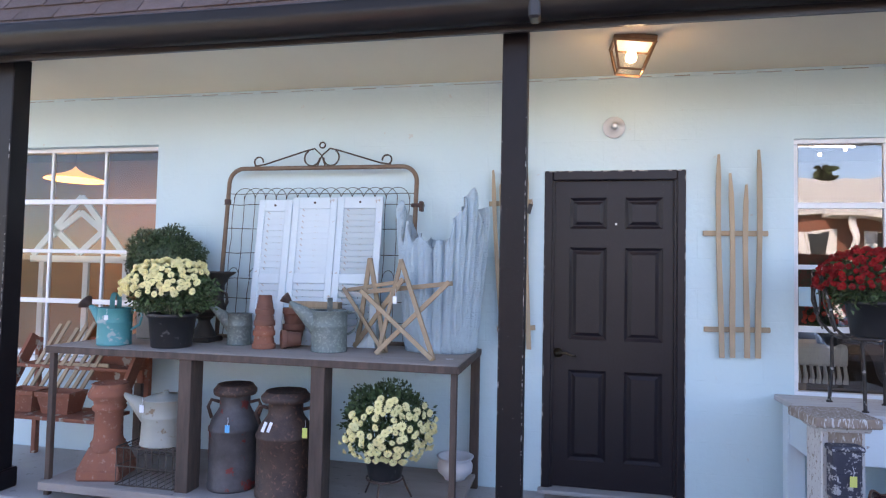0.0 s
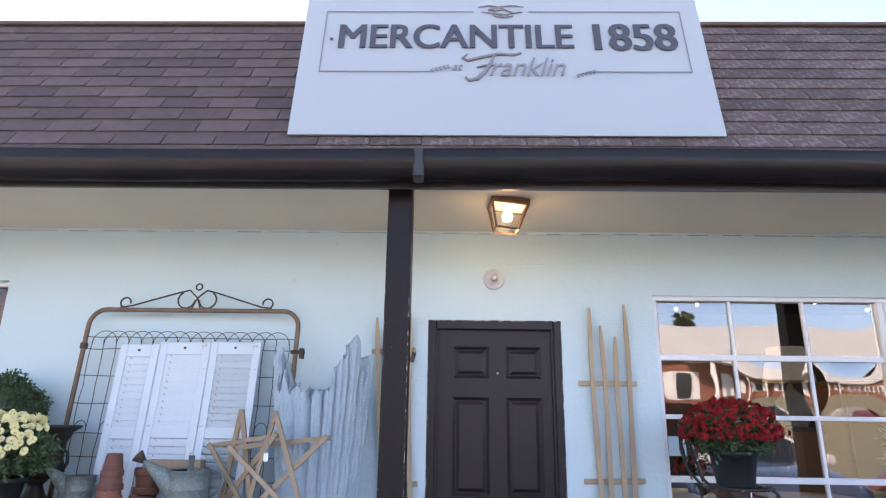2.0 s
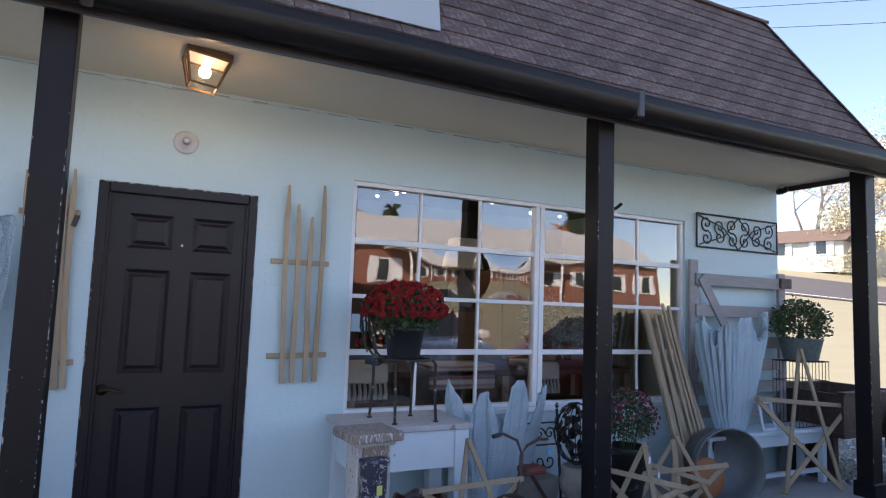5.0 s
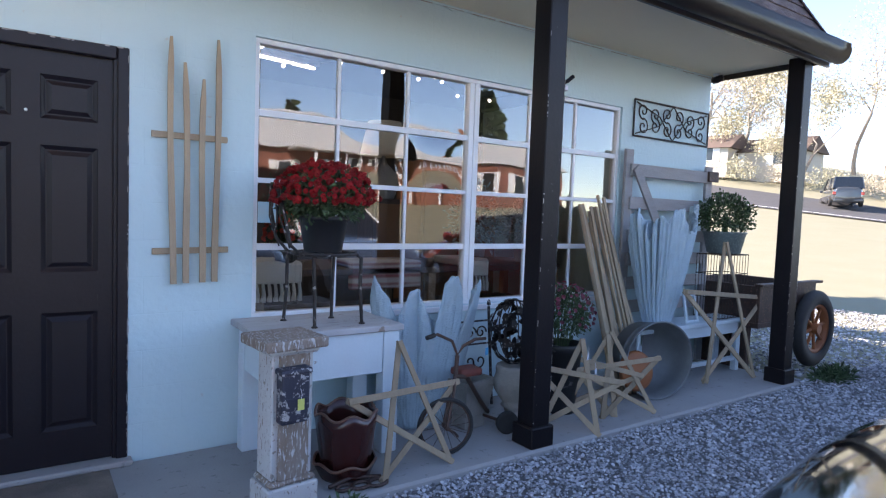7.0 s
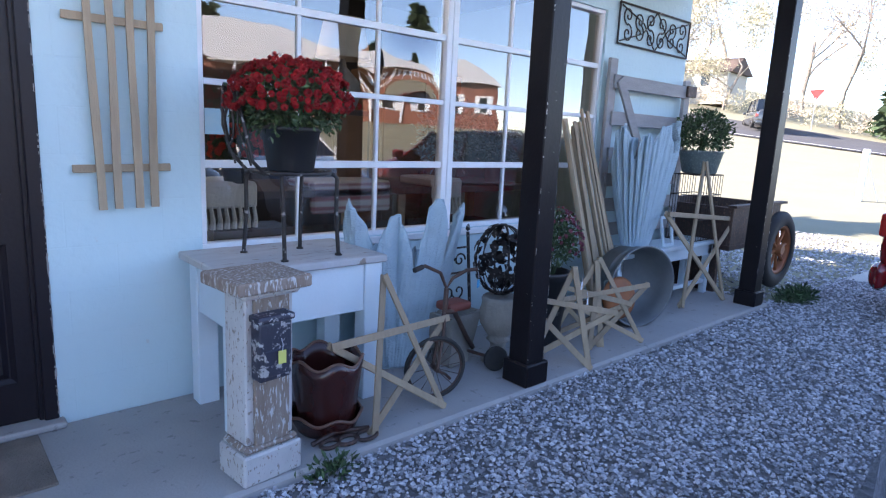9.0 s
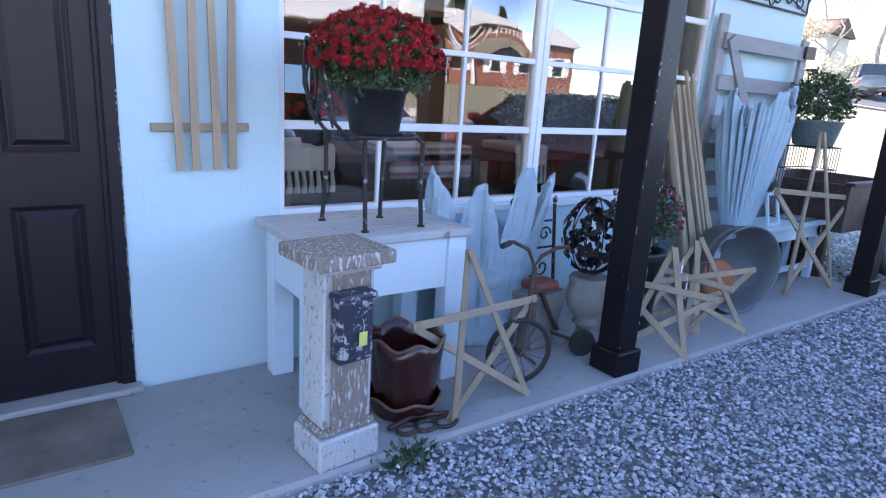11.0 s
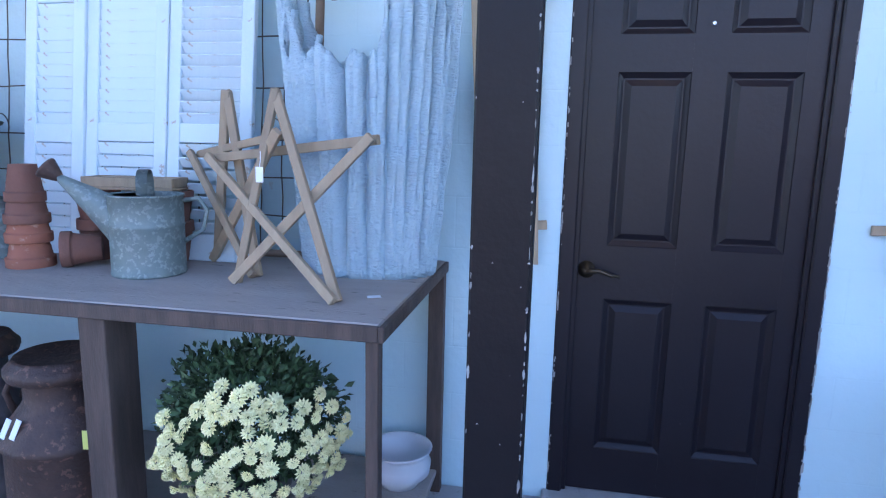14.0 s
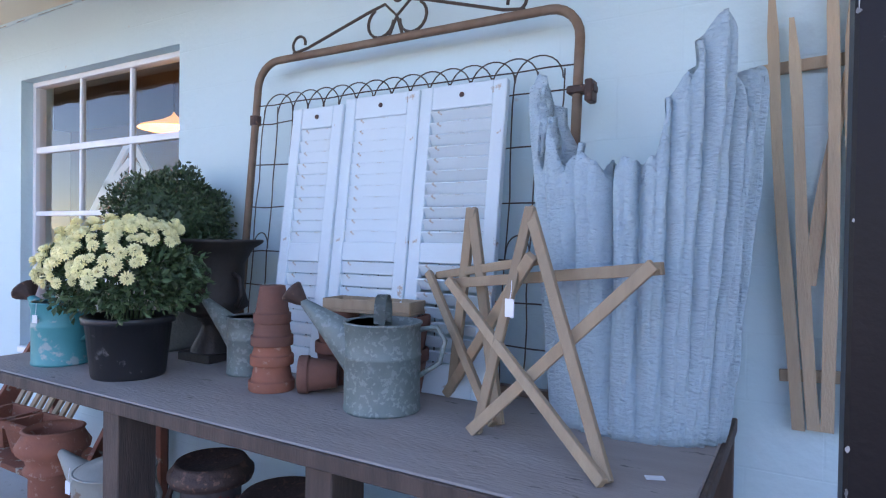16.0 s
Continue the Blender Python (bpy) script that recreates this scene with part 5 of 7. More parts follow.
def stroke(name, pts, r, material, dz=0.0):
    """A pen stroke on the board, swollen in its middle."""
    n = len(pts)
    part(name, tube([(x, YS + 0.002, z + dz) for x, z in pts], r, 6, taper=[r * (0.35 + 0.65 * math.sin(math.pi * (k + 0.5) / n)) for k in range(n)]), material, sign)


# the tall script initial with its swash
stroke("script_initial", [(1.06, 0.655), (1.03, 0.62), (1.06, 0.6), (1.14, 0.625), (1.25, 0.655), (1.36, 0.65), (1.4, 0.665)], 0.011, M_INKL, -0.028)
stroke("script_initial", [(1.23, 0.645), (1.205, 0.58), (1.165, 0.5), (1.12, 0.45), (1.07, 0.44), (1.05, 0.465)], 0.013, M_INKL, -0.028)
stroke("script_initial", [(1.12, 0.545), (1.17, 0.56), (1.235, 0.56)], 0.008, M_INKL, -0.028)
for x in (0.19, 2.375):
    part("dot", lathe([(0, 0), (0.012, 0), (0.012, 0.003), (0, 0.003)], 12, m=Matrix.Translation((x, YS, 0.75)) @ rx), M_INK, sign)
for x, s in ((0.87, 1), (1.79, -1)):
    for k in range(5):
        for u in (-1, 1):
            bm = bmesh.new()
            a = radians(20 * s + 35 * u)
            cx, cz = x + s * 0.025 * k - 0.04 * s, 0.485 + 0.008 * k * s
            vs = [bm.verts.new((cx + c * math.cos(a) - d * math.sin(a), YS, cz + c * math.sin(a) + d * math.cos(a))) for c, d in ((0, 0), (0.015, 0.006), (0.032, 0), (0.015, -0.006))]
            bm.faces.new(vs)
            bmesh.ops.solidify(bm, geom=bm.faces[:], thickness=0.002)
            part("wheat_grain", bm, M_INKL, sign)
for pts in ([(1.13, 1.0), (1.2, 1.015), (1.27, 1.0), (1.36, 0.945), (1.31, 0.93), (1.22, 0.95), (1.15, 0.955)], [(1.43, 1.0), (1.36, 1.015), (1.28, 1.005), (1.2, 0.975), (1.24, 0.965), (1.3, 0.975)], [(1.42, 0.955), (1.36, 0.945)], [(1.22, 0.945), (1.24, 0.92), (1.3, 0.905), (1.36, 0.92)], [(1.25, 0.94), (1.29, 0.92), (1.33, 0.925)]):
    stroke("emblem", pts, 0.006, M_INKL, 0.04)
for x in (0.3, SW - 0.3):
    part("brace", tube([(x, 0.01, 0.08), (x, 0.1, 0.09)], 0.012, 6), M_GUTTER, sign)
    part("brace", tube([(x, 0.01, 1.1), (x, 0.5, 1.15)], 0.012, 6), M_GUTTER, sign)

# ---- pilaster, table, mailbox ----
pil = thing("wooden_pilaster", pose(1.37, 3.315, 0, 0, 0, 6), "salvaged wooden pilaster with crackled white paint", "pilaster")
part("base", boxes((-0.005, 0.25, 0, 0.2, 0, 0.125), bevel=0.008), M_CHIPW, pil)
part("base_moulding", boxes((0.005, 0.24, 0.01, 0.19, 0.125, 0.155), bevel=0.012), M_BAREW, pil)
part("shaft", boxes((0.02, 0.225, 0.03, 0.18, 0.155, 0.745), bevel=0.006), M_CHIPW, pil)
part("face_board", boxes((0.05, 0.2, 0.012, 0.031, 0.155, 0.74), bevel=0.004), M_BAREW, pil, "brown wood with flaked paint")
part("neck", boxes((0.0, 0.245, 0.0, 0.2, 0.735, 0.765), bevel=0.012), M_CHIPW, pil)
part("cap", boxes((-0.045, 0.265, -0.045, 0.24, 0.765, 0.815), bevel=0.01, seg=2), M_BAREW, pil)
mb = thing("mailbox", pose(1.46, 3.313, 0.44, 0, 0, 6), "flaking dark blue tin mailbox on the pilaster", "mailbox")
part("box", boxes((-0.065, 0.07, -0.055, 0.012, 0, 0.225), bevel=0.01, seg=2), M_MAIL, mb)
part("lid", boxes((-0.075, 0.08, -0.065, 0.012, 0.222, 0.25), bevel=0.01, seg=2), M_MAIL, mb)
part("door_flap", boxes((-0.05, 0.055, -0.062, -0.055, 0.02, 0.12), bevel=0.003), M_MAIL, mb)
price_tag(pose(1.485, 3.245, 0.555, 0, 0, 6), M_TAGY, "yellow price tag on a mailbox", 0.032, 0.05)

tb = thing("side_table", pose(0, 0, 0), "pale painted wooden side table with worn top", "table")
part("tabletop", boxes((1.45, 2.292, 3.71, 4.25, 0.715, 0.752), bevel=0.006), M_TOPW, tb)
part("front_apron", boxes((1.585, 2.168, 3.735, 3.755, 0.475, 0.715), bevel=0.003), M_TABLEW, tb)
part("side_apron", boxes((1.498, 1.518, 3.815, 4.125, 0.475, 0.715), bevel=0.003), M_TABLEW, tb)
part("side_apron", boxes((2.245, 2.265, 3.82, 4.125, 0.475, 0.715), bevel=0.003), M_TABLEW, tb)
for x, y in ((1.485, 3.72), (2.17, 3.725), (1.49, 4.13), (2.18, 4.13)):
    bm = boxes((x, x + 0.1, y, y + 0.09, 0.0, 0.715), bevel=0.004)
    part("leg", bm, M_TABLEW, tb)
TT = 0.752

# ---- iron chair with red flowers ----
ch = thing("iron_chair", pose(0, 0, TT), "small flaking black iron bistro chair standing on a table", "chair")
SZ = 0.4
feet = ((1.775, 3.80, 0), (2.068, 3.815, 0), (1.70, 4.075, 0), (1.985, 4.05, 0))
seatc = ((1.76, 3.80, SZ), (2.045, 3.80, SZ), (1.71, 4.06, SZ), (1.99, 4.04, SZ))
sc = Vector((1.875, 3.925, SZ))
part("seat_rim", tube([sc + Vector((0.185 * math.cos(radians(a)), 0.175 * math.sin(radians(a)), 0)) for a in range(0, 360, 15)], 0.009, 8, closed=True), M_IRON, ch)
for k in range(7):
    part("seat_bar", tube([sc + Vector((-0.16 + 0.053 * k, -0.175 * math.sqrt(max(0, 1 - ((-0.16 + 0.053 * k) / 0.185) ** 2)), 0)), sc + Vector((-0.16 + 0.053 * k, 0.175 * math.sqrt(max(0, 1 - ((-0.16 + 0.053 * k) / 0.185) ** 2)), 0))], 0.005, 6), M_IRON, ch)
for f, s in zip(feet, seatc):
    f, s = Vector(f), Vector(s)
    ins = (sc - s) * 0.12
    lg = part("leg", tube([s + ins, s + (f - s) * 0.06, s + (f - s) * 0.5 + ins * 0.3, f + Vector((0, 0, 0.008))], 0.01, 8), M_IRON, ch)
    part("foot", lathe([(0, 0), (0.018, 0), (0.018, 0.006), (0.008, 0.012), (0, 0.012)], 12, m=Matrix.Translation(f)), M_IRON, lg)
part("backrest", tube([(1.70, 3.85, SZ), (1.645, 3.84, SZ + 0.05), (1.61, 3.87, SZ + 0.25), (1.60, 3.95, SZ + 0.37), (1.61, 4.05, SZ + 0.38), (1.625, 4.12, SZ + 0.28), (1.66, 4.12, SZ + 0.08), (1.72, 4.08, SZ)], 0.009, 8), M_IRON, ch)
part("back_scroll", tube([(1.60, *p[1:]) for p in [(0, 3.98 + 0.05 * math.cos(radians(a)), SZ + 0.2 + 0.08 * math.sin(radians(a))) for a in range(0, 340, 20)]], 0.006, 6), M_IRON, ch)
for y0 in (3.89, 4.06):
    part("back_bar", tube([(1.66, y0, SZ + 0.03), (1.605, y0 + 0.01, SZ + 0.2), (1.605, y0, SZ + 0.36)], 0.005, 6), M_IRON, ch)
m3 = mum_plant("chrysanthemum", pose(1.85, 3.885, TT + SZ + 0.009), "deep red chrysanthemum in a black nursery pot on an iron chair", 0.105, 0.135, 0.2, (0.265, 0.245, 0.185), 0.10, F_RED, 360, 13, low=-0.15, side=None, leaves=2600, leaf=0.03, gap=0.0185)

# ---- maroon pot, lath star, small iron piece ----
mp = thing("glazed_pot", pose(1.875, 3.585, 0), "maroon glazed clay pot with scalloped rim and saucer", "flower pot")
def scallop(r0, r1, z0, z1, amp, nw, thick, name, material, base=True):
    bm = bmesh.new()
    n = 64
    rings = []
    for k in range(7):
        q = k / 6
        rings.append([bm.verts.new(((r0 + (r1 - r0) * q) * math.cos(2 * math.pi * i / n), (r0 + (r1 - r0) * q) * math.sin(2 * math.pi * i / n), z0 + (z1 - z0 + amp * math.sin(nw * 2 * math.pi * i / n)) * q)) for i in range(n)])
    for a, b in zip(rings, rings[1:]):
        for i in range(n):
            bm.faces.new((a[i], a[(i + 1) % n], b[(i + 1) % n], b[i]))
    if base:
        bm.faces.new(rings[0][::-1])
    bmesh.ops.recalc_face_normals(bm, faces=bm.faces)
    bmesh.ops.solidify(bm, geom=bm.faces[:], thickness=thick)
    part(name, bm, material, mp, smooth=True)
    part(name + "_rim", tube([((r1 - thick / 2) * math.cos(2 * math.pi * i / n), (r1 - thick / 2) * math.sin(2 * math.pi * i / n), z1 + amp * math.sin(nw * 2 * math.pi * i / n)) for i in range(n)], thick * 0.62, 6, closed=True), M_TAN, mp, "worn tan rim", smooth=True)
scallop(0.13, 0.17, 0.0, 0.085, 0.012, 6, 0.012, "saucer", M_MAROON)
scallop(0.125, 0.168, 0.014, 0.345, 0.016, 6, 0.012, "body", M_MAROON)
star(pose(2.225, 3.40, 0.015, -19, 0, 4), 0.375, "star made of pale raw laths leaning by the tricycle", seed=4, w=0.036)
ir = thing("iron_scroll_piece", pose(1.80, 3.36, 0.008, 0, 0, 12), "rusty cast iron scroll piece lying on the slab edge", "ironwork")
for k, (x, y, r) in enumerate(((0.0, 0.05, 0.045), (0.08, 0.02, 0.05), (0.165, -0.01, 0.055))):
    part("ring", tube([(x + r * math.cos(radians(a)), y + 0.7 * r * math.sin(radians(a)), 0.006) for a in range(0, 360, 24)], 0.009, 6, closed=True), M_RUST, ir)
part("bar", tube([(-0.06, 0.1, 0.008), (0.06, 0.08, 0.03), (0.22, 0.03, 0.008)], 0.01, 6), M_RUST, ir)

# ---- tricycle ----
tr = thing("tricycle", pose(0, 0, 0), "rusty antique tricycle with spoked front wheel", "tricycle")
WC = Vector((2.475, 3.52, 0.172))
yaw = radians(-18)
ux = Vector((math.cos(yaw), math.sin(yaw), 0))
def wp(a, r):
    return WC + ux * (r * math.cos(a)) + Vector((0, 0, r * math.sin(a)))
wheel = part("front_wheel", tube([wp(radians(a), 0.16) for a in range(0, 360, 12)], 0.011, 8, closed=True), M_TYRE, tr, smooth=True)
part("rim", tube([wp(radians(a), 0.147) for a in range(0, 360, 12)], 0.005, 6, closed=True), M_BIKE, wheel)
for k in range(14):
    part("spoke", tube([wp(radians(k * 360 / 14), 0.015), wp(radians(k * 360 / 14 + 6), 0.147)], 0.0018, 4), M_BIKE, wheel)
side = Vector((-ux.y, ux.x, 0))
part("hub", tube([WC - side * 0.035, WC + side * 0.035], 0.014, 10), M_BIKE, wheel)
part("pedal", tube([WC - side * 0.04, WC - side * 0.045 + Vector((0.05, 0, -0.03)), WC - side * 0.1 + Vector((0.05, 0, -0.03))], 0.008, 6), M_BIKE, tr)
head = Vector((2.57, 3.575, 0.44))
for s in (-1, 1):
    part("fork", tube([WC + side * 0.03 * s, WC + side * 0.03 * s + (head - WC) * 0.75, head], 0.009, 6), M_BIKE, tr)
part("handlebar", tube([(2.40, 3.60, 0.685), (2.47, 3.63, 0.69), (2.58, 3.63, 0.64), (2.60, 3.60, 0.56), (2.64, 3.60, 0.61), (2.70, 3.56, 0.655), (2.77, 3.55, 0.655)], 0.0095, 8), M_BIKE, tr, smooth=True)
part("grip", tube([(2.375, 3.595, 0.684), (2.44, 3.615, 0.69)], 0.014, 8), M_TYRE, tr)
part("head_tube", tube([head - Vector((0, 0, 0.05)), (2.60, 3.60, 0.56)], 0.013, 8), M_BIKE, tr)
part("frame_tube", tube([head, (2.72, 3.66, 0.40), (2.9, 3.74, 0.2), (3.0, 3.78, 0.1)], 0.014, 8), M_BIKE, tr, smooth=True)
part("seat", boxes((2.66, 2.83, 3.63, 3.76, 0.40, 0.45), bevel=0.02, seg=3), M_REDSEAT, tr, "rusty red seat")
part("axle", tube([(3.02, 3.62, 0.075), (2.95, 3.95, 0.075)], 0.01, 6), M_BIKE, tr)
for x, y in ((3.025, 3.61), (2.945, 3.96)):
    rw = part("rear_wheel", lathe([(0.06, -0.014), (0.074, -0.01), (0.074, 0.01), (0.06, 0.014), (0.012, 0.012), (0, 0.012)], 24, m=Matrix.Translation((x, y, 0.075)) @ Matrix.Rotation(yaw, 4, 'Z') @ rx), M_TYRE, tr)
price_tag(pose(2.775, 3.54, 0.6, 0, 0, 20), M_TAGB, "blue price tag on a tricycle handlebar")

draped_planter(pose(2.66, 4.06, 0), "tall grey cement-stiffened cloth planter with four upright flaps", 0.2, 0.45,
               peaks(0.6, [(190, 0.38, 32, 30), (240, 0.3, 26, 20), (279, 0.4, 20, 22), (338, 0.36, 34, 30), (90, 0.1, 60, 60)]), 2, folds=9, squash=0.55, pleat=0.16)

# iron trellis panel behind the tricycle
ip = thing("wrought_iron_trellis", pose(0, 4.2, 0), "black wrought iron panel with scrolls leaning on the wall", "ironwork")
for x in (2.98, 3.33):
    pb = part("post", tube([(x, -0.06, 0), (x, 0.02, 0.72)], 0.011, 8), M_IRON, ip)
    part("finial", lathe([(0, 0.72), (0.016, 0.735), (0.012, 0.76), (0, 0.775)], 10, m=Matrix.Translation((x, 0.02, 0))), M_IRON, pb)
for z in (0.18, 0.45, 0.62):
    part("rail", tube([(2.98, 0.0, z), (3.33, 0.0, z)], 0.007, 6), M_IRON, ip)
for k, cx in enumerate((3.06, 3.155, 3.25)):
    part("scroll", tube(spiral(cx, 0.535, 0.05, 0.012, 0, 430, 22), 0.006, 6), M_IRON, ip)
    part("scroll", tube(spiral(cx, 0.32, 0.06, 0.012, 180, 560, 22), 0.006, 6), M_IRON, ip)

# stone trough, pedestal urn with leafy iron ball
tg = thing("stone_trough", pose(2.90, 3.86, 0.09, 0, 0, 8), "weathered square concrete garden trough", "planter")
bm = bmesh.new()
rr = []
for s, z in ((0.095, 0.0), (0.1, 0.02), (0.13, 0.2), (0.14, 0.2), (0.14, 0.235), (0.115, 0.235), (0.1, 0.08)):
    rr.append([bm.verts.new(v) for v in ((-s, -s * 0.8, z), (s, -s * 0.8, z), (s, s * 0.8, z), (-s, s * 0.8, z))])
for a, b in zip(rr, rr[1:]):
    for i in range(4):
        bm.faces.new((a[i], a[(i + 1) % 4], b[(i + 1) % 4], b[i]))
bm.faces.new(rr[0][::-1])
bm.faces.new(rr[-1])
part("body", bm, M_STONE, tg)
part("foot_block", boxes((-0.09, 0.09, -0.07, 0.07, -0.09, 0.0), bevel=0.008), M_STONE, tg)
pu = thing("pedestal_urn", pose(3.135, 3.70, 0), "carved stone pedestal urn with a wide bowl", "urn")
part("plinth", boxes((-0.075, 0.075, -0.075, 0.075, 0, 0.04), bevel=0.006), M_STONE, pu)
carve = lambda a, z: 1 + 0.025 * math.cos(14 * a) * (1 if z > 0.2 else 0)
part("body", lathe([(0.07, 0.04), (0.06, 0.07), (0.045, 0.1), (0.05, 0.13), (0.075, 0.15), (0.06, 0.17), (0.085, 0.2), (0.12, 0.26), (0.125, 0.32), (0.11, 0.37), (0.115, 0.4), (0.105, 0.42), (0.08, 0.41), (0, 0.37)], 40, wobble=carve), M_STONE, pu, smooth=True)
wr = thing("leafy_iron_ball", pose(3.165, 3.74, 0.42), "openwork ball of black metal leaves on a stone urn", "ornament")
rng = np.random.default_rng(21)
for k in range(150):
    d = rng.normal(size=3)
    d /= np.linalg.norm(d)
    p = Vector((0.175 * d[0], 0.165 * d[1], 0.215 + 0.215 * d[2]))
    if k == 0:
        bm = bmesh.new()
        o = [bm.verts.new(v) for v in ((0, -0.034, 0), (0.02, -0.008, 0.006), (0.014, 0.02, 0.004), (0, 0.036, -0.004), (-0.014, 0.02, 0.004), (-0.02, -0.008, 0.006))]
        bm.faces.new(o)
        bmesh.ops.solidify(bm, geom=bm.faces[:], thickness=0.003)
        lf = part("leaf", bm, M_IRON, wr)
    else:
        lf2 = new("leaf", lf.data)
        lf2.parent = wr
    (lf if k == 0 else lf2).matrix_basis = Matrix.Translation(p) @ Vector(d).to_track_quat('Z', 'Y').to_matrix().to_4x4() @ Matrix.Rotation(rng.random() * 6.28, 4, 'Z')
for k in range(6):
    part("hoop", tube([(0.168 * math.cos(radians(30 * k)) * math.cos(radians(a)), 0.158 * math.sin(radians(30 * k)) * math.cos(radians(a)), 0.215 + 0.21 * math.sin(radians(a))) for a in range(0, 360, 18)], 0.004, 5, closed=True), M_IRON, wr)

# ---- stars, purple flowers and tub beyond the third post ----
star(pose(3.4, 3.42, 0.03, -14, 9, -34), 0.315, "small lath star on the slab beside the post", seed=5)
star(pose(3.98, 3.42, 0.03, -16, -9, -30), 0.315, "small lath star on the slab beside the tub", seed=6)
star(pose(3.8, 3.6, 0.03, -10, 12, -40), 0.3, "small lath star on the slab beside the tub", seed=7)
price_tag(pose(3.52, 3.40, 0.52, 0, 10, 20), M_TAGW, "white price tag tied to a lath star")
price_tag(pose(3.62, 3.42, 0.40, 0, -8, 20), M_TAGW, "white price tag tied to a lath star")
m4 = mum_plant("chrysanthemum", pose(3.68, 3.80, 0), "dusty purple chrysanthemum in a tall black pot", 0.12, 0.15, 0.5, (0.22, 0.2, 0.22), 0.2, F_PUR, 140, 14, low=-0.3, leaves=1500, leaf=0.03, gap=0.03)
M_TUBM = mat("dull_zinc", (0.2, 0.215, 0.22), 0.55, 0.35, second=(0.13, 0.14, 0.145), scale=9, contrast=0.3, bump=0.1)
tub = thing("washtub", Matrix.Translation((4.56, 3.60, 0.312)) @ Matrix.Rotation(radians(-16), 4, 'Z') @ Matrix.Rotation(radians(90), 4, 'X'), "round galvanised washtub standing on its side", "tub")
part("shell", lathe([(0, -0.26), (0.255, -0.26), (0.262, -0.25), (0.28, -0.1), (0.288, -0.095), (0.288, -0.08), (0.284, -0.075), (0.3, 0.0), (0.31, 0.0), (0.312, 0.008), (0.305, 0.014), (0.296, 0.006), (0.278, -0.1), (0.25, -0.245), (0, -0.245)], 48), M_TUBM, tub, smooth=True)
for s in (-1, 1):
    part("handle", tube([(s * 0.29, -0.06, -0.03), (s * 0.33, -0.05, -0.035), (s * 0.33, 0.05, -0.035), (s * 0.29, 0.06, -0.03)], 0.007, 6), M_GALV, tub)
disc = tagged(part("rusty_disc", lathe([(0, 0), (0.15, 0), (0.155, 0.01), (0.13, 0.03), (0.05, 0.035), (0, 0.03)], 32), M_ORANGE, smooth=True), "orange rusty metal disc leaning inside a washtub", "disc")
disc.matrix_basis = Matrix.Translation((4.36, 3.665, 0.24)) @ Matrix.Rotation(radians(-16), 4, 'Z') @ Matrix.Rotation(radians(78), 4, 'X')

# ---- bundle of tobacco stakes ----
sb = thing("stake_bundle", pose(0, 0, 0), "bundle of weathered tobacco stakes leaning on the window", "stakes")
rs = random.Random(8)
for i in range(22):
    k = i / 21
    bm = bmesh.new()
    zt = 1.18 + 0.4 * math.sin(math.pi * (0.25 + 0.6 * (1 - abs(2 * k - 0.8)))) * rs.uniform(0.8, 1.05)
    bar(bm, (4.32 + 0.45 * k + rs.uniform(-0.02, 0.02), 3.83 + rs.uniform(-0.03, 0.04), 0.0), (4.2 + 0.36 * k + rs.uniform(-0.03, 0.03), 4.19 + rs.uniform(-0.03, 0.03), zt), rs.uniform(0.019, 0.027), 0.02, roll=rs.uniform(-0.5, 0.5), end=0.35)
    part("stake", bm, M_STAKE, sb)

# ---- barn gate, bench, third cloth planter ----
bg = thing("barn_gate", pose(0, 4.24, 0), "grey weathered plank barn gate leaning on the wall", "gate")
for x in (4.86, 6.08):
    part("stile", boxes((x - 0.05, x + 0.05, -0.02, 0.012, 0.02, 2.02 if x < 5 else 1.95), bevel=0.004), M_GREYW, bg)
for z in (1.84, 1.55, 1.26, 1.05, 0.84, 0.63, 0.42):
    part("board", boxes((4.86, 6.08, -0.045, -0.021, z - 0.055, z + 0.055), bevel=0.004), M_GREYW, bg)
bm = bmesh.new()
bar(bm, (4.9, -0.058, 1.86), (5.5, -0.058, 1.0), 0.09, 0.022)
part("brace", bm, M_GREYW, bg)
part("strap", boxes((6.0, 6.16, -0.07, -0.046, 1.8, 1.9), bevel=0.004), M_RUST, bg)
bn = thing("white_bench", pose(0, 0, 0), "low white painted wooden bench with a lower rail", "bench")
part("seat", boxes((4.55, 6.25, 3.80, 4.12, 0.47, 0.505), bevel=0.005), M_TABLEW, bn)
part("apron", boxes((4.62, 6.15, 3.83, 3.85, 0.37, 0.47), bevel=0.003), M_TABLEW, bn)
for x in (4.62, 6.1):
    for y in (3.83, 4.04):
        part("leg", boxes((x - 0.03, x + 0.03, y, y + 0.055, 0, 0.47), bevel=0.004), M_TABLEW, bn)
part("stretcher", boxes((4.65, 6.07, 3.84, 3.88, 0.1, 0.135), bevel=0.003), M_TABLEW, bn)
draped_planter(pose(5.0, 3.955, 0.505), "pale blue-grey cement-stiffened cloth planter standing on a bench", 0.15, 0.46,
               peaks(0.72, [(188, 0.26, 26, 26), (232, 0.2, 20, 20), (262, 0.29, 26, 26), (350, 0.32, 26, 26), (300, 0.1, 30, 30)]), 3, folds=24, squash=0.5, pleat=0.22)
fr = tagged(part("picture_frame", boxes((0, 0.025, 0, 0.02, 0, 0.26), (0.155, 0.18, 0, 0.02, 0, 0.26), (0.025, 0.155, 0, 0.02, 0, 0.025), (0.025, 0.155, 0, 0.02, 0.235, 0.26), bevel=0.003), M_TABLEW), "small white empty wooden frame on the bench", "frame")
fr.matrix_basis = pose(5.3, 3.86, 0.505, -12, 0, 0)
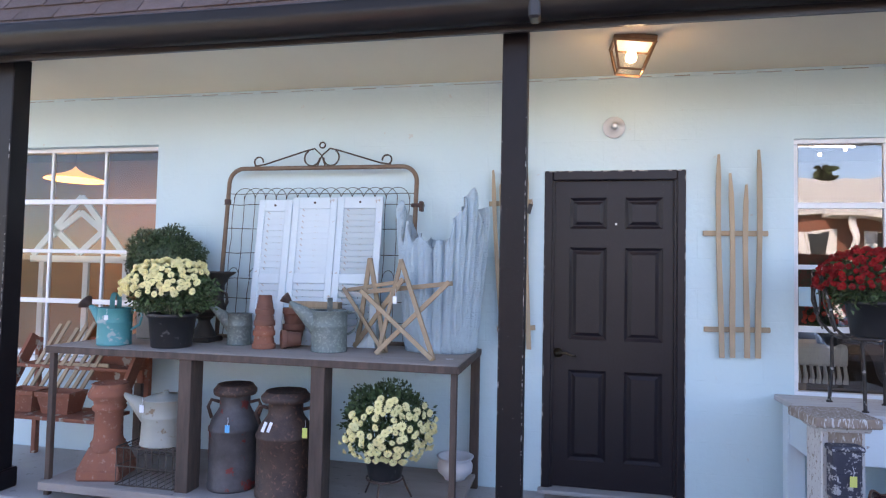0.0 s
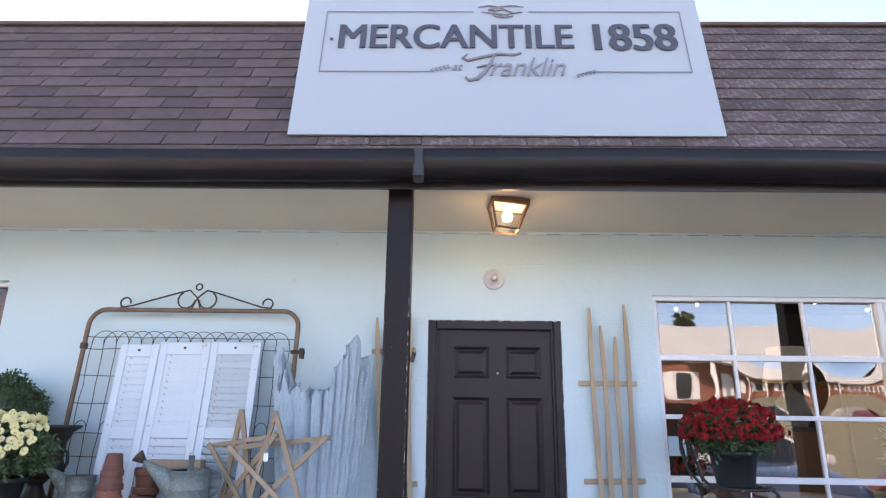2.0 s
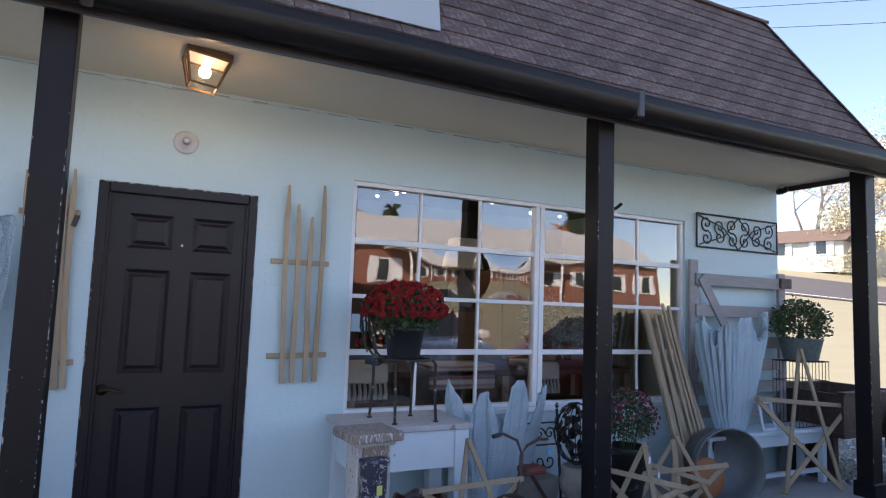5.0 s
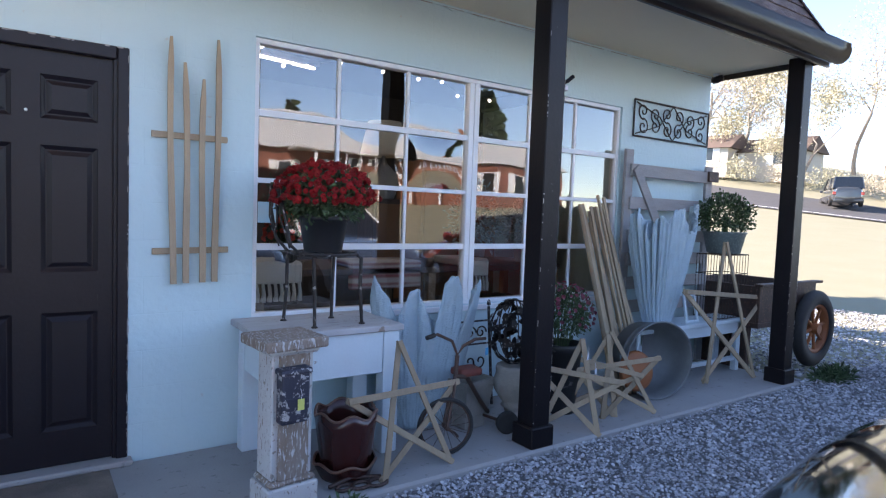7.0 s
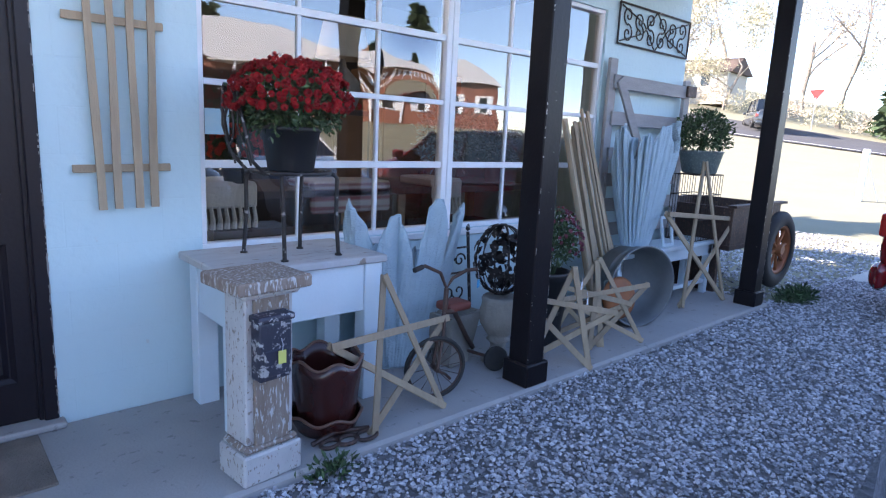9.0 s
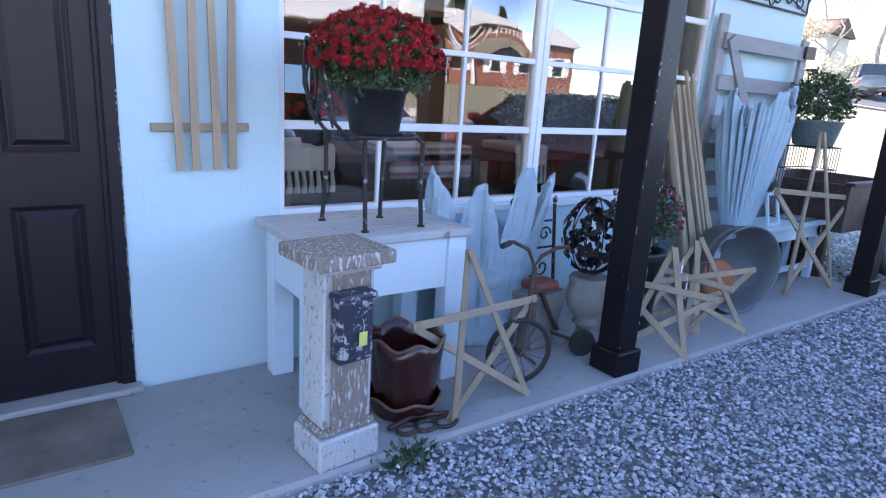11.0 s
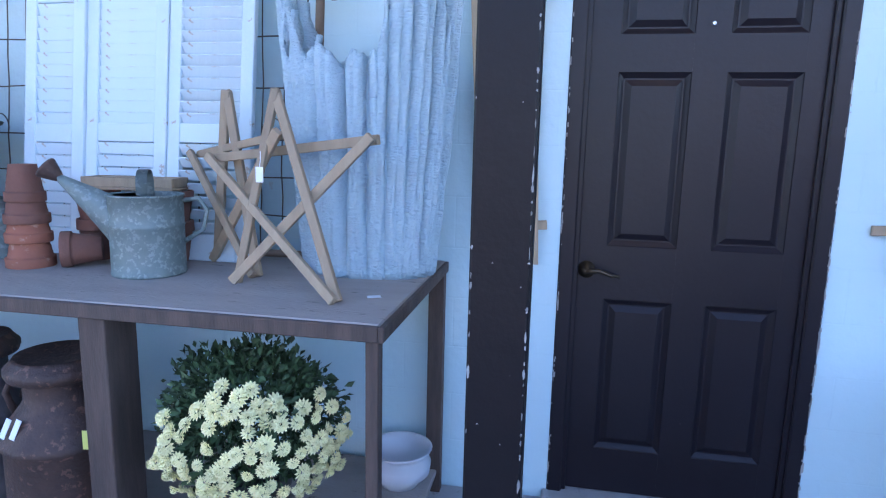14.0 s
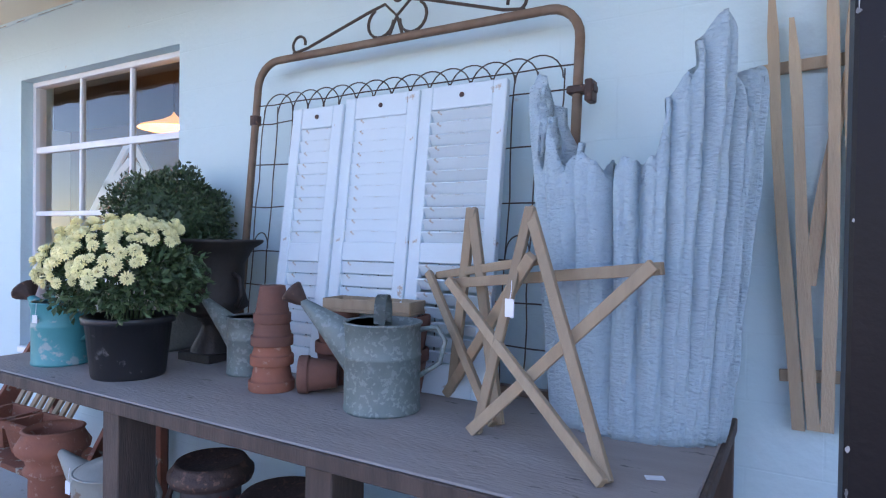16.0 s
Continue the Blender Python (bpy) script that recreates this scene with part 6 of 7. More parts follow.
cg = thing("wire_basket", pose(5.98, 3.97, 0.505), "tall black wire basket crate on the bench", "basket")
for z in (0.01, 0.2, 0.42, 0.6):
    part("rim_wire", tube([(-0.22, -0.13, z), (0.22, -0.13, z), (0.22, 0.13, z), (-0.22, 0.13, z)], 0.005, 6, closed=True), M_WIRE, cg)
for i in range(10):
    x = -0.22 + 0.44 * i / 9
    part("upright_wire", tube([(x, -0.13, 0.6), (x, -0.13, 0.01), (x, 0.13, 0.01), (x, 0.13, 0.6)], 0.003, 5), M_WIRE, cg)
    part("top_wire", tube([(x, -0.13, 0.603), (x, 0.13, 0.603)], 0.003, 5), M_WIRE, cg)
sp = thing("shrub_planter", pose(6.0, 3.98, 1.115), "green leafy shrub in a galvanised oval tub", "potted plant")
part("pot", lathe([(0, 0), (0.14, 0), (0.15, 0.01), (0.19, 0.19), (0.2, 0.2), (0.19, 0.205), (0.17, 0.18), (0, 0.16)], 32), M_GALV, sp, smooth=True)
rng = np.random.default_rng(31)
leaf_cloud("foliage", M_LEAF, sp, 2200, (0, 0, 0.36), (0.27, 0.24, 0.21), 0.036, rng, shell=0.4, low=-0.75)
part("stem", tube([(0, 0, 0.16), (0.01, 0, 0.35)], 0.03, 6), M_LEAF, sp)
star(pose(5.6, 3.6, 0.035, -9, 5, 0), 0.66, "large lath star standing against the bench", seed=9, w=0.042, t=0.016)

# ---- rusty farm cart past the last post ----
cart = thing("farm_cart", pose(6.75, 4.1, 0), "rusty old farm cart with rubber-tyred spoked wheels", "cart")
part("bed", boxes((-0.6, 0.5, -0.42, 0.5, 0.42, 0.47), bevel=0.006), M_RUST, cart)
for y in (-0.42, 0.47):
    part("side", boxes((-0.6, 0.5, y, y + 0.03, 0.47, 0.82), bevel=0.005), M_RUST, cart)
for x in (-0.6, 0.47):
    part("end", boxes((x, x + 0.03, -0.39, 0.47, 0.47, 0.82), bevel=0.005), M_RUST, cart)
part("lip", boxes((-0.64, 0.56, -0.46, -0.38, 0.82, 0.845), bevel=0.004), M_RUST, cart)
for x in (0.32,):
    for y in (-0.5, 0.56):
        m = Matrix.Translation((x, y, 0.37)) @ rx
        w = part("wheel", lathe([(0.25, -0.05), (0.35, -0.05), (0.385, -0.025), (0.39, 0.0), (0.385, 0.025), (0.35, 0.05), (0.25, 0.05), (0.25, -0.05)], 40, m=m), M_TYRE, cart, smooth=True)
        part("rim", lathe([(0.22, -0.03), (0.25, -0.04), (0.25, 0.04), (0.22, 0.03), (0.22, -0.03)], 32, m=m), M_ORANGE, w, smooth=True)
        part("hub", lathe([(0, -0.06), (0.05, -0.06), (0.06, 0.0), (0.05, 0.06), (0, 0.06)], 16, m=m), M_ORANGE, w)
        for k in range(8):
            a = radians(45 * k + 10)
            part("spoke", tube([(x + 0.05 * math.cos(a), y, 0.37 + 0.05 * math.sin(a)), (x + 0.225 * math.cos(a), y, 0.37 + 0.225 * math.sin(a))], 0.016, 6), M_ORANGE, w)
part("axle", tube([(0.32, -0.5, 0.37), (0.32, 0.56, 0.37)], 0.025, 8), M_RUST, cart)
part("prop", boxes((-0.55, -0.49, -0.3, 0.4, -0.04, 0.42), bevel=0.005), M_RUST, cart)

# ---- scrolled iron wall panel ----
sc2 = thing("scroll_wall_panel", pose(0, WY - 0.016, 0), "black wrought iron scrollwork panel hung on the wall", "wall decor")
sx0, sx1, sz0, sz1 = 4.96, 6.10, 2.155, 2.475
for a, b in (((sx0, 0, sz0), (sx1, 0, sz0)), ((sx0, 0, sz1), (sx1, 0, sz1)), ((sx0, 0, sz0), (sx0, 0, sz1)), ((sx1, 0, sz0), (sx1, 0, sz1))):
    part("frame_bar", tube([a, b], 0.009, 6), M_IRON, sc2)
for h in (0, 1):
    for k in range(3):
        w = (sx1 - sx0) / 2
        s = 1 if h else -1
        cx = (sx0 + sx1) / 2 + s * (0.09 + k * 0.175)
        for cz, a0 in ((sz0 + 0.09 + 0.02 * (k % 2), 90), (sz1 - 0.09 - 0.02 * (k % 2), 270)):
            part("scroll", tube(spiral(cx, cz, 0.075, 0.014, a0, a0 + s * 460, 24), 0.0065, 6), M_IRON, sc2)
    part("sweep", tube([((sx0 + sx1) / 2, 0, sz0), ((sx0 + sx1) / 2 + (0.2 if h else -0.2), 0, sz0 + 0.2), (sx1 - 0.03 if h else sx0 + 0.03, 0, sz1 - 0.02)], 0.006, 6), M_IRON, sc2)
    part("sweep", tube([((sx0 + sx1) / 2, 0, sz1), ((sx0 + sx1) / 2 + (0.2 if h else -0.2), 0, sz1 - 0.2), (sx1 - 0.03 if h else sx0 + 0.03, 0, sz0 + 0.02)], 0.006, 6), M_IRON, sc2)

# ---- terrain ----
def rise(x, y):
    """Height of the lot, lawn and road bank."""
    a = min(max((x - 13) / 27, 0), 2.2) * (0.25 + 0.1 * min(max(y, -5), 60))
    b = min(max((-y - 12) / 15, 0), 1)
    return a * (1 if y > -12 else 1 - b) + 2.0 * b * b * (3 - 2 * b)


def sheet(xs, ys, dz, keep=lambda x, y: True):
    bm = bmesh.new()
    g = [[bm.verts.new((x, y, rise(x, y) + dz)) for y in ys] for x in xs]
    for i in range(len(xs) - 1):
        for j in range(len(ys) - 1):
            bm.faces.new((g[i][j], g[i + 1][j], g[i + 1][j + 1], g[i][j + 1]))
    return bm


def steps(*spans):
    out = []
    for a, b, n in spans:
        out += [a + (b - a) * i / n for i in range(n)]
    return out + [spans[-1][1]]


M_ASPH = mat("grey_asphalt", (0.07, 0.07, 0.075), 0.9, second=(0.05, 0.05, 0.055), scale=0.8, contrast=0.2, bump=0.3, bump_scale=80)
M_LINE = mat("road_paint", (0.7, 0.7, 0.68), 0.7)
M_BARK = mat("grey_bark", (0.3, 0.26, 0.22), 0.9, second=(0.2, 0.17, 0.14), scale=5, contrast=0.3, bump=0.5, bump_scale=20)
M_DRYLEAF = mat("dry_autumn_leaf", (0.44, 0.38, 0.29), 0.8, island=0.45)
M_OLIVE = mat("thin_olive_leaf", (0.42, 0.39, 0.27), 0.8, island=0.4)
M_RUSTLEAF = mat("orange_autumn_leaf", (0.36, 0.13, 0.04), 0.8, island=0.4)
M_NEEDLE = mat("dark_evergreen", (0.035, 0.06, 0.025), 0.8, island=0.45)
M_BRICK = mat("red_brick_wall", (0.27, 0.1, 0.065), 0.85, second=(0.2, 0.08, 0.055), scale=6, contrast=0.3, bump=0.3)
M_TINROOF = mat("pale_tin_roof", (0.66, 0.66, 0.64), 0.5, second=(0.58, 0.58, 0.57), scale=0.7, contrast=0.2)
M_DARKGL = mat("dark_house_glass", (0.02, 0.025, 0.03), 0.08)

setting("ground", sheet(steps((-900, -60, 6), (-60, 13, 8), (13, 40, 8), (40, 75, 6), (75, 1200, 8)), steps((-900, -60, 5), (-60, -27, 4), (-27, -12, 6), (-12, 40, 16), (40, 75, 5), (75, 1200, 7)), -0.07), M_GRASS, "pale sunlit dry lawn rising to a road", "ground")
# Lot coloured paler to bounce light up; near bed dark for shaded gaps.
M_LOT = mat("pale_bounce_gravel", (0.46, 0.44, 0.4), 0.9, second=(0.36, 0.345, 0.32), scale=3, contrast=0.3, bump=0.6, bump_scale=55)
setting("gravel_lot", boxes((-30, 0.6, -12, 3.32, -0.3, -0.045), (0.6, 12.2, -12, 0.4, -0.3, -0.045), (8.4, 12.2, 0.4, 3.32, -0.3, -0.045)), M_LOT, "crushed-stone parking lot, coloured pale to bounce light", "gravel")
setting("gravel_bed", boxes((0.6, 8.4, 0.4, 3.32, -0.3, -0.045)), M_GRAVEL, "bed of grey crushed stone, coloured dark for shaded gaps", "gravel")
setting("road", sheet(steps((40.5, 50, 4)), steps((-60, 90, 40)), 0.0), M_ASPH, "grey two-lane asphalt road on a rise", "road")
setting("road_line", sheet((41.0, 41.2), steps((-60, 90, 40)), 0.02), M_LINE, "white painted road edge line", "road marking")
setting("drive", sheet(steps((12.2, 40.4, 10)), steps((-9, -2, 2)), -0.02), M_ASPH, "worn side drive to the road", "road")


# ---- trees ----
def branchy(bm, p, d, L, r, depth, rng, tips):
    n = 4
    pts, rad = [p], [r]
    for i in range(n):
        d = (d + Vector(rng.normal(size=3)) * 0.13 + Vector((0, 0, 0.04))).normalized()
        p = p + d * (L / n)
        pts.append(p)
        rad.append(r * (1 - 0.45 * (i + 1) / n))
    tube(pts, r, 6 if depth > 2 else 4, bm, taper=rad)
    if depth == 0:
        tips.append((p, d))
        return
    for k in range(3 if depth > 1 else 4):
        i = 1 + int(rng.integers(1, n))
        nd = (d + Vector(rng.normal(size=3)) * 0.62).normalized()
        nd.z = abs(nd.z) * 0.8 + 0.1
        branchy(bm, pts[i], nd.normalized(), L * rng.uniform(0.55, 0.8), rad[i] * 0.6, depth - 1, rng, tips)


def tree(at, h, leaf, label, seed, leaves=9, size=0.35, spread=1.0):
    rng = np.random.default_rng(seed)
    t = thing("tree", at, label, "tree", "roadside trees")
    bm = bmesh.new()
    tips = []
    branchy(bm, Vector((0, 0, -0.3)), Vector((0, 0, 1)), h * 0.42, h * 0.015, 4, rng, tips)
    part("trunk", bm, M_BARK, t)
    verts, faces = [], []
    for p, d in tips:
        for _ in range(leaves):
            c = np.array(p) + rng.normal(size=3) * h * 0.045 * spread
            a, b = rng.normal(size=3), rng.normal(size=3)
            a /= np.linalg.norm(a)
            b = np.cross(a, b)
            b /= np.linalg.norm(b)
            s = size * (0.5 + rng.random())
            i = len(verts)
            verts += [c - a * s, c + b * s * 0.5, c + a * s, c - b * s * 0.5]
            faces.append((i, i + 1, i + 2, i + 3))
    me = bpy.data.meshes.new("crown")
    me.from_pydata([tuple(v) for v in verts], [], faces)
    me.materials.append(leaf)
    ob = new("crown", me)
    ob.parent = t
    return t


def evergreen(at, h, label, seed, wide=0.22):
    rng = np.random.default_rng(seed)
    t = thing("evergreen_tree", at, label, "tree", "evergreen trees")
    part("trunk", tube([(0, 0, -0.3), (0, 0, h * 0.95)], 0.15, 7, taper=[h * 0.02, 0.02]), M_BARK, t)
    verts, faces = [], []
    for k in range(2600):
        q = rng.random() ** 0.7
        z = h * (0.08 + 0.92 * (1 - q))
        a = rng.random() * 6.283
        r = wide * h * q * (0.35 + 0.65 * rng.random()) * (1 + 0.12 * math.sin(5 * a + z))
        c = np.array((r * math.cos(a), r * math.sin(a), z))
        out = np.array((math.cos(a), math.sin(a), -0.35)) + 0.4 * rng.normal(size=3)
        out /= np.linalg.norm(out)
        b = np.cross(out, rng.normal(size=3))
        b /= np.linalg.norm(b)
        s = h * 0.035 * (0.6 + rng.random())
        i = len(verts)
        verts += [c, c + out * s + b * s * 0.45, c + out * s * 1.9, c + out * s - b * s * 0.45]
        faces.append((i, i + 1, i + 2, i + 3))
    me = bpy.data.meshes.new("crown")
    me.from_pydata([tuple(v) for v in verts], [], faces)
    me.materials.append(M_NEEDLE)
    ob = new("crown", me)
    ob.parent = t
    return t


def ground_at(x, y, rz=0):
    return pose(x, y, rise(x, y) - 0.07, 0, 0, rz)


ta = tree(ground_at(57, 18), 15, M_DRYLEAF, "tall half-bare tree with tan autumn leaves", 41, leaves=20, size=0.08)
tb_ = tree(ground_at(58, 32), 13, M_OLIVE, "thin-leaved tree with olive and tan foliage", 42, leaves=85, size=0.1)
tc_ = tree(ground_at(66, 24), 16, M_DRYLEAF, "tall half-bare tree with tan autumn leaves", 43, leaves=60, size=0.1)
for k, (src, x, y, s, rz) in enumerate(((tb_, 56, 27, 0.8, 40), (tc_, 63, 36, 0.95, 100), (ta, 60, 40, 0.9, 200), (tb_, 70, 42, 1.1, 260), (tc_, 72, 18, 1.0, 310), (tb_, 62, 13, 0.75, 130), (ta, 74, 30, 1.1, 20), (tb_, 55, 47, 0.9, 300), (tc_, 78, 50, 1.2, 75), (tb_, 76, 6, 1.0, 10), (tc_, 68, 56, 1.1, 150), (ta, 80, 38, 1.2, 240))):
    c = copy_thing(src, ground_at(x, y, rz))
    c.scale = (s, s, s)
evergreen(ground_at(54, 12.2), 11, "tall pale-tipped evergreen by the road", 44)
# The last tree, unseen behind the shop, is added to shade the ground.
for x, y, h, k in ((8, -46, 9, 45), (40, -42, 12, 46), (22, -50, 10, 47), (-14, -44, 11, 48), (5.0, 15.5, 9.5, 49)):
    evergreen(ground_at(x, y), h, "dark evergreen added out of direct view", k, 0.26)
td_ = tree(ground_at(17, -44), 10, M_RUSTLEAF, "orange autumn tree behind a brick house", 50, leaves=9, size=0.4)
copy_thing(td_, ground_at(-3, -40, 90))
copy_thing(td_, ground_at(34, -43, 200))
copy_thing(tc_, ground_at(-22, -36, 50))
bushes = thing("hedge_row", pose(0, 0, 0), "scrubby tan roadside bushes along a verge", "bushes", kind="stuff")
rng = np.random.default_rng(60)
for k in range(16):
    y = 8 + 3.3 * k
    x = 53.5 + 2 * rng.random()
    leaf_cloud("shrub", M_OLIVE if k % 2 else M_DRYLEAF, bushes, 900, (x, y, rise(x, y) + 0.6), (1.8, 1.9, 1.3 + 0.8 * rng.random()), 0.17, rng, shell=0.2, low=-0.2)


# ---- far houses ----
def far_house(x, y, w, d, h, rz, seed, label, roofm, wallm):
    hs = thing("house", ground_at(x, y, rz), label, "house", "houses by the road")
    part("wall", boxes((-w / 2, w / 2, -d / 2, d / 2, -0.5, h)), wallm, hs)
    bm = bmesh.new()
    o = 0.4
    v = [bm.verts.new(p) for p in ((-w / 2 - o, -d / 2 - o, h), (w / 2 + o, -d / 2 - o, h), (w / 2 + o, d / 2 + o, h), (-w / 2 - o, d / 2 + o, h), (-w / 2 - o, 0, h + d * 0.3), (w / 2 + o, 0, h + d * 0.3))]
    for f in ((0, 1, 5, 4), (2, 3, 4, 5), (0, 4, 3), (1, 2, 5), (0, 3, 2, 1)):
        bm.faces.new([v[i] for i in f])
    part("roof", bm, roofm, hs)
    n = max(2, int(w / 3))
    for i in range(n):
        cx = -w / 2 + w * (i + 0.5) / n
        for sy in (-1, 1):
            yy = sy * (d / 2 + 0.02)
            wd = part("window", boxes((cx - 0.5, cx + 0.5, min(yy, yy + sy * 0.05), max(yy, yy + sy * 0.05), 1.0, 2.3)), M_WOODW, hs)
            part("pane", boxes((cx - 0.42, cx + 0.42, min(yy + sy * 0.05, yy + sy * 0.06), max(yy + sy * 0.05, yy + sy * 0.06), 1.08, 2.22)), M_DARKGL, wd)
            for q in (-0.78, 0.78):
                part("shutter", boxes((cx + q - 0.24, cx + q + 0.24, min(yy, yy + sy * 0.04), max(yy, yy + sy * 0.04), 0.98, 2.32)), M_WOODW, hs)
    return hs


M_BROWNROOF = mat("brown_far_roof", (0.12, 0.085, 0.07), 0.9, second=(0.09, 0.065, 0.055), scale=2, contrast=0.2)
M_CREAMSIDE = mat("cream_siding", (0.5, 0.48, 0.43), 0.8, second=(0.44, 0.42, 0.38), scale=2, contrast=0.2)
far_house(56, 36.5, 7, 5, 2.2, 100, 1, "low white house with brown roof beyond the road", M_BROWNROOF, M_CREAMSIDE)
far_house(59, 31.5, 8, 5, 2.3, 95, 2, "low grey house with brown roof beyond the road", M_BROWNROOF, M_CREAMSIDE)
bh = far_house(22, -31, 27, 9, 3.0, 0, 4, "long red brick house with a pale tin roof", M_TINROOF, M_BRICK)
for i in range(6):
    part("column", boxes((-8 + 2.2 * i, -7.85 + 2.2 * i, 5.9, 6.05, 0, 2.8), bevel=0.02), M_WOODW, bh)
part("porch_roof", boxes((-9, 4, 4.5, 6.3, 2.8, 2.95), bevel=0.02), M_TINROOF, bh)
far_house(-12, -33, 14, 8, 3.0, 0, 5, "red brick house with a pale tin roof", M_TINROOF, M_BRICK)

# ---- yield sign, poles, wires ----
ys = thing("yield_sign", ground_at(52, 18.3, 75), "red and white triangular yield sign on a post", "road sign")
part("post", tube([(0, 0, 0), (0, 0, 2.4)], 0.04, 6), M_METALW, ys)
for s, m, y in ((0.62, mat("sign_red", (0.5, 0.03, 0.03), 0.5), -0.05), (0.36, M_LINE, -0.07)):
    bm = bmesh.new()
    bm.faces.new([bm.verts.new(p) for p in ((-s, y, 2.7 + s * 0.4), (s, y, 2.7 + s * 0.4), (0, y, 2.7 - s * 0.9))])
    bmesh.ops.solidify(bm, geom=bm.faces[:], thickness=0.01)
    part("plate", bm, m, ys)
fp = thing("white_post", ground_at(19.3, 6.1), "white roadside marker post on the lawn", "post")
part("shaft", boxes((-0.07, 0.07, -0.07, 0.07, 0, 1.35), bevel=0.01), M_WOODW, fp)
part("guy_rope", tube([(0.05, 0.0, 1.2), (0.3, -0.35, 0.02)], 0.012, 4), M_WOODW, fp)
pl = thing("utility_pole", ground_at(24.7, 0.7), "tall wooden utility pole with two wires", "utility pole")
foot = rise(24.7, 0.7) - 0.07
part("pole", tube([(0, 0, -0.2), (0, 0, 9.3 - foot)], 0.15, 8, taper=[0.17, 0.11]), M_BARK, pl)
part("crossarm", boxes((-0.08, 0.08, -0.8, 0.8, 8.85, 9.0), bevel=0.01), M_BARK, pl)
for drop in (0.0, 0.68):
    part("wire", tube([(-2.4 * k, 3.2 * k, 9.05 - foot - drop + 0.5 * k - 0.06 * math.sin(math.pi * k / 4.5)) for k in (0, 0.6, 1.2, 1.8, 2.4, 3, 3.5, 4, 4.5)], 0.009, 4), M_TYRE, pl)


# ---- cars ----
def car_paint(name, base):
    return mat(name, base, 0.05, 0.0, second=tuple(0.8 * c for c in base), scale=2, contrast=0.1, coat=1.0)


M_CGLASS = mat("car_glass", (0.01, 0.012, 0.014), 0.03, spec=0.9)
M_CHROME = mat("chrome_trim", (0.6, 0.6, 0.62), 0.15, 1.0)
M_LENS = mat("headlamp_lens", (0.1, 0.14, 0.19), 0.08, 0.3, coat=1.0)
M_TAIL = mat("red_tail_lamp", (0.35, 0.02, 0.015), 0.1, coat=1.0)


def car(at, label, paint, L=4.4, W=1.8, H=1.45, hood=0.98, boxy=False, front_lens=None, group="parked cars"):
    """Body lofted from side stations; the nose points along +y."""
    c = thing("car", at, label, "car", group)
    if boxy:
        st = [(-L / 2, 0.55, 0.95), (-L / 2 + 0.06, 0.42, H * 0.62), (-L / 2 + 0.4, 0.34, H * 0.6), (L * 0.12, 0.34, H * 0.6), (L * 0.2, 0.34, H * 0.6), (L / 2 - 0.25, 0.36, hood), (L / 2 - 0.04, 0.42, hood - 0.08), (L / 2, 0.5, 0.75)]
    else:
        st = [(-L / 2, 0.5, 0.8), (-L / 2 + 0.07, 0.36, 0.95), (-L / 2 + 0.45, 0.25, 1.0), (0.0, 0.22, 0.98), (L * 0.2, 0.22, hood), (L / 2 - 0.55, 0.24, hood - 0.09), (L / 2 - 0.2, 0.3, hood - 0.2), (L / 2 - 0.04, 0.38, hood - 0.34), (L / 2, 0.46, hood - 0.44)]
    bm = bmesh.new()
    rings = []
    for k, (y, lo, hi) in enumerate(st):
        q = 1 - abs(2 * y / L) ** 4 * 0.28
        w = W / 2 * q
        prof = [(-w * 0.94, lo), (-w, lo + (hi - lo) * 0.3), (-w * 0.985, lo + (hi - lo) * 0.7), (-w * 0.88, hi - 0.02), (-w * 0.55, hi + 0.025), (0, hi + 0.04), (w * 0.55, hi + 0.025), (w * 0.88, hi - 0.02), (w * 0.985, lo + (hi - lo) * 0.7), (w, lo + (hi - lo) * 0.3), (w * 0.94, lo)]
        rings.append([bm.verts.new((x, y, z)) for x, z in prof])
    for a, b in zip(rings, rings[1:]):
        for i in range(len(a) - 1):
            bm.faces.new((a[i], a[i + 1], b[i + 1], b[i]))
        bm.faces.new((a[-1], a[0], b[0], b[-1]))
    bm.faces.new(rings[0])
    bm.faces.new(rings[-1][::-1])
    bmesh.ops.recalc_face_normals(bm, faces=bm.faces)
    bmesh.ops.subdivide_edges(bm, edges=bm.edges[:], cuts=1, use_grid_fill=True, smooth=0.6)
    part("body", bm, paint, c, smooth=True)
    zb = (H * 0.6 if boxy else 0.97)
    y0, y1, y2, y3 = ((-L / 2 + 0.1, -L / 2 + 0.25, L * 0.1, L * 0.22) if boxy else (-L / 2 + 0.35, -L * 0.26, L * 0.06, L * 0.24))
    bm = bmesh.new()
    rr = []
    for y, z, w in ((y0, zb, W * 0.44), (y1, H - 0.05, W * 0.38), ((y1 + y2) / 2, H, W * 0.375), (y2, H - 0.05, W * 0.38), (y3, zb, W * 0.44)):
        rr.append([bm.verts.new(p) for p in ((-w * 1.12 if z > zb else -w, y, zb - 0.02), (-w, y, z), (w, y, z), (w * 1.12 if z > zb else w, y, zb - 0.02))])
    for a, b in zip(rr, rr[1:]):
        for i in range(3):
            bm.faces.new((a[i], a[i + 1], b[i + 1], b[i]))
    bmesh.ops.recalc_face_normals(bm, faces=bm.faces)
    part("cabin_glass", bm, M_CGLASS, c)
    bm = bmesh.new()
    rf = []
    for y, z, w in ((y1 - 0.02, H - 0.045, W * 0.385), ((y1 + y2) / 2, H + 0.015, W * 0.385), (y2 + 0.02, H - 0.045, W * 0.385)):
        rf.append([bm.verts.new(p) for p in ((-w, y, z - 0.03), (-w * 0.9, y, z), (0, y, z + 0.015), (w * 0.9, y, z), (w, y, z - 0.03))])
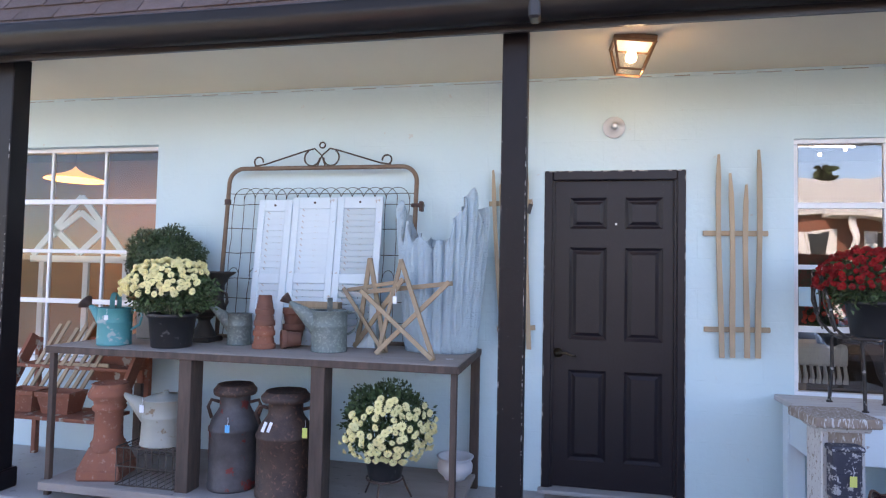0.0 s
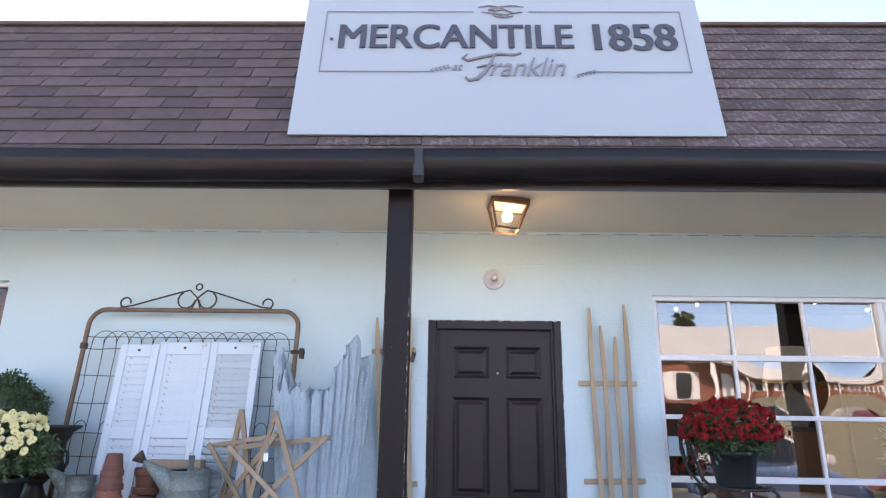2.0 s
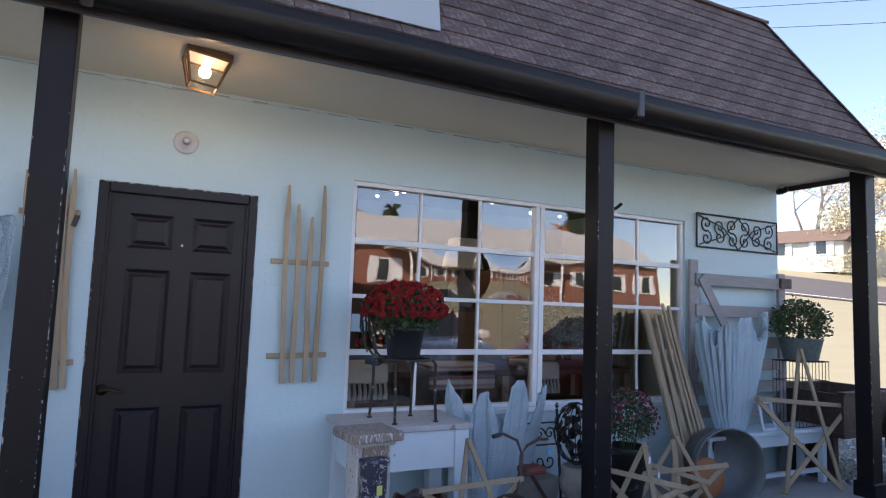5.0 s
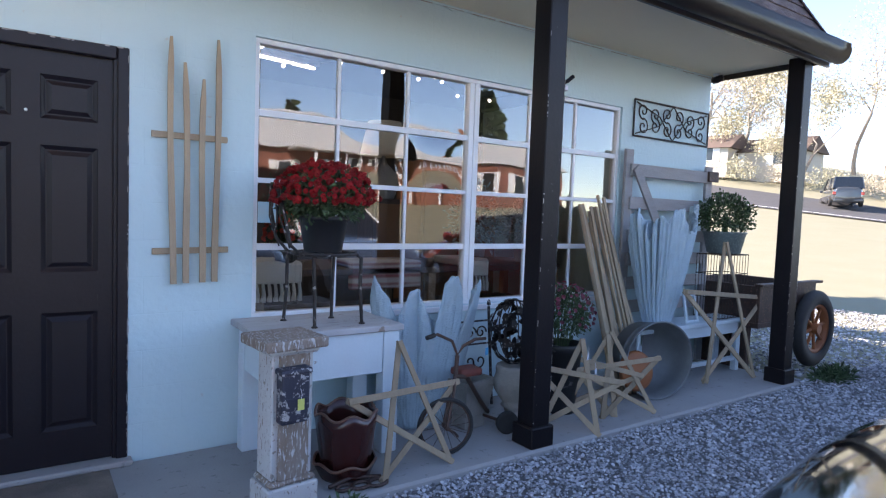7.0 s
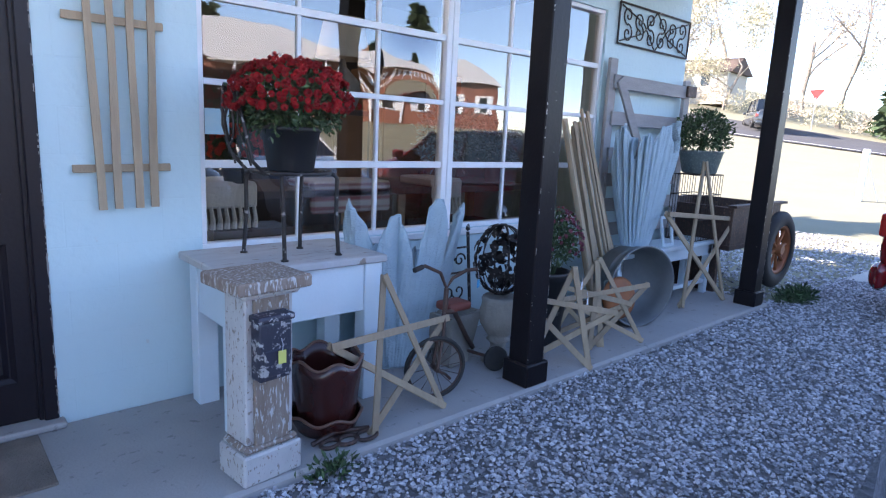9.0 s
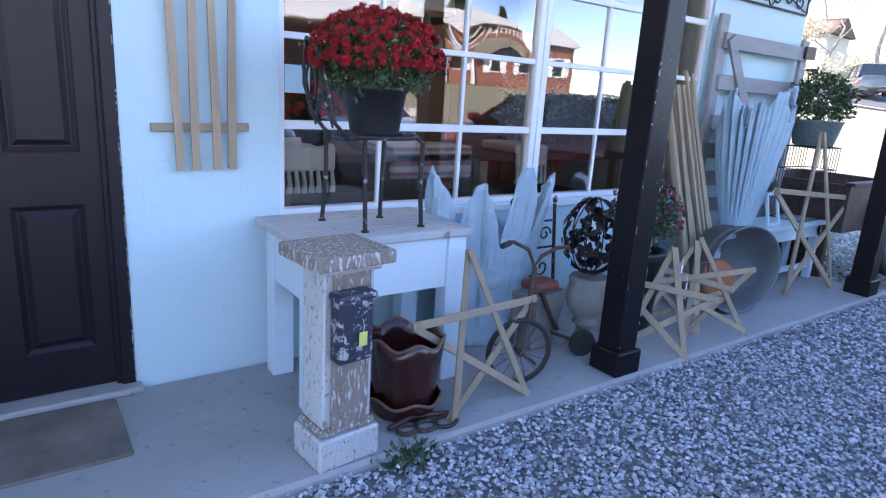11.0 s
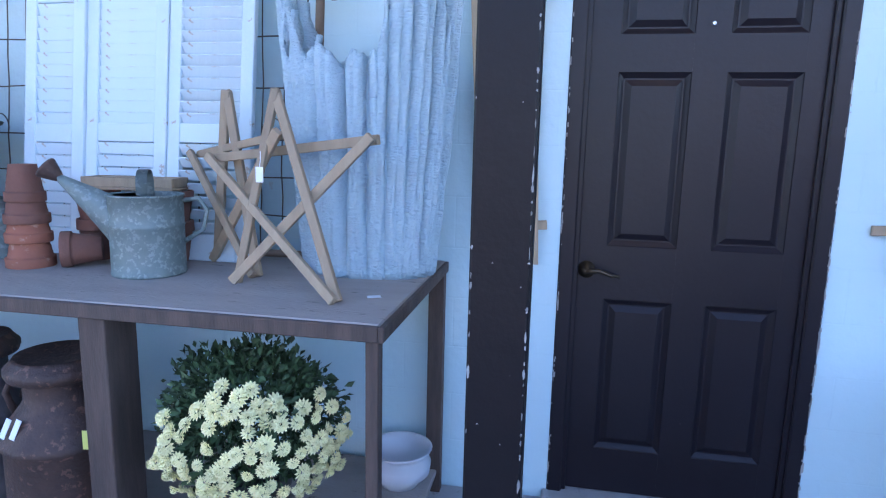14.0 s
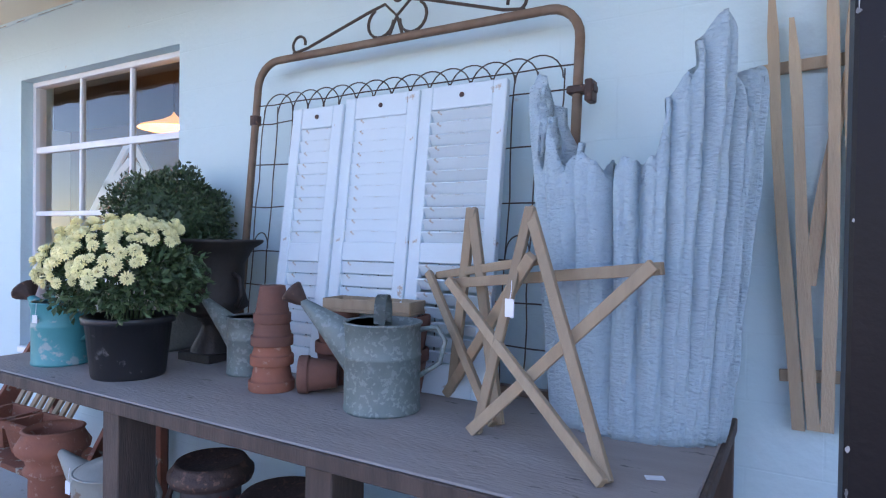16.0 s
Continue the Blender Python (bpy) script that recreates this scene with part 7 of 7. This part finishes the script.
    for a, b in zip(rf, rf[1:]):
        for i in range(4):
            bm.faces.new((a[i], a[i + 1], b[i + 1], b[i]))
    bmesh.ops.solidify(bm, geom=bm.faces[:], thickness=0.03)
    part("roof", bm, paint, c, smooth=True)
    for s in (-1, 1):
        for yy, ym in ((y1, y0), ((y1 + y2) / 2, (y1 + y2) / 2), (y2, y3)):
            part("pillar", tube([(s * W * 0.45, ym, zb - 0.02), (s * W * 0.385, yy, H - 0.04)], 0.028, 6), paint, c)
        for yw in (-L * 0.31, L * 0.32):
            m = Matrix.Translation((s * (W / 2 - 0.1), yw, 0.33)) @ Matrix.Rotation(radians(90), 4, 'Y')
            w = part("wheel", lathe([(0.2, -0.1), (0.31, -0.1), (0.33, -0.06), (0.33, 0.06), (0.31, 0.1), (0.2, 0.1)], 28, m=m), M_TYRE, c, smooth=True)
            part("rim", lathe([(0, -0.08), (0.2, -0.09), (0.2, 0.09), (0.06, 0.08), (0, 0.08)], 20, m=m), M_CHROME, w, smooth=True)
        part("mirror", boxes((s * W * 0.5 - 0.02 + s * 0.07 - 0.08, s * W * 0.5 + s * 0.07 + 0.1 - 0.02, y3 - 0.25, y3 - 0.12, 0.98, 1.12), bevel=0.03, seg=2), paint, c)
        yl2 = L / 2 - 0.28
        lens = lathe([(math.sin(radians(a)), -math.cos(radians(a))) for a in range(0, 181, 15)], 24, m=Matrix.Translation((s * W * 0.375, yl2, hood - 0.28)) @ Matrix.Rotation(radians(-24), 4, 'X') @ Matrix.Diagonal((0.12, 0.23, 0.075, 1)))
        part("headlamp", lens, M_LENS, c, smooth=True)
        part("tail_lamp", boxes((s * W * 0.4 - 0.1, s * W * 0.4 + 0.1, -L / 2 - 0.005, -L / 2 + 0.12, 0.72, 0.92), bevel=0.03, seg=2), M_TAIL, c)
    part("windscreen_trim", tube([(-W * 0.45, y3, zb), (-W * 0.2, y3 + 0.06, zb + 0.01), (W * 0.2, y3 + 0.06, zb + 0.01), (W * 0.45, y3, zb)], 0.02, 6), M_TYRE, c)
    part("bumper", boxes((-W * 0.42, W * 0.42, L / 2 - 0.1, L / 2 + 0.03, 0.25, 0.45), bevel=0.09, seg=4), paint, c, smooth=True)
    part("bumper", boxes((-W * 0.42, W * 0.42, -L / 2 - 0.05, -L / 2 + 0.1, 0.25, 0.5), bevel=0.09, seg=4), paint, c, smooth=True)
    return c


car(pose(2.5, -0.6, -0.03, 0, 0, 10), "glossy black parked car on the gravel", car_paint("black_car_paint", (0.006, 0.006, 0.008)), hood=1.02)
car(pose(7.35, 0.45, -0.03, 0, 0, 180), "glossy dark red parked car on the gravel", car_paint("red_car_paint", (0.25, 0.01, 0.012)))
car(pose(4.75, -1.9, -0.03, 0, 0, -3), "white parked car on the gravel", car_paint("white_car_paint", (0.7, 0.7, 0.7)))
car(pose(-2.6, -4.6, -0.03, 0, 0, 2), "red parked car on the gravel", car_paint("bright_red_car_paint", (0.35, 0.015, 0.012)))
sv = car(pose(46.6, 19.75, rise(46.6, 19.75), 0, 0, -58), "dark grey sport utility vehicle on the road", car_paint("grey_suv_paint", (0.05, 0.055, 0.06)), L=4.9, W=1.95, H=1.95, hood=1.12, boxy=True, group="road traffic")

# ---- shop interior ----
M_PINE = mat("brown_shop_boards", (0.22, 0.11, 0.05), 0.7, second=(0.14, 0.07, 0.035), scale=4, contrast=0.3, bump=0.2, stretch=(1, 1, 6))
# Dark wall colour stands in for the dim shop interior.
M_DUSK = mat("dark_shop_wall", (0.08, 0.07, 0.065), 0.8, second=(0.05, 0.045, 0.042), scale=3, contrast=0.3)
# Partition is added to part the warm-lit room from the dark one.
setting("partition", boxes((-0.5, -0.4, WY + 0.2, WY + 6, -0.02, CEIL)), M_DUSK, "added inner partition between the warm-lit and the dark room", "wall")
setting("wall_inner_west", boxes((WX0 + 0.01, -0.5, WY + 2.6, WY + 2.7, -0.02, CEIL)), M_PINE, "brown board wall inside the warm-lit room", "wall")
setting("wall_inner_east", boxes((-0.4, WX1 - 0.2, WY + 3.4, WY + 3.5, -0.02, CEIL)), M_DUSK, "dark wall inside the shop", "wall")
lat = thing("white_lattice", pose(-3.95, WY + 0.4, 0.5), "white painted diamond lattice panel inside the window", "lattice")
for a, b in (((-0.64, 1.06), (-0.15, 1.59)), ((-0.15, 1.59), (0.32, 1.06)), ((-0.44, 1.24), (-0.15, 1.45)), ((-0.15, 1.45), (0.13, 1.25)), ((-0.44, 1.32), (-0.15, 1.08)), ((-0.15, 1.08), (0.13, 1.32))):
    bm = bmesh.new()
    bar(bm, (a[0], 0, a[1]), (b[0], 0, b[1]), 0.055, 0.02)
    part("brace", bm, M_TABLEW, lat)
part("cross_rail", boxes((-0.66, 0.34, -0.012, 0.012, 1.0, 1.06), bevel=0.003), M_TABLEW, lat)
for x in (-0.56, -0.1, 0.3):
    part("upright", boxes((x, x + 0.055, -0.015, 0.015, -0.5, 1.0), bevel=0.003), M_TABLEW, lat)
M_SHADE = glow("lit_pendant_shade", (1.0, 0.45, 0.16), 0.3)
pn = thing("pendant_lamp", pose(-5.2, WY + 1.5, 2.42), "warm glowing pendant lamp inside the shop", "pendant lamp")
part("shade", lathe([(0.3, 0), (0.28, 0.02), (0.1, 0.08), (0.03, 0.12), (0, 0.16)], 24), M_SHADE, pn, smooth=True)
part("cord", tube([(0, 0, 0.16), (0, 0, CEIL - 2.42)], 0.006, 5), M_TYRE, pn)
pw = new("pendant_light", bpy.data.lights.new("pendant_light", 'POINT'))
pw.data.energy, pw.data.color, pw.data.shadow_soft_size = 9, (1.0, 0.62, 0.32), 0.15
pw.location = (-5.2, WY + 1.5, 2.33)
tl = thing("lamp_with_shade", pose(2.97, WY + 0.95, 1.5), "table lamp with cream shade and ribbed pottery base", "lamp")
part("base", lathe([(0, 0), (0.09, 0), (0.1, 0.02), (0.13, 0.1), (0.125, 0.2), (0.06, 0.27), (0.03, 0.3), (0.015, 0.36), (0, 0.36)], 28), M_STONE, tl, smooth=True)
part("shade", lathe([(0.2, 0.36), (0.14, 0.64), (0.137, 0.64), (0.195, 0.36)], 32), mat("linen_shade", (0.6, 0.5, 0.38), 0.8), tl, smooth=True)
tab = thing("display_table", pose(3.2, WY + 0.85, 0), "long dark wooden display table inside the window", "table")
part("tabletop", boxes((-1.5, 1.4, -0.4, 0.4, 0.92, 0.97), bevel=0.005), M_DARKWOOD, tab)
part("shelf", boxes((-1.5, 1.4, -0.4, 0.4, 0.55, 0.6), bevel=0.005), M_DARKWOOD, tab)
for x in (-1.45, -0.05, 1.33):
    for y in (-0.38, 0.32):
        part("leg", boxes((x, x + 0.07, y, y + 0.07, -0.02, 0.92), bevel=0.004), M_LATH, tab)
M_FROSTLEAF = mat("frosted_grey_leaf", (0.3, 0.34, 0.33), 0.8, island=0.5)
for fx, fy, fz, rad, seed in ((3.72, WY + 0.62, 0.97, 0.26, 81), (4.35, WY + 0.7, 0.97, 0.22, 82)):
    fb = thing("frosted_plant", pose(fx, fy, fz), "bushy frosted grey-green plant on the display table", "potted plant", "frosted plants")
    part("pot", lathe([(0, 0), (0.07, 0), (0.09, 0.12), (0.095, 0.13), (0.08, 0.13), (0, 0.11)], 20), M_STONE, fb, smooth=True)
    leaf_cloud("foliage", M_FROSTLEAF, fb, 900, (0, 0, 0.13 + rad), (rad, rad * 0.9, rad * 1.15), 0.05, np.random.default_rng(seed), shell=0.25, low=-0.85, aspect=0.35)
M_WOOL = mat("white_wool_throw", (0.7, 0.69, 0.65), 0.95, bump=0.8, bump_scale=50)
M_STRIPE = mat("striped_cotton", (0.5, 0.47, 0.46), 0.9, second=(0.3, 0.1, 0.11), scale=26, contrast=0.85, detail=0.0, stretch=(0.02, 0.02, 1))
for x, w in ((1.9, 0.34), (3.58, 0.3)):
    th = thing("fringed_throw", pose(x, WY + 0.435, 0.97), "white knitted throw with tasselled fringe", "throw", "fringed throws")
    part("cloth", boxes((-w / 2, w / 2, 0.0, 0.4, 0.0, 0.06), (-w / 2, w / 2, -0.012, 0.012, -0.09, 0.05), bevel=0.012), M_WOOL, th)
    for k in range(8):
        xx = -w / 2 + w * (k + 0.5) / 8
        part("tassel", tube([(xx, 0, -0.08), (xx + 0.008, -0.006, -0.16), (xx + 0.004, 0, -0.21)], 0.012, 6, taper=[0.01, 0.014, 0.019]), M_WOOL, th)
hm = thing("striped_cloth", pose(2.75, WY + 0.5, 0.97), "folded red and white striped cotton cloth on the table", "cloth")
part("cloth", boxes((-0.3, 0.32, 0.0, 0.3, 0, 0.05), (-0.3, 0.32, -0.05, 0.004, -0.16, 0.05), bevel=0.015), M_STRIPE, hm)
F_COR = flower_mesh("flower", 0.026, mat("coral_petal", (0.75, 0.12, 0.08), 0.7, rand=0.3))
mum_plant("coral_flowers", pose(1.97, WY + 0.5, 0.97), "coral red flowers in a small dark pot behind the glass", 0.06, 0.08, 0.13, (0.14, 0.12, 0.12), 0.12, F_COR, 45, 15, low=-0.3, leaves=500, leaf=0.035, gap=0.03, group="")
cab = thing("tall_cabinet", pose(4.3, WY + 1.9, -0.02), "tall brown wooden cabinet inside the shop", "cabinet")
part("carcase", boxes((-0.5, 0.5, -0.25, 0.25, 0, 1.95), bevel=0.01), M_PINE, cab)
for x in (-0.24, 0.24):
    dd = part("door", boxes((x - 0.225, x + 0.225, -0.275, -0.252, 0.1, 1.85), bevel=0.006), M_PINE, cab)
    part("knob", lathe([(0, 0), (0.015, 0), (0.02, 0.015), (0, 0.025)], 10, m=Matrix.Translation((x * 0.15, -0.275, 1.0)) @ rx), M_BRASS, dd)
sd2 = thing("lamp_stand", pose(2.97, WY + 0.95, 0.97), "dark wooden box stand holding a table lamp", "stand")
part("box", boxes((-0.16, 0.16, -0.14, 0.14, 0, 0.53), bevel=0.008), M_DARKWOOD, sd2)
part("front_panel", boxes((-0.13, 0.13, -0.15, -0.141, 0.04, 0.49), bevel=0.004), M_PINE, sd2)
M_TUBE = glow("led_tube", (1.0, 0.97, 0.92), 2.5)
for k in range(2):
    tbx = thing("tube_light", pose(1.6 + 0.9 * k, WY + 2.0 + 0.1 * k, CEIL - 0.08, 0, 0, 12), "lit white tube light on the shop ceiling", "tube light", "shop tube lights")
    part("tube", tube([(-0.35, 0, 0), (0.35, 0, 0)], 0.014, 8), M_TUBE, tbx)
    part("bracket", boxes((-0.4, 0.4, -0.02, 0.02, 0.02, 0.08), bevel=0.006), M_DUSK, tbx)
cl = thing("ceiling_lamp", pose(2.35, WY + 1.6, CEIL), "round lit ceiling lamp inside the shop", "ceiling lamp")
part("base", lathe([(0, -0.03), (0.15, -0.03), (0.16, 0), (0, 0)], 28), M_WHITEP, cl)
part("diffuser", lathe([(0, -0.07), (0.07, -0.066), (0.12, -0.05), (0.14, -0.031)], 28), M_TUBE, cl, "glowing white diffuser", smooth=True)
shop_lamp = new("ceiling_lamp_light", bpy.data.lights.new("ceiling_lamp_light", 'POINT'))
shop_lamp.data.energy, shop_lamp.data.color, shop_lamp.data.shadow_soft_size = 5, (1.0, 0.9, 0.76), 0.12
shop_lamp.location = (2.35, WY + 1.6, CEIL - 0.22)
sl = thing("string_lights", pose(0, 0, 0), "string of tiny bulbs across the shop ceiling", "string lights")
pts = [(0.6 + 0.25 * k, WY + 0.9 + 0.25 * math.sin(k * 1.1), 2.6 - 0.12 * math.sin(k * 0.8) ** 2) for k in range(16)]
part("cable", tube(pts, 0.004, 4), M_TYRE, sl)
for p in pts:
    part("bulb", lathe([(0, -0.03), (0.014, -0.02), (0.014, -0.005), (0, 0.0)], 8, m=Matrix.Translation(p)), M_TUBE, sl)

# ---- weeds by the last post ----
wd = thing("weeds", pose(6.75, 3.25, -0.04), "low green weeds growing at the gravel edge", "weeds", kind="stuff")
rng = np.random.default_rng(70)
leaf_cloud("blades", M_LEAF, wd, 500, (0, 0, 0.0), (0.32, 0.14, 0.13), 0.07, rng, shell=0.1, low=0.0, aspect=0.25)
wd2 = thing("weeds", pose(1.72, 3.29, -0.04), "small green weeds at the slab edge", "weeds", kind="stuff")
leaf_cloud("blades", M_LEAF, wd2, 160, (0, 0, 0.0), (0.14, 0.07, 0.06), 0.04, rng, shell=0.1, low=0.0, aspect=0.4)

# ---- crushed stone ----
def crushed_stone(n, x0, x1, y0, y1, seed, size):
    rng = np.random.default_rng(seed)
    base = np.array(((1, 0, 0), (-1, 0, 0), (0, 1, 0), (0, -1, 0), (0, 0, 1), (0, 0, -1)), float)
    tri = np.array(((0, 2, 4), (2, 1, 4), (1, 3, 4), (3, 0, 4), (2, 0, 5), (1, 2, 5), (3, 1, 5), (0, 3, 5)))
    c = np.stack([rng.uniform(x0, x1, n), rng.uniform(y0, y1, n), rng.uniform(-0.05, -0.025, n)], 1)
    s = size * (0.55 + 0.9 * rng.random((n, 1, 1))) * rng.uniform(0.55, 1.25, (n, 6, 1))
    q = rng.normal(size=(n, 4))
    q /= np.linalg.norm(q, axis=1, keepdims=True)
    w, x, y, z = q.T
    R = np.stack([np.stack([1 - 2 * (y * y + z * z), 2 * (x * y - z * w), 2 * (x * z + y * w)], -1), np.stack([2 * (x * y + z * w), 1 - 2 * (x * x + z * z), 2 * (y * z - x * w)], -1), np.stack([2 * (x * z - y * w), 2 * (y * z + x * w), 1 - 2 * (x * x + y * y)], -1)], 1)
    v = np.einsum("nij,nkj->nki", R, base[None] * s) * np.array((1, 1, 0.7)) + c[:, None]
    f = tri[None] + 6 * np.arange(n)[:, None, None]
    me = bpy.data.meshes.new("crushed_stone")
    me.from_pydata(v.reshape(-1, 3).tolist(), [], f.reshape(-1, 3).tolist())
    me.materials.append(M_PEBBLE)
    return me


M_PEBBLE = mat("grey_limestone_chip", (0.4, 0.405, 0.43), 0.85, island=0.6)
tagged(new("crushed_stone", crushed_stone(38000, 0.6, 4.2, 0.6, 3.32, 1, 0.0115)), "loose grey crushed limestone", "gravel", "", "stuff")
tagged(new("crushed_stone", crushed_stone(30000, 4.2, 8.4, 0.4, 3.34, 2, 0.0135)), "loose grey crushed limestone", "gravel", "", "stuff")
tagged(new("crushed_stone", crushed_stone(9000, 6.3, 12.2, 3.3, 7.5, 3, 0.02)), "loose grey crushed limestone", "gravel", "", "stuff")

# ---- roof shingles ----
M_SHING = mat("weathered_brown_shingle", (0.128, 0.088, 0.083), 0.92, second=(0.07, 0.048, 0.046), scale=12, contrast=0.3, bump=0.6, bump_scale=220, rand=0.24, third=(0.16, 0.125, 0.115), third_scale=30, third_amount=0.25)
M_SHING2 = mat("weathered_brown_shingle_far", (0.128, 0.088, 0.083), 0.92, second=(0.07, 0.048, 0.046), scale=12, contrast=0.3, bump=0.6, bump_scale=220, island=0.24)
slope = Vector((0, TOP[0] - EAVE[0], TOP[1] - EAVE[1]))
Ls = slope.length
sd = slope.normalized()
sn = Vector((0, -sd.z, sd.y))
EXPO, TABW = 0.135, 0.305
me_s = []
rs = random.Random(12)
for k in range(5):
    bm = bmesh.new()
    wv = [rs.uniform(-0.004, 0.004) for _ in range(4)]
    vs = [bm.verts.new(p) for p in ((0.004, 0, 0.0 + wv[0]), (TABW - 0.004, 0, 0.0 + wv[1]), (TABW, -0.0, EXPO * 1.25), (0, 0.0, EXPO * 1.25), (0.004, 0.014, wv[0]), (TABW - 0.004, 0.014 + abs(wv[2]), wv[1]), (TABW, 0.002, EXPO * 1.25), (0, 0.002, EXPO * 1.25))]
    for f in ((4, 5, 6, 7), (0, 4, 7, 3), (1, 2, 6, 5), (0, 1, 5, 4)):
        bm.faces.new([vs[i] for i in f])
    me = bpy.data.meshes.new("shingle")
    bm.to_mesh(me)
    bm.free()
    me.materials.append(M_SHING)
    me_s.append(me)
basis = Matrix((Vector((1, 0, 0)), sn, sd)).transposed().to_4x4()
rest = bmesh.new()
count = 0
rows_n = int(Ls / EXPO)
for r in range(rows_n):
    s = EXPO * r
    hip = (WX1 + 0.03) + (WX1 - 0.42 - WX1 - 0.03) * (s / Ls)
    x = WX0 + (TABW / 2 if r % 2 else 0) + rs.uniform(-0.03, 0.03)
    while x < hip - 0.05:
        p = Vector((x, EAVE[0], EAVE[1])) + sd * s + sn * 0.004
        m = basis.copy()
        m.translation = p
        m = m @ Matrix.Rotation(radians(rs.uniform(-0.5, 0.5)), 4, 'Y')
        cut = min(1.0, (hip - x) / TABW)
        if -0.9 < x < 5.9 and count < 300 and cut > 0.3:
            ob = new("shingle", me_s[rs.randrange(5)])
            ob.parent = roof
            ob.matrix_basis = m @ Matrix.Diagonal((cut, 1, 1, 1))
            count += 1
        else:
            k = me_s[rs.randrange(5)]
            nv = [rest.verts.new((m @ Matrix.Diagonal((cut, 1, 1, 1))) @ v.co) for v in k.vertices]
            for poly in k.polygons:
                rest.faces.new([nv[i] for i in poly.vertices])
        x += TABW
rest_ob = part("shingle_field", rest, M_SHING2, roof)
tagged(rest_ob, kind="stuff")
bm = bmesh.new()
box(bm, WX0, WX1 - 0.42, TOP[0] - 0.05, TOP[0] + 0.12, TOP[1] - 0.01, TOP[1] + 0.02, bevel=0.006)
part("ridge_cap", bm, M_SHING2, roof)
for k in range(13):
    q = (k + 0.5) / 13
    p = Vector((WX1 + 0.03 - 0.45 * q, EAVE[0] + (TOP[0] - EAVE[0]) * q, EAVE[1] + (TOP[1] - EAVE[1]) * q))
    d = Vector((-0.45, TOP[0] - EAVE[0], TOP[1] - EAVE[1])).normalized()
    bm = bmesh.new()
    bar(bm, p - d * 0.07, p + d * 0.075, 0.16, 0.012, roll=0.6)
    part("hip_shingle", bm, M_SHING, roof)

# gutter joints and hangers
for x in (-3.45, -0.02, 3.12):
    jb = tagged(part("gutter_joint", boxes((x - 0.03, x + 0.03, GY - 0.08, GY + 0.02, GZ - 0.09, GZ + 0.088), bevel=0.012), M_GUTTER), "dark gutter joint sleeve above a post", "gutter joint", "gutter joints", "structure")
setting("fascia", boxes((WX0, WX1 + 0.02, 3.22, 3.239, CEIL - 0.09, 2.95)), M_GUTTER, "dark painted fascia board behind the gutter", "trim")
setting("fascia_end", boxes((WX1 + 0.021, WX1 + 0.04, 3.22, WY + 0.2, CEIL - 0.05, 2.95)), M_GUTTER, "dark painted end fascia board", "trim")
